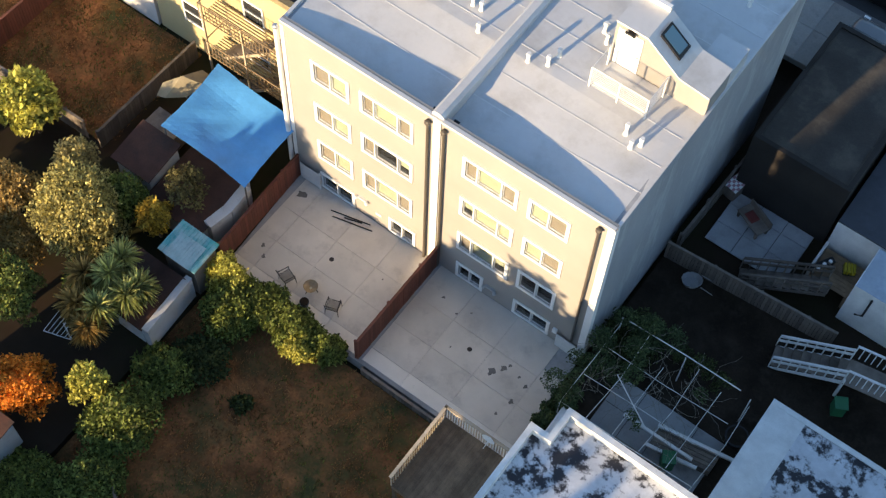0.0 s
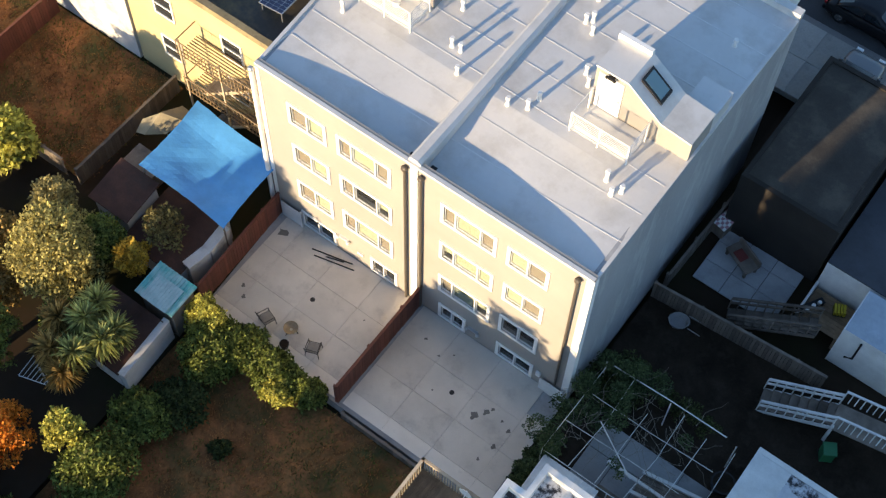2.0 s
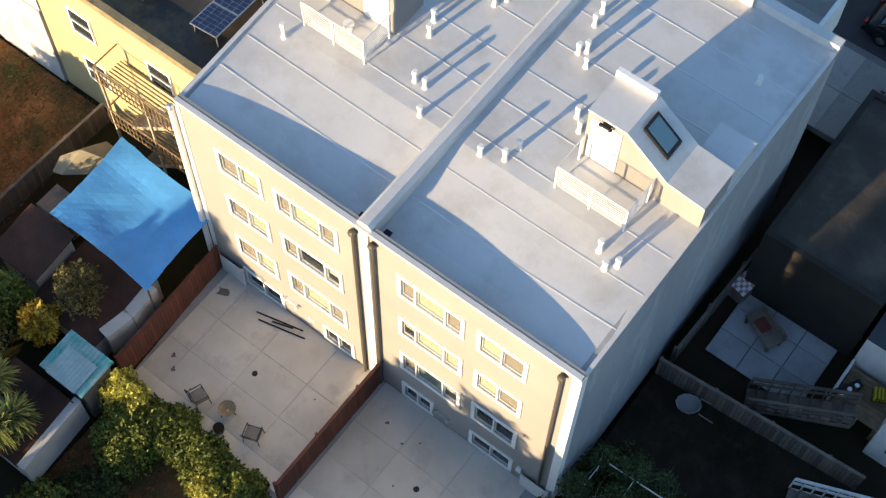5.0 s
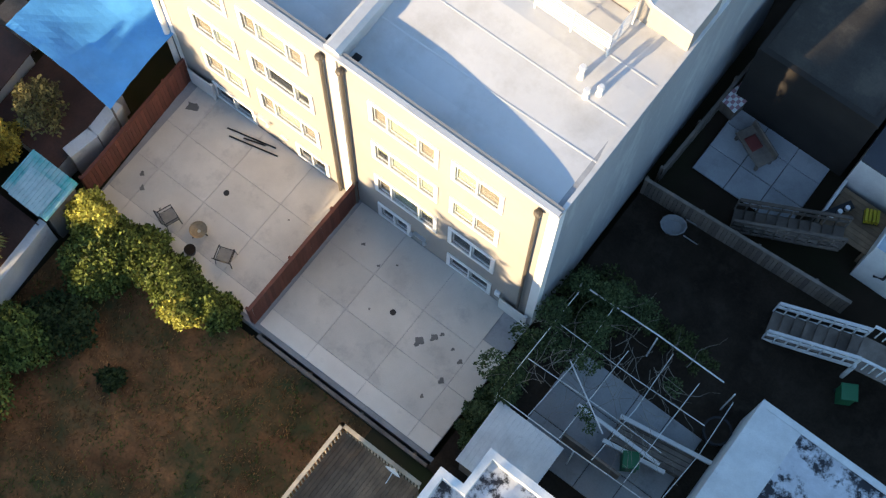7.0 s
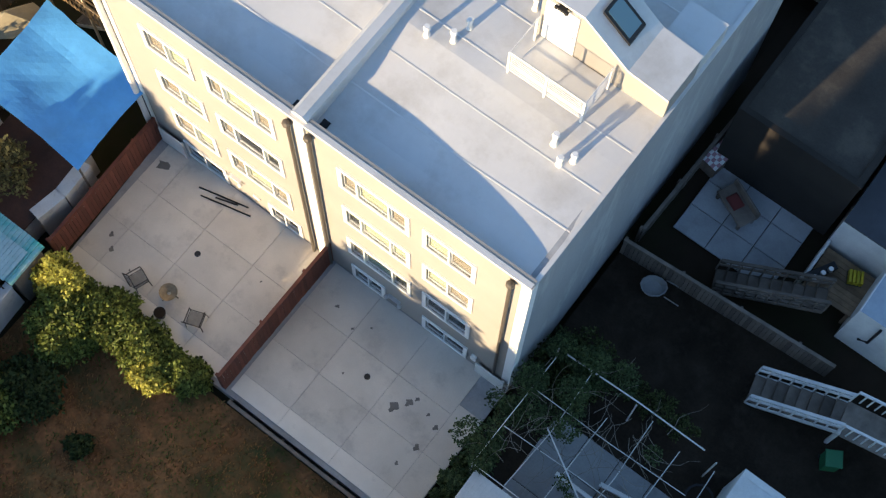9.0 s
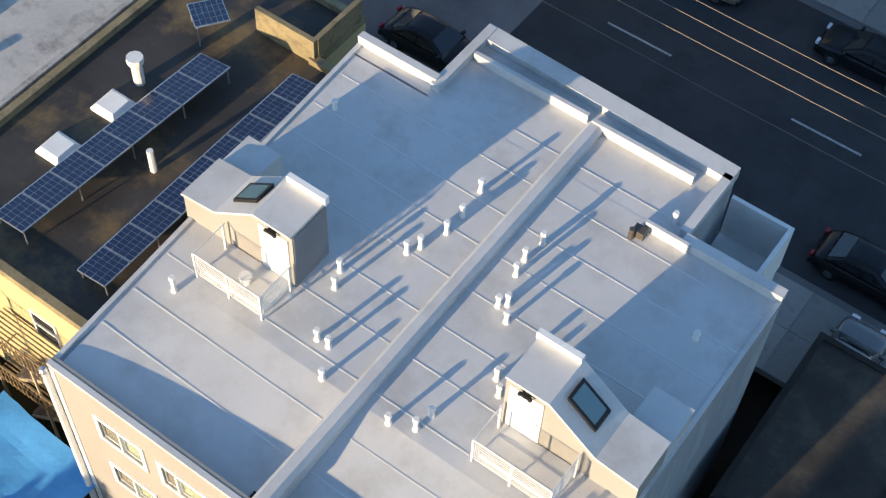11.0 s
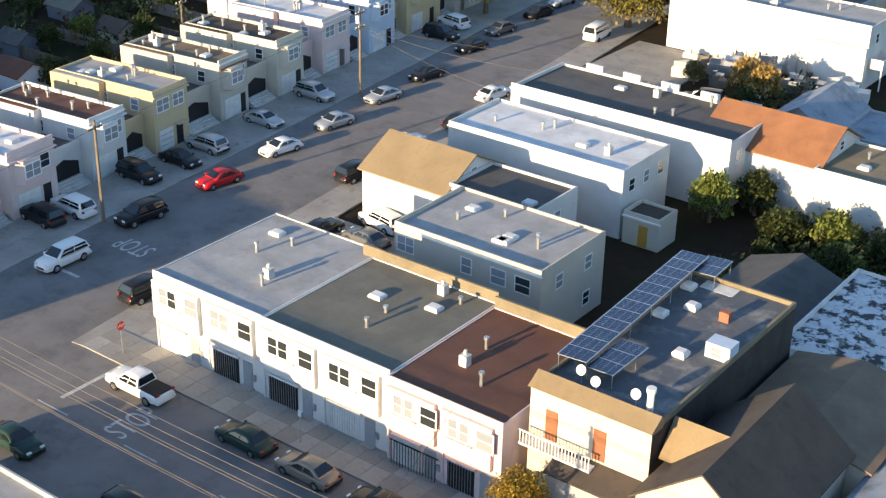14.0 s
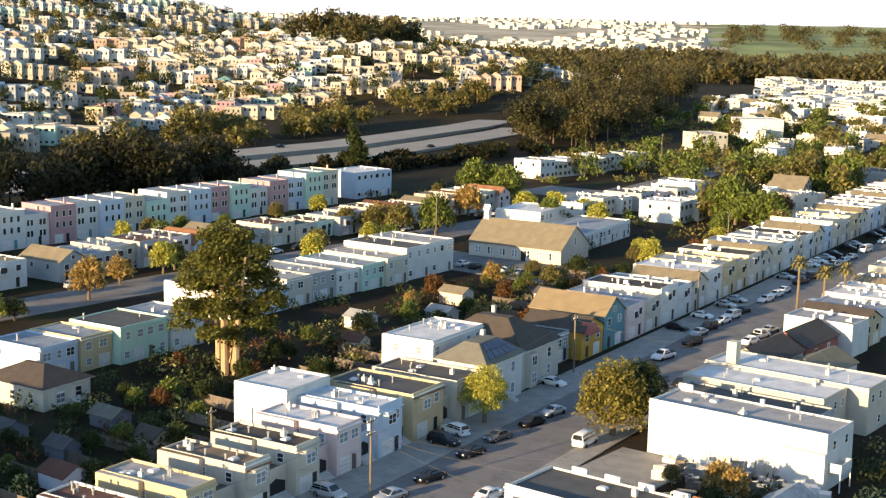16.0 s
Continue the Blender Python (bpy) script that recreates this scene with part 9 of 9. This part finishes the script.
def town_trees():
    r = random.Random(31)
    # the great pine behind the row
    ob = thing("pine_tree", -124.0, 123.0, 0, 0, "tall old pine with several bare pale trunks", "tree")
    tr = MB()
    for a, b in ((-1.8, 0), (0.3, 1.0), (2.0, -0.4), (0.9, -1.5)):
        tr.tube([(a * 1.1, b * 1.1, -0.3), (a * 1.25, b * 1.25, 6), (a * 2.0, b * 2.0, 14), (a * 2.6, b * 2.6, 20)], 0.7, 8, 0.2)
    cl = []
    for i in range(78):
        a, u = i * 2.4, (i + 0.5) / 78
        q = math.sqrt(r.uniform(0.05, 1.0)) * (0.62 + 0.38 * math.sin(math.pi * min(1, 0.25 + u * 0.8))) * (1.0 if u < 0.7 else 1.0 - 1.6 * (u - 0.7))
        cl.append((8.6 * q * math.cos(a), 8.6 * q * math.sin(a), 6.2 + 17.0 * u + r.uniform(-1, 1), r.uniform(1.5, 2.7), r.uniform(0.8, 1.5)))
    for c in cl[::6]:
        tr.tube([(c[0] * 0.2, c[1] * 0.2, c[2] - 4), (c[0] * 0.6, c[1] * 0.6, c[2] - 1.2), c[:3]], 0.22, 5, 0.06)
    part("trunk", tr, mat("pale_bark", (0.42, 0.30, 0.18), 0.9, var=0.3, scale=1, fine=6, bump=0.4, stretch=(1, 1, 0.2)), ob)
    part("crown", leaves(MB(), cl, 30000, 0.55, 1.0), LEAF_PINE, ob)
    # street trees
    tree(-57.0, 134.0, 0.1, 6.6, 10.8, 1.8, LEAF_STREET, "large round street tree with rusty green leaves", 9000, 0.42, 26)
    tree(-55.5, 139.5, 0.1, 5.6, 10.2, 1.8, LEAF_DARK, "large dark green street tree", 5000, 0.42, 20)
    tree(-74.6, 127.0, 0.1, 4.7, 8.4, 2.2, LEAF_LIME, "rounded yellow green street tree", 5000, 0.36, 18)
    tree(-8.3, 37.4, 0.1, 2.7, 5.2, 2.0, LEAF_GOLD, "small street tree with yellow blossom and leaves", 2600, 0.22, 16)
    for x, y, h in ((-70.8, 230.5, 11), (-66.5, 233.5, 9), (-64.0, 238.0, 9.5)):
        ob = thing("palm_tree", x, y, 0, 0, "tall palm with a drooping crown of fronds", "tree", "palms")
        part("trunk", MB().tube([(0, 0, -0.2), (0.1, 0, h * 0.5), (0, 0.1, h)], 0.35, 8, 0.25), BARK, ob)
        m = MB()
        for i in range(46):
            a, u = i * 2.4, 1 - 2 * (i / 46) * 0.75
            c = math.sqrt(max(0, 1 - u * u * 0.8))
            p = Vector((0, 0.1, h))
            d = Vector((c * math.cos(a), c * math.sin(a), u))
            w = Vector((-math.sin(a), math.cos(a), 0)) * 0.28
            mid, tip = p + d * 1.5, p + d * 2.6 + Vector((0, 0, -0.9))
            m.add([p, mid + w, tip, mid - w], [(0, 1, 2, 3)])
        part("fronds", m, LEAF_DRYPALM, ob)
    # garden trees, between the rows
    kinds = ((LEAF_GREEN, "green"), (LEAF_TOWN, "olive"), (LEAF_DARK, "dark green"), (LEAF_DRY, "brown leaved"), (LEAF_LIME, "yellow green"), (LEAF_RUST, "rusty leaved"))
    protos = {}
    def put(x, y, s, k, z=None):
        leaf, word = kinds[k]
        z = land(x, y) if z is None else z
        if k not in protos:
            protos[k] = tree(x, y, z, 3.2, 5.2, 1.2, leaf, f"{word} garden tree between houses", 2200, 0.40, 20, group="garden trees")
            ob = protos[k]
            ob.matrix_world = pose(x, y, z, 0, 0, 40) @ Matrix.Diagonal((s, s, s, 1))
        else:
            ob = copy_thing(protos[k], pose(x, y, z, 0, 0, r.uniform(0, 360)))
            ob.scale = (s, s, s * r.uniform(0.85, 1.2))
    for i in range(60):                                   # gardens west of the west row
        put(r.uniform(-134, -94), r.uniform(44, 150), r.uniform(0.25, 0.75), r.choice([0, 2, 2, 2, 2, 0, 5]))
    for i in range(46):
        put(r.uniform(-138, -100), r.uniform(150, 240), r.uniform(0.35, 1.0), r.choice([0, 1, 2, 3, 5, 5]))
    for i in range(16):                                   # gardens of the east block
        put(r.uniform(-14, 12), r.uniform(79, 92), r.uniform(0.3, 0.7), r.choice([0, 2, 2, 0]))
    for x, y, s, k in ((-21.0, 87.0, 0.8, 0), (-18.5, 91.0, 0.8, 2), (-17.7, 97.5, 0.6, 4), (-12.6, 94.0, 0.6, 4), (-14.0, 86.5, 0.8, 2), (-9.5, 88.0, 0.8, 0), (-4.0, 86.0, 0.8, 2), (-7.5, 82.5, 0.6, 2), (-1.5, 90.0, 0.9, 0), (-34.0, 121.0, 0.8, 3), (-31, 119, 0.8, 3), (-30, 112, 0.7, 2), (-40, 120, 0.5, 1)):
        put(x, y, s, k)
    for x, y, s, k in ((-187, 118, 1.5, 1), (-192, 108, 1.2, 0), (-196, 160, 1.2, 3), (-188, 262, 2.0, 0), (-196, 256, 1.6, 1), (-205, 300, 1.8, 3), (-212, 330, 2.2, 0), (-176, 300, 1.6, 0), (-160, 300, 1.4, 4),
                       (-130, 335, 2.4, 0), (-122, 330, 2.2, 0), (-138, 342, 2.0, 0), (-115, 322, 1.6, 1), (-112, 300, 1.2, 5), (-170, 212, 1.3, 1), (-150, 250, 1.0, 2), (-122, 262, 1.2, 4), (-100, 260, 1.3, 2)):
        put(x, y, s, k)
    for i in range(26):                                   # street trees of the far street
        put(r.choice([-183, -200, -226, -238]) + r.uniform(-2, 2), r.uniform(80, 350), r.uniform(0.6, 1.4), r.choice([0, 1, 4, 3, 1]))
    for x, y, s, k in ((-187.7, 145, 1.5, 3), (-230, 337, 2.3, 0), (-226, 341, 2.0, 0), (-191, 310, 1.6, 4), (-186, 318, 1.5, 4), (-178, 322, 1.2, 4), (-194, 221, 1.2, 1), (-204, 255, 1.5, 1), (-207, 262, 1.6, 3), (-210, 250, 1.4, 1), (-196, 244, 1.1, 4),
                       (-141, 343, 2.6, 0), (-146, 349, 2.2, 0), (-137, 350, 2.0, 1), (-128, 352, 1.5, 5), (-131, 318, 1.2, 0), (-126, 306, 1.0, 4), (-120, 290, 1.0, 1), (-131, 272, 0.9, 4), (-126, 262, 0.9, 1), (-120, 282, 0.9, 5)):
        put(x, y, s, k)
    # woods along the freeway and on the far land
    def band(n, y0, y1, x0, x1, lean, r0, r1, h0, h1):
        out = []
        for _ in range(n):
            y = r.uniform(y0, y1)
            out.append((r.uniform(x0, x1) - lean * (y - y0), y, r.uniform(r0, r1), r.uniform(h0, h1)))
        return out
    woods("freeway_wood", band(62, 120, 250, -326, -284, 0.0, 6, 10, 15, 24) + band(18, 262, 300, -322, -292, 0.0, 5, 8, 11, 18) + band(46, 300, 500, -326, -300, 0.0, 3, 5, 3, 6), LEAF_WOOD, "dark wood along the freeway", 700, 1.3)
    cy = thing("cypress_tree", -314, 372, 0.5, 0, "tall dark conical cypress beside the freeway", "tree")
    part("trunk", MB().tube([(0, 0, -0.6), (0, 0, 12)], 0.4, 7, 0.15), BARK, cy)
    part("crown", leaves(MB(), [(r.uniform(-1, 1) * 3.4 * (1 - k / 14), r.uniform(-1, 1) * 3.4 * (1 - k / 14), 2.2 + k * 1.25, 4.4 * (1 - k / 15), 1.6) for k in range(14)], 3800, 0.9), LEAF_DARK, cy)
    far_bank = band(80, 330, 780, -432, -392, 0.2, 5, 9, 9, 18)
    woods("freeway_wood", [p for p in far_bank if noise.noise((p[1] * 0.03, 3.3, 0)) > -0.15], LEAF_TOWN, "green wood on the far freeway bank", 520, 1.5)
    right = []
    while len(right) < 84:
        u, v = r.random(), r.random()
        ax, ay = -323 - 129 * v, 500 + 216 * v
        bx, by = -297 - 177 * v, 530 + 470 * v
        x, y = ax + (bx - ax) * u, ay + (by - ay) * u
        right.append((x, y, r.uniform(6, 11), r.uniform(15, 27)))
    woods("freeway_wood", right, LEAF_FAR, "tall wood beside the freeway", 1000, 1.15)
    woods("freeway_wood", [p for p in right if r.random() < 0.35], LEAF_WOOD, "dark tall trees beside the freeway", 800, 1.15)
    tt = []
    for _ in range(210):
        y = r.uniform(400, 900)
        x = r.uniform(-330 - 0.3 * (y - 600), -95 - 0.1 * (y - 420))
        if x < -262 and y < 600 or abs(x - xc(y)) < 12:
            continue
        tt.append((x, y, r.uniform(3, 7), r.uniform(5, 12)))
    tt += [(-165 + r.uniform(-22, 22), 448 + r.uniform(-14, 14), r.uniform(5, 8), r.uniform(8, 14)) for _ in range(22)]
    tt += [(-142 + r.uniform(-7, 7), 345 + r.uniform(-6, 6), r.uniform(4, 6), r.uniform(9, 13)) for _ in range(6)]
    woods("town_wood", tt[::2], LEAF_TOWN, "olive trees between far houses", 420, 1.2)
    woods("town_wood", tt[1::2], LEAF_GREEN, "green trees between far houses", 420, 1.2)
    pts = []
    for _ in range(520):
        a, dd = radians(r.uniform(15, 40)), r.uniform(1380, 2000)
        pts.append((39 - dd * math.sin(a), -34 + dd * math.cos(a), r.uniform(12, 20), r.uniform(14, 26)))
    for _ in range(90):
        a, dd = radians(r.uniform(12, 26)), r.uniform(2600, 3600)
        pts.append((39 - dd * math.sin(a), -34 + dd * math.cos(a), r.uniform(18, 30), r.uniform(18, 30)))
    woods("far_wood", pts, LEAF_FAR, "wide far wood below the hills", 260, 3.6)
    # trees over the hillside
    hp = []
    for _ in range(680):
        y = r.uniform(230, 1250)
        if r.random() < 0.28:
            hp.append((min(-505, r.gauss(-630, 90)), r.gauss(740, 110), r.uniform(4, 8), r.uniform(6, 15)))
            continue
        hp.append((-440 - 0.40 * (y - 312) - r.uniform(10, 700), y, r.uniform(4, 8), r.uniform(6, 16)))
    woods("hill_wood", hp[::2], LEAF_TOWN, "olive trees between hillside houses", 260, 1.3)
    woods("hill_wood", hp[1::2], LEAF_DARK, "dark green trees between hillside houses", 260, 1.3)
    for leaf, word, n in ((LEAF_TOWN, "olive", 900), (LEAF_DARK, "dark green", 800)):
        m = MB()
        for _ in range(n):
            y = r.uniform(215, 1150)
            x = -425 - 0.40 * (y - 312) - r.uniform(0, 640)
            if r.random() < 0.3:
                x, y = min(-480, r.gauss(-630, 95)), r.gauss(735, 120)
            q = r.uniform(1.5, 4.0)
            leaves(m, [(x, y, land(x, y) + q * 0.3, q, q * 0.7)], 36, 1.3)
        solid("hill_scrub", m, leaf, f"{word} scrub and hedges over the far hillside", "shrubs", "stuff")
    for leaf, word, n in ((LEAF_TOWN, "olive", 420), (LEAF_GREEN, "green", 300)):
        m = MB()
        for _ in range(n):
            y = r.uniform(300, 820)
            x = r.uniform(-330, -112 - 0.1 * (y - 300))
            if x < -262 and y < 480 or abs(x - xc(y)) < 14 or (-240 < x < -70 and 356 < y < 388) or -214 < x < -196:
                continue
            q = r.uniform(1.2, 3.2)
            leaves(m, [(x, y, land(x, y) + q * 0.3, q, q * 0.7)], 60, 0.9)
        solid("garden_shrubs", m, leaf, f"{word} hedges and shrubs between far houses", "shrubs", "stuff")
    # low shrubs of the gardens, past counting
    for leaf, word, n in ((LEAF_DARK, "dark green", 620), (LEAF_OLIVE, "olive", 160), (LEAF_RUST, "rusty brown", 130)):
        m = MB()
        cl = []
        for _ in range(n):
            k = r.random()
            if k < 0.6:
                x, y = r.uniform(-136, -92), r.uniform(36, 240)
            elif k < 0.8:
                x, y = r.uniform(-14, 12), r.uniform(66, 100)
            elif k < 0.9:
                x, y = r.choice([r.uniform(-244, -222), r.uniform(-150, -132)]), r.uniform(60, 330)
            else:
                x, y = r.uniform(-34, 10), r.uniform(105, 175)
            q = r.uniform(0.7, 2.2)
            cl.append((x, y, land(x, y) + q * 0.4, q, q * r.uniform(0.6, 1.0)))
        leaves(m, cl, n * 60, 0.5)
        solid("garden_shrubs", m, leaf, f"{word} shrubs filling the gardens", "shrubs", "stuff")
    pts = []
    for _ in range(40):
        pts.append((r.uniform(-690, -610), r.uniform(715, 800), r.uniform(6, 10), r.uniform(15, 26)))
    woods("hilltop_wood", pts, LEAF_FAR, "tall wood on the hilltop", 420, 2.2)


LEAF_STREET = leaf_mat("street_tree_leaves", (0.21, 0.18, 0.045))
LEAF_GOLD = leaf_mat("golden_leaves", (0.30, 0.20, 0.03))
LEAF_RUST = leaf_mat("rusty_leaves", (0.17, 0.085, 0.035))
LEAF_DRYPALM = leaf_mat("palm_fronds", (0.26, 0.22, 0.08))


HILL = dict(white=(0.56, 0.55, 0.53), cream=(0.50, 0.44, 0.36), salmon=(0.50, 0.35, 0.28), blue=(0.46, 0.52, 0.58), mint=(0.45, 0.56, 0.50))


def hillside():
    r = random.Random(44)
    FAR[0] = 2
    protos = []
    for i, wall in enumerate(["white", "cream", "white", "beige", "salmon", "mint", "blue", "white", "rose", "cream", "yellow", "teal"]):
        w = 8.5 + (i % 3)
        if i % 4 == 3:
            ob = gable_house(0, 0, 0, w, 11, 5.6, 8.2, wall, r.choice(["tan", "shingle"]), f"{wall} painted house on the far hillside", name="hill_house", wins=2, group="hillside houses")
        else:
            ob = flat_house(0, 0, 0, w, 11, 6.5 + (i % 3), wall, r.choice(["grey", "white", "tan"]), f"{wall} painted house on the far hillside", 700 + i, name="hill_house", bits=0, front="plain", sides=(1, 1), group="hillside houses")
        protos.append(ob)
    FAR[0] = False
    used = set()
    n = 0
    for row in range(17):
        s = 25 + row * 36 + (row % 2) * 6
        y = 215.0 + r.uniform(0, 12)
        while y < 1180:
            x = -440 - 0.40 * (y - 312) - s
            gap = r.random()
            if gap < (0.80 if row < 2 else 0.72) and n < 105:
                k = r.randrange(12)
                z = land(x, y) + 0.1
                m = pose(x, y, z, 0, 0, 40 + r.uniform(-4, 4))
                if k in used:
                    copy_thing(protos[k], m)
                else:
                    protos[k].matrix_world = m
                    used.add(k)
                n += 1
                y += r.uniform(9.5, 13) * (1 + row * 0.06)
            else:
                y += r.uniform(10, 34)
    for k in range(12):
        if k not in used:
            protos[k].matrix_world = pose(-520 - 12 * k, 380, land(-520 - 12 * k, 380), 0, 0, 68)
    # the rest of the hill town, too small to pick apart
    for wall, cnt in (("white", 270), ("cream", 400), ("salmon", 60), ("blue", 70), ("mint", 40)):
        m, g = MB(), MB()
        for _ in range(cnt):
            s = r.uniform(20, 900)
            y = r.uniform(180, 1500)
            x = -440 - 0.40 * (y - 312) - s
            if r.random() < 0.3:
                x, y = r.gauss(-640, 95), r.gauss(730, 110)
                if x > -500 or math.hypot(x + 650, y - 757) < 52:
                    continue
            z = land(x, y)
            w, d, h = r.uniform(6, 10), r.uniform(7, 12), r.uniform(5, 9)
            for unit in range(r.choice([1, 2, 3, 4, 5, 6])):
                h = max(4.5, min(9.5, h + r.uniform(-0.9, 0.9)))
                z = land(x, y)
                peak = r.random() < 0.25
                def at(u, v, zz):
                    return (x + 0.79 * u - 0.61 * v, y + 0.61 * u + 0.79 * v, z + zz)
                def bx(mm, u0, v0, z0, u1, v1, z1):
                    mm.add([at(u0, v0, z0), at(u1, v0, z0), at(u1, v1, z0), at(u0, v1, z0), at(u0, v0, z1), at(u1, v0, z1), at(u1, v1, z1), at(u0, v1, z1)],
                           [(0, 3, 2, 1), (4, 5, 6, 7), (0, 1, 5, 4), (1, 2, 6, 5), (2, 3, 7, 6), (3, 0, 4, 7)])
                bx(m, 0, 0, -5, w - 0.15, d, h)
                if peak:
                    m.add([at(0, 0, h), at(w, 0, h), at(w / 2, 0, h + 2.2), at(0, d, h), at(w, d, h), at(w / 2, d, h + 2.2)], [(0, 1, 2), (5, 4, 3), (1, 4, 5, 2), (3, 0, 2, 5)])
                for i in range(3):
                    bx(g, w * (0.14 + i * 0.3), -0.06, h - 3.0, w * (0.25 + i * 0.3), 0, h - 1.5)
                bx(g, w * 0.2, -0.06, 0.4, w * 0.5, 0, 2.3)
                bx(g, w - 0.15, d * 0.3, h - 3.0, w - 0.09, d * 0.45, h - 1.6)
                x, y = x + 0.5 * w, y + 0.93 * w
        solid("hill_town", m, mat(f"{wall}_hill_paint", [v * 0.92 for v in HILL[wall]], 0.85, var=0.1, scale=0.1, fine=2, island=0.3), f"many small {wall} houses over a far hill", "houses", "stuff")
        solid("hill_town_windows", g, GLASS, "small dark windows of far hill houses", "windows", "stuff")
    # the pale town on the far rise
    for wall, cnt in (("beige", 2200), ("cream", 2200)):
        m = MB()
        for _ in range(cnt):
            a = radians(r.uniform(16, 60))
            d = r.uniform(2000, 4500)
            if a < radians(27) and d > 2200:
                continue
            if noise.noise((a * 14, d * 0.002, 1.5)) < -0.15:
                continue
            x, y = 39 - d * math.sin(a), -34 + d * math.cos(a)
            z = land(x, y)
            w = r.uniform(7, 13) * (1 + d / 6000)
            m.box(x, y, z - 3, x + w, y + w, z + r.uniform(6, 12))
        solid("far_town", m, WALLS[wall], "pale houses of a far off town", "houses", "stuff")


poles_and_wires()
town_trees()
hillside()
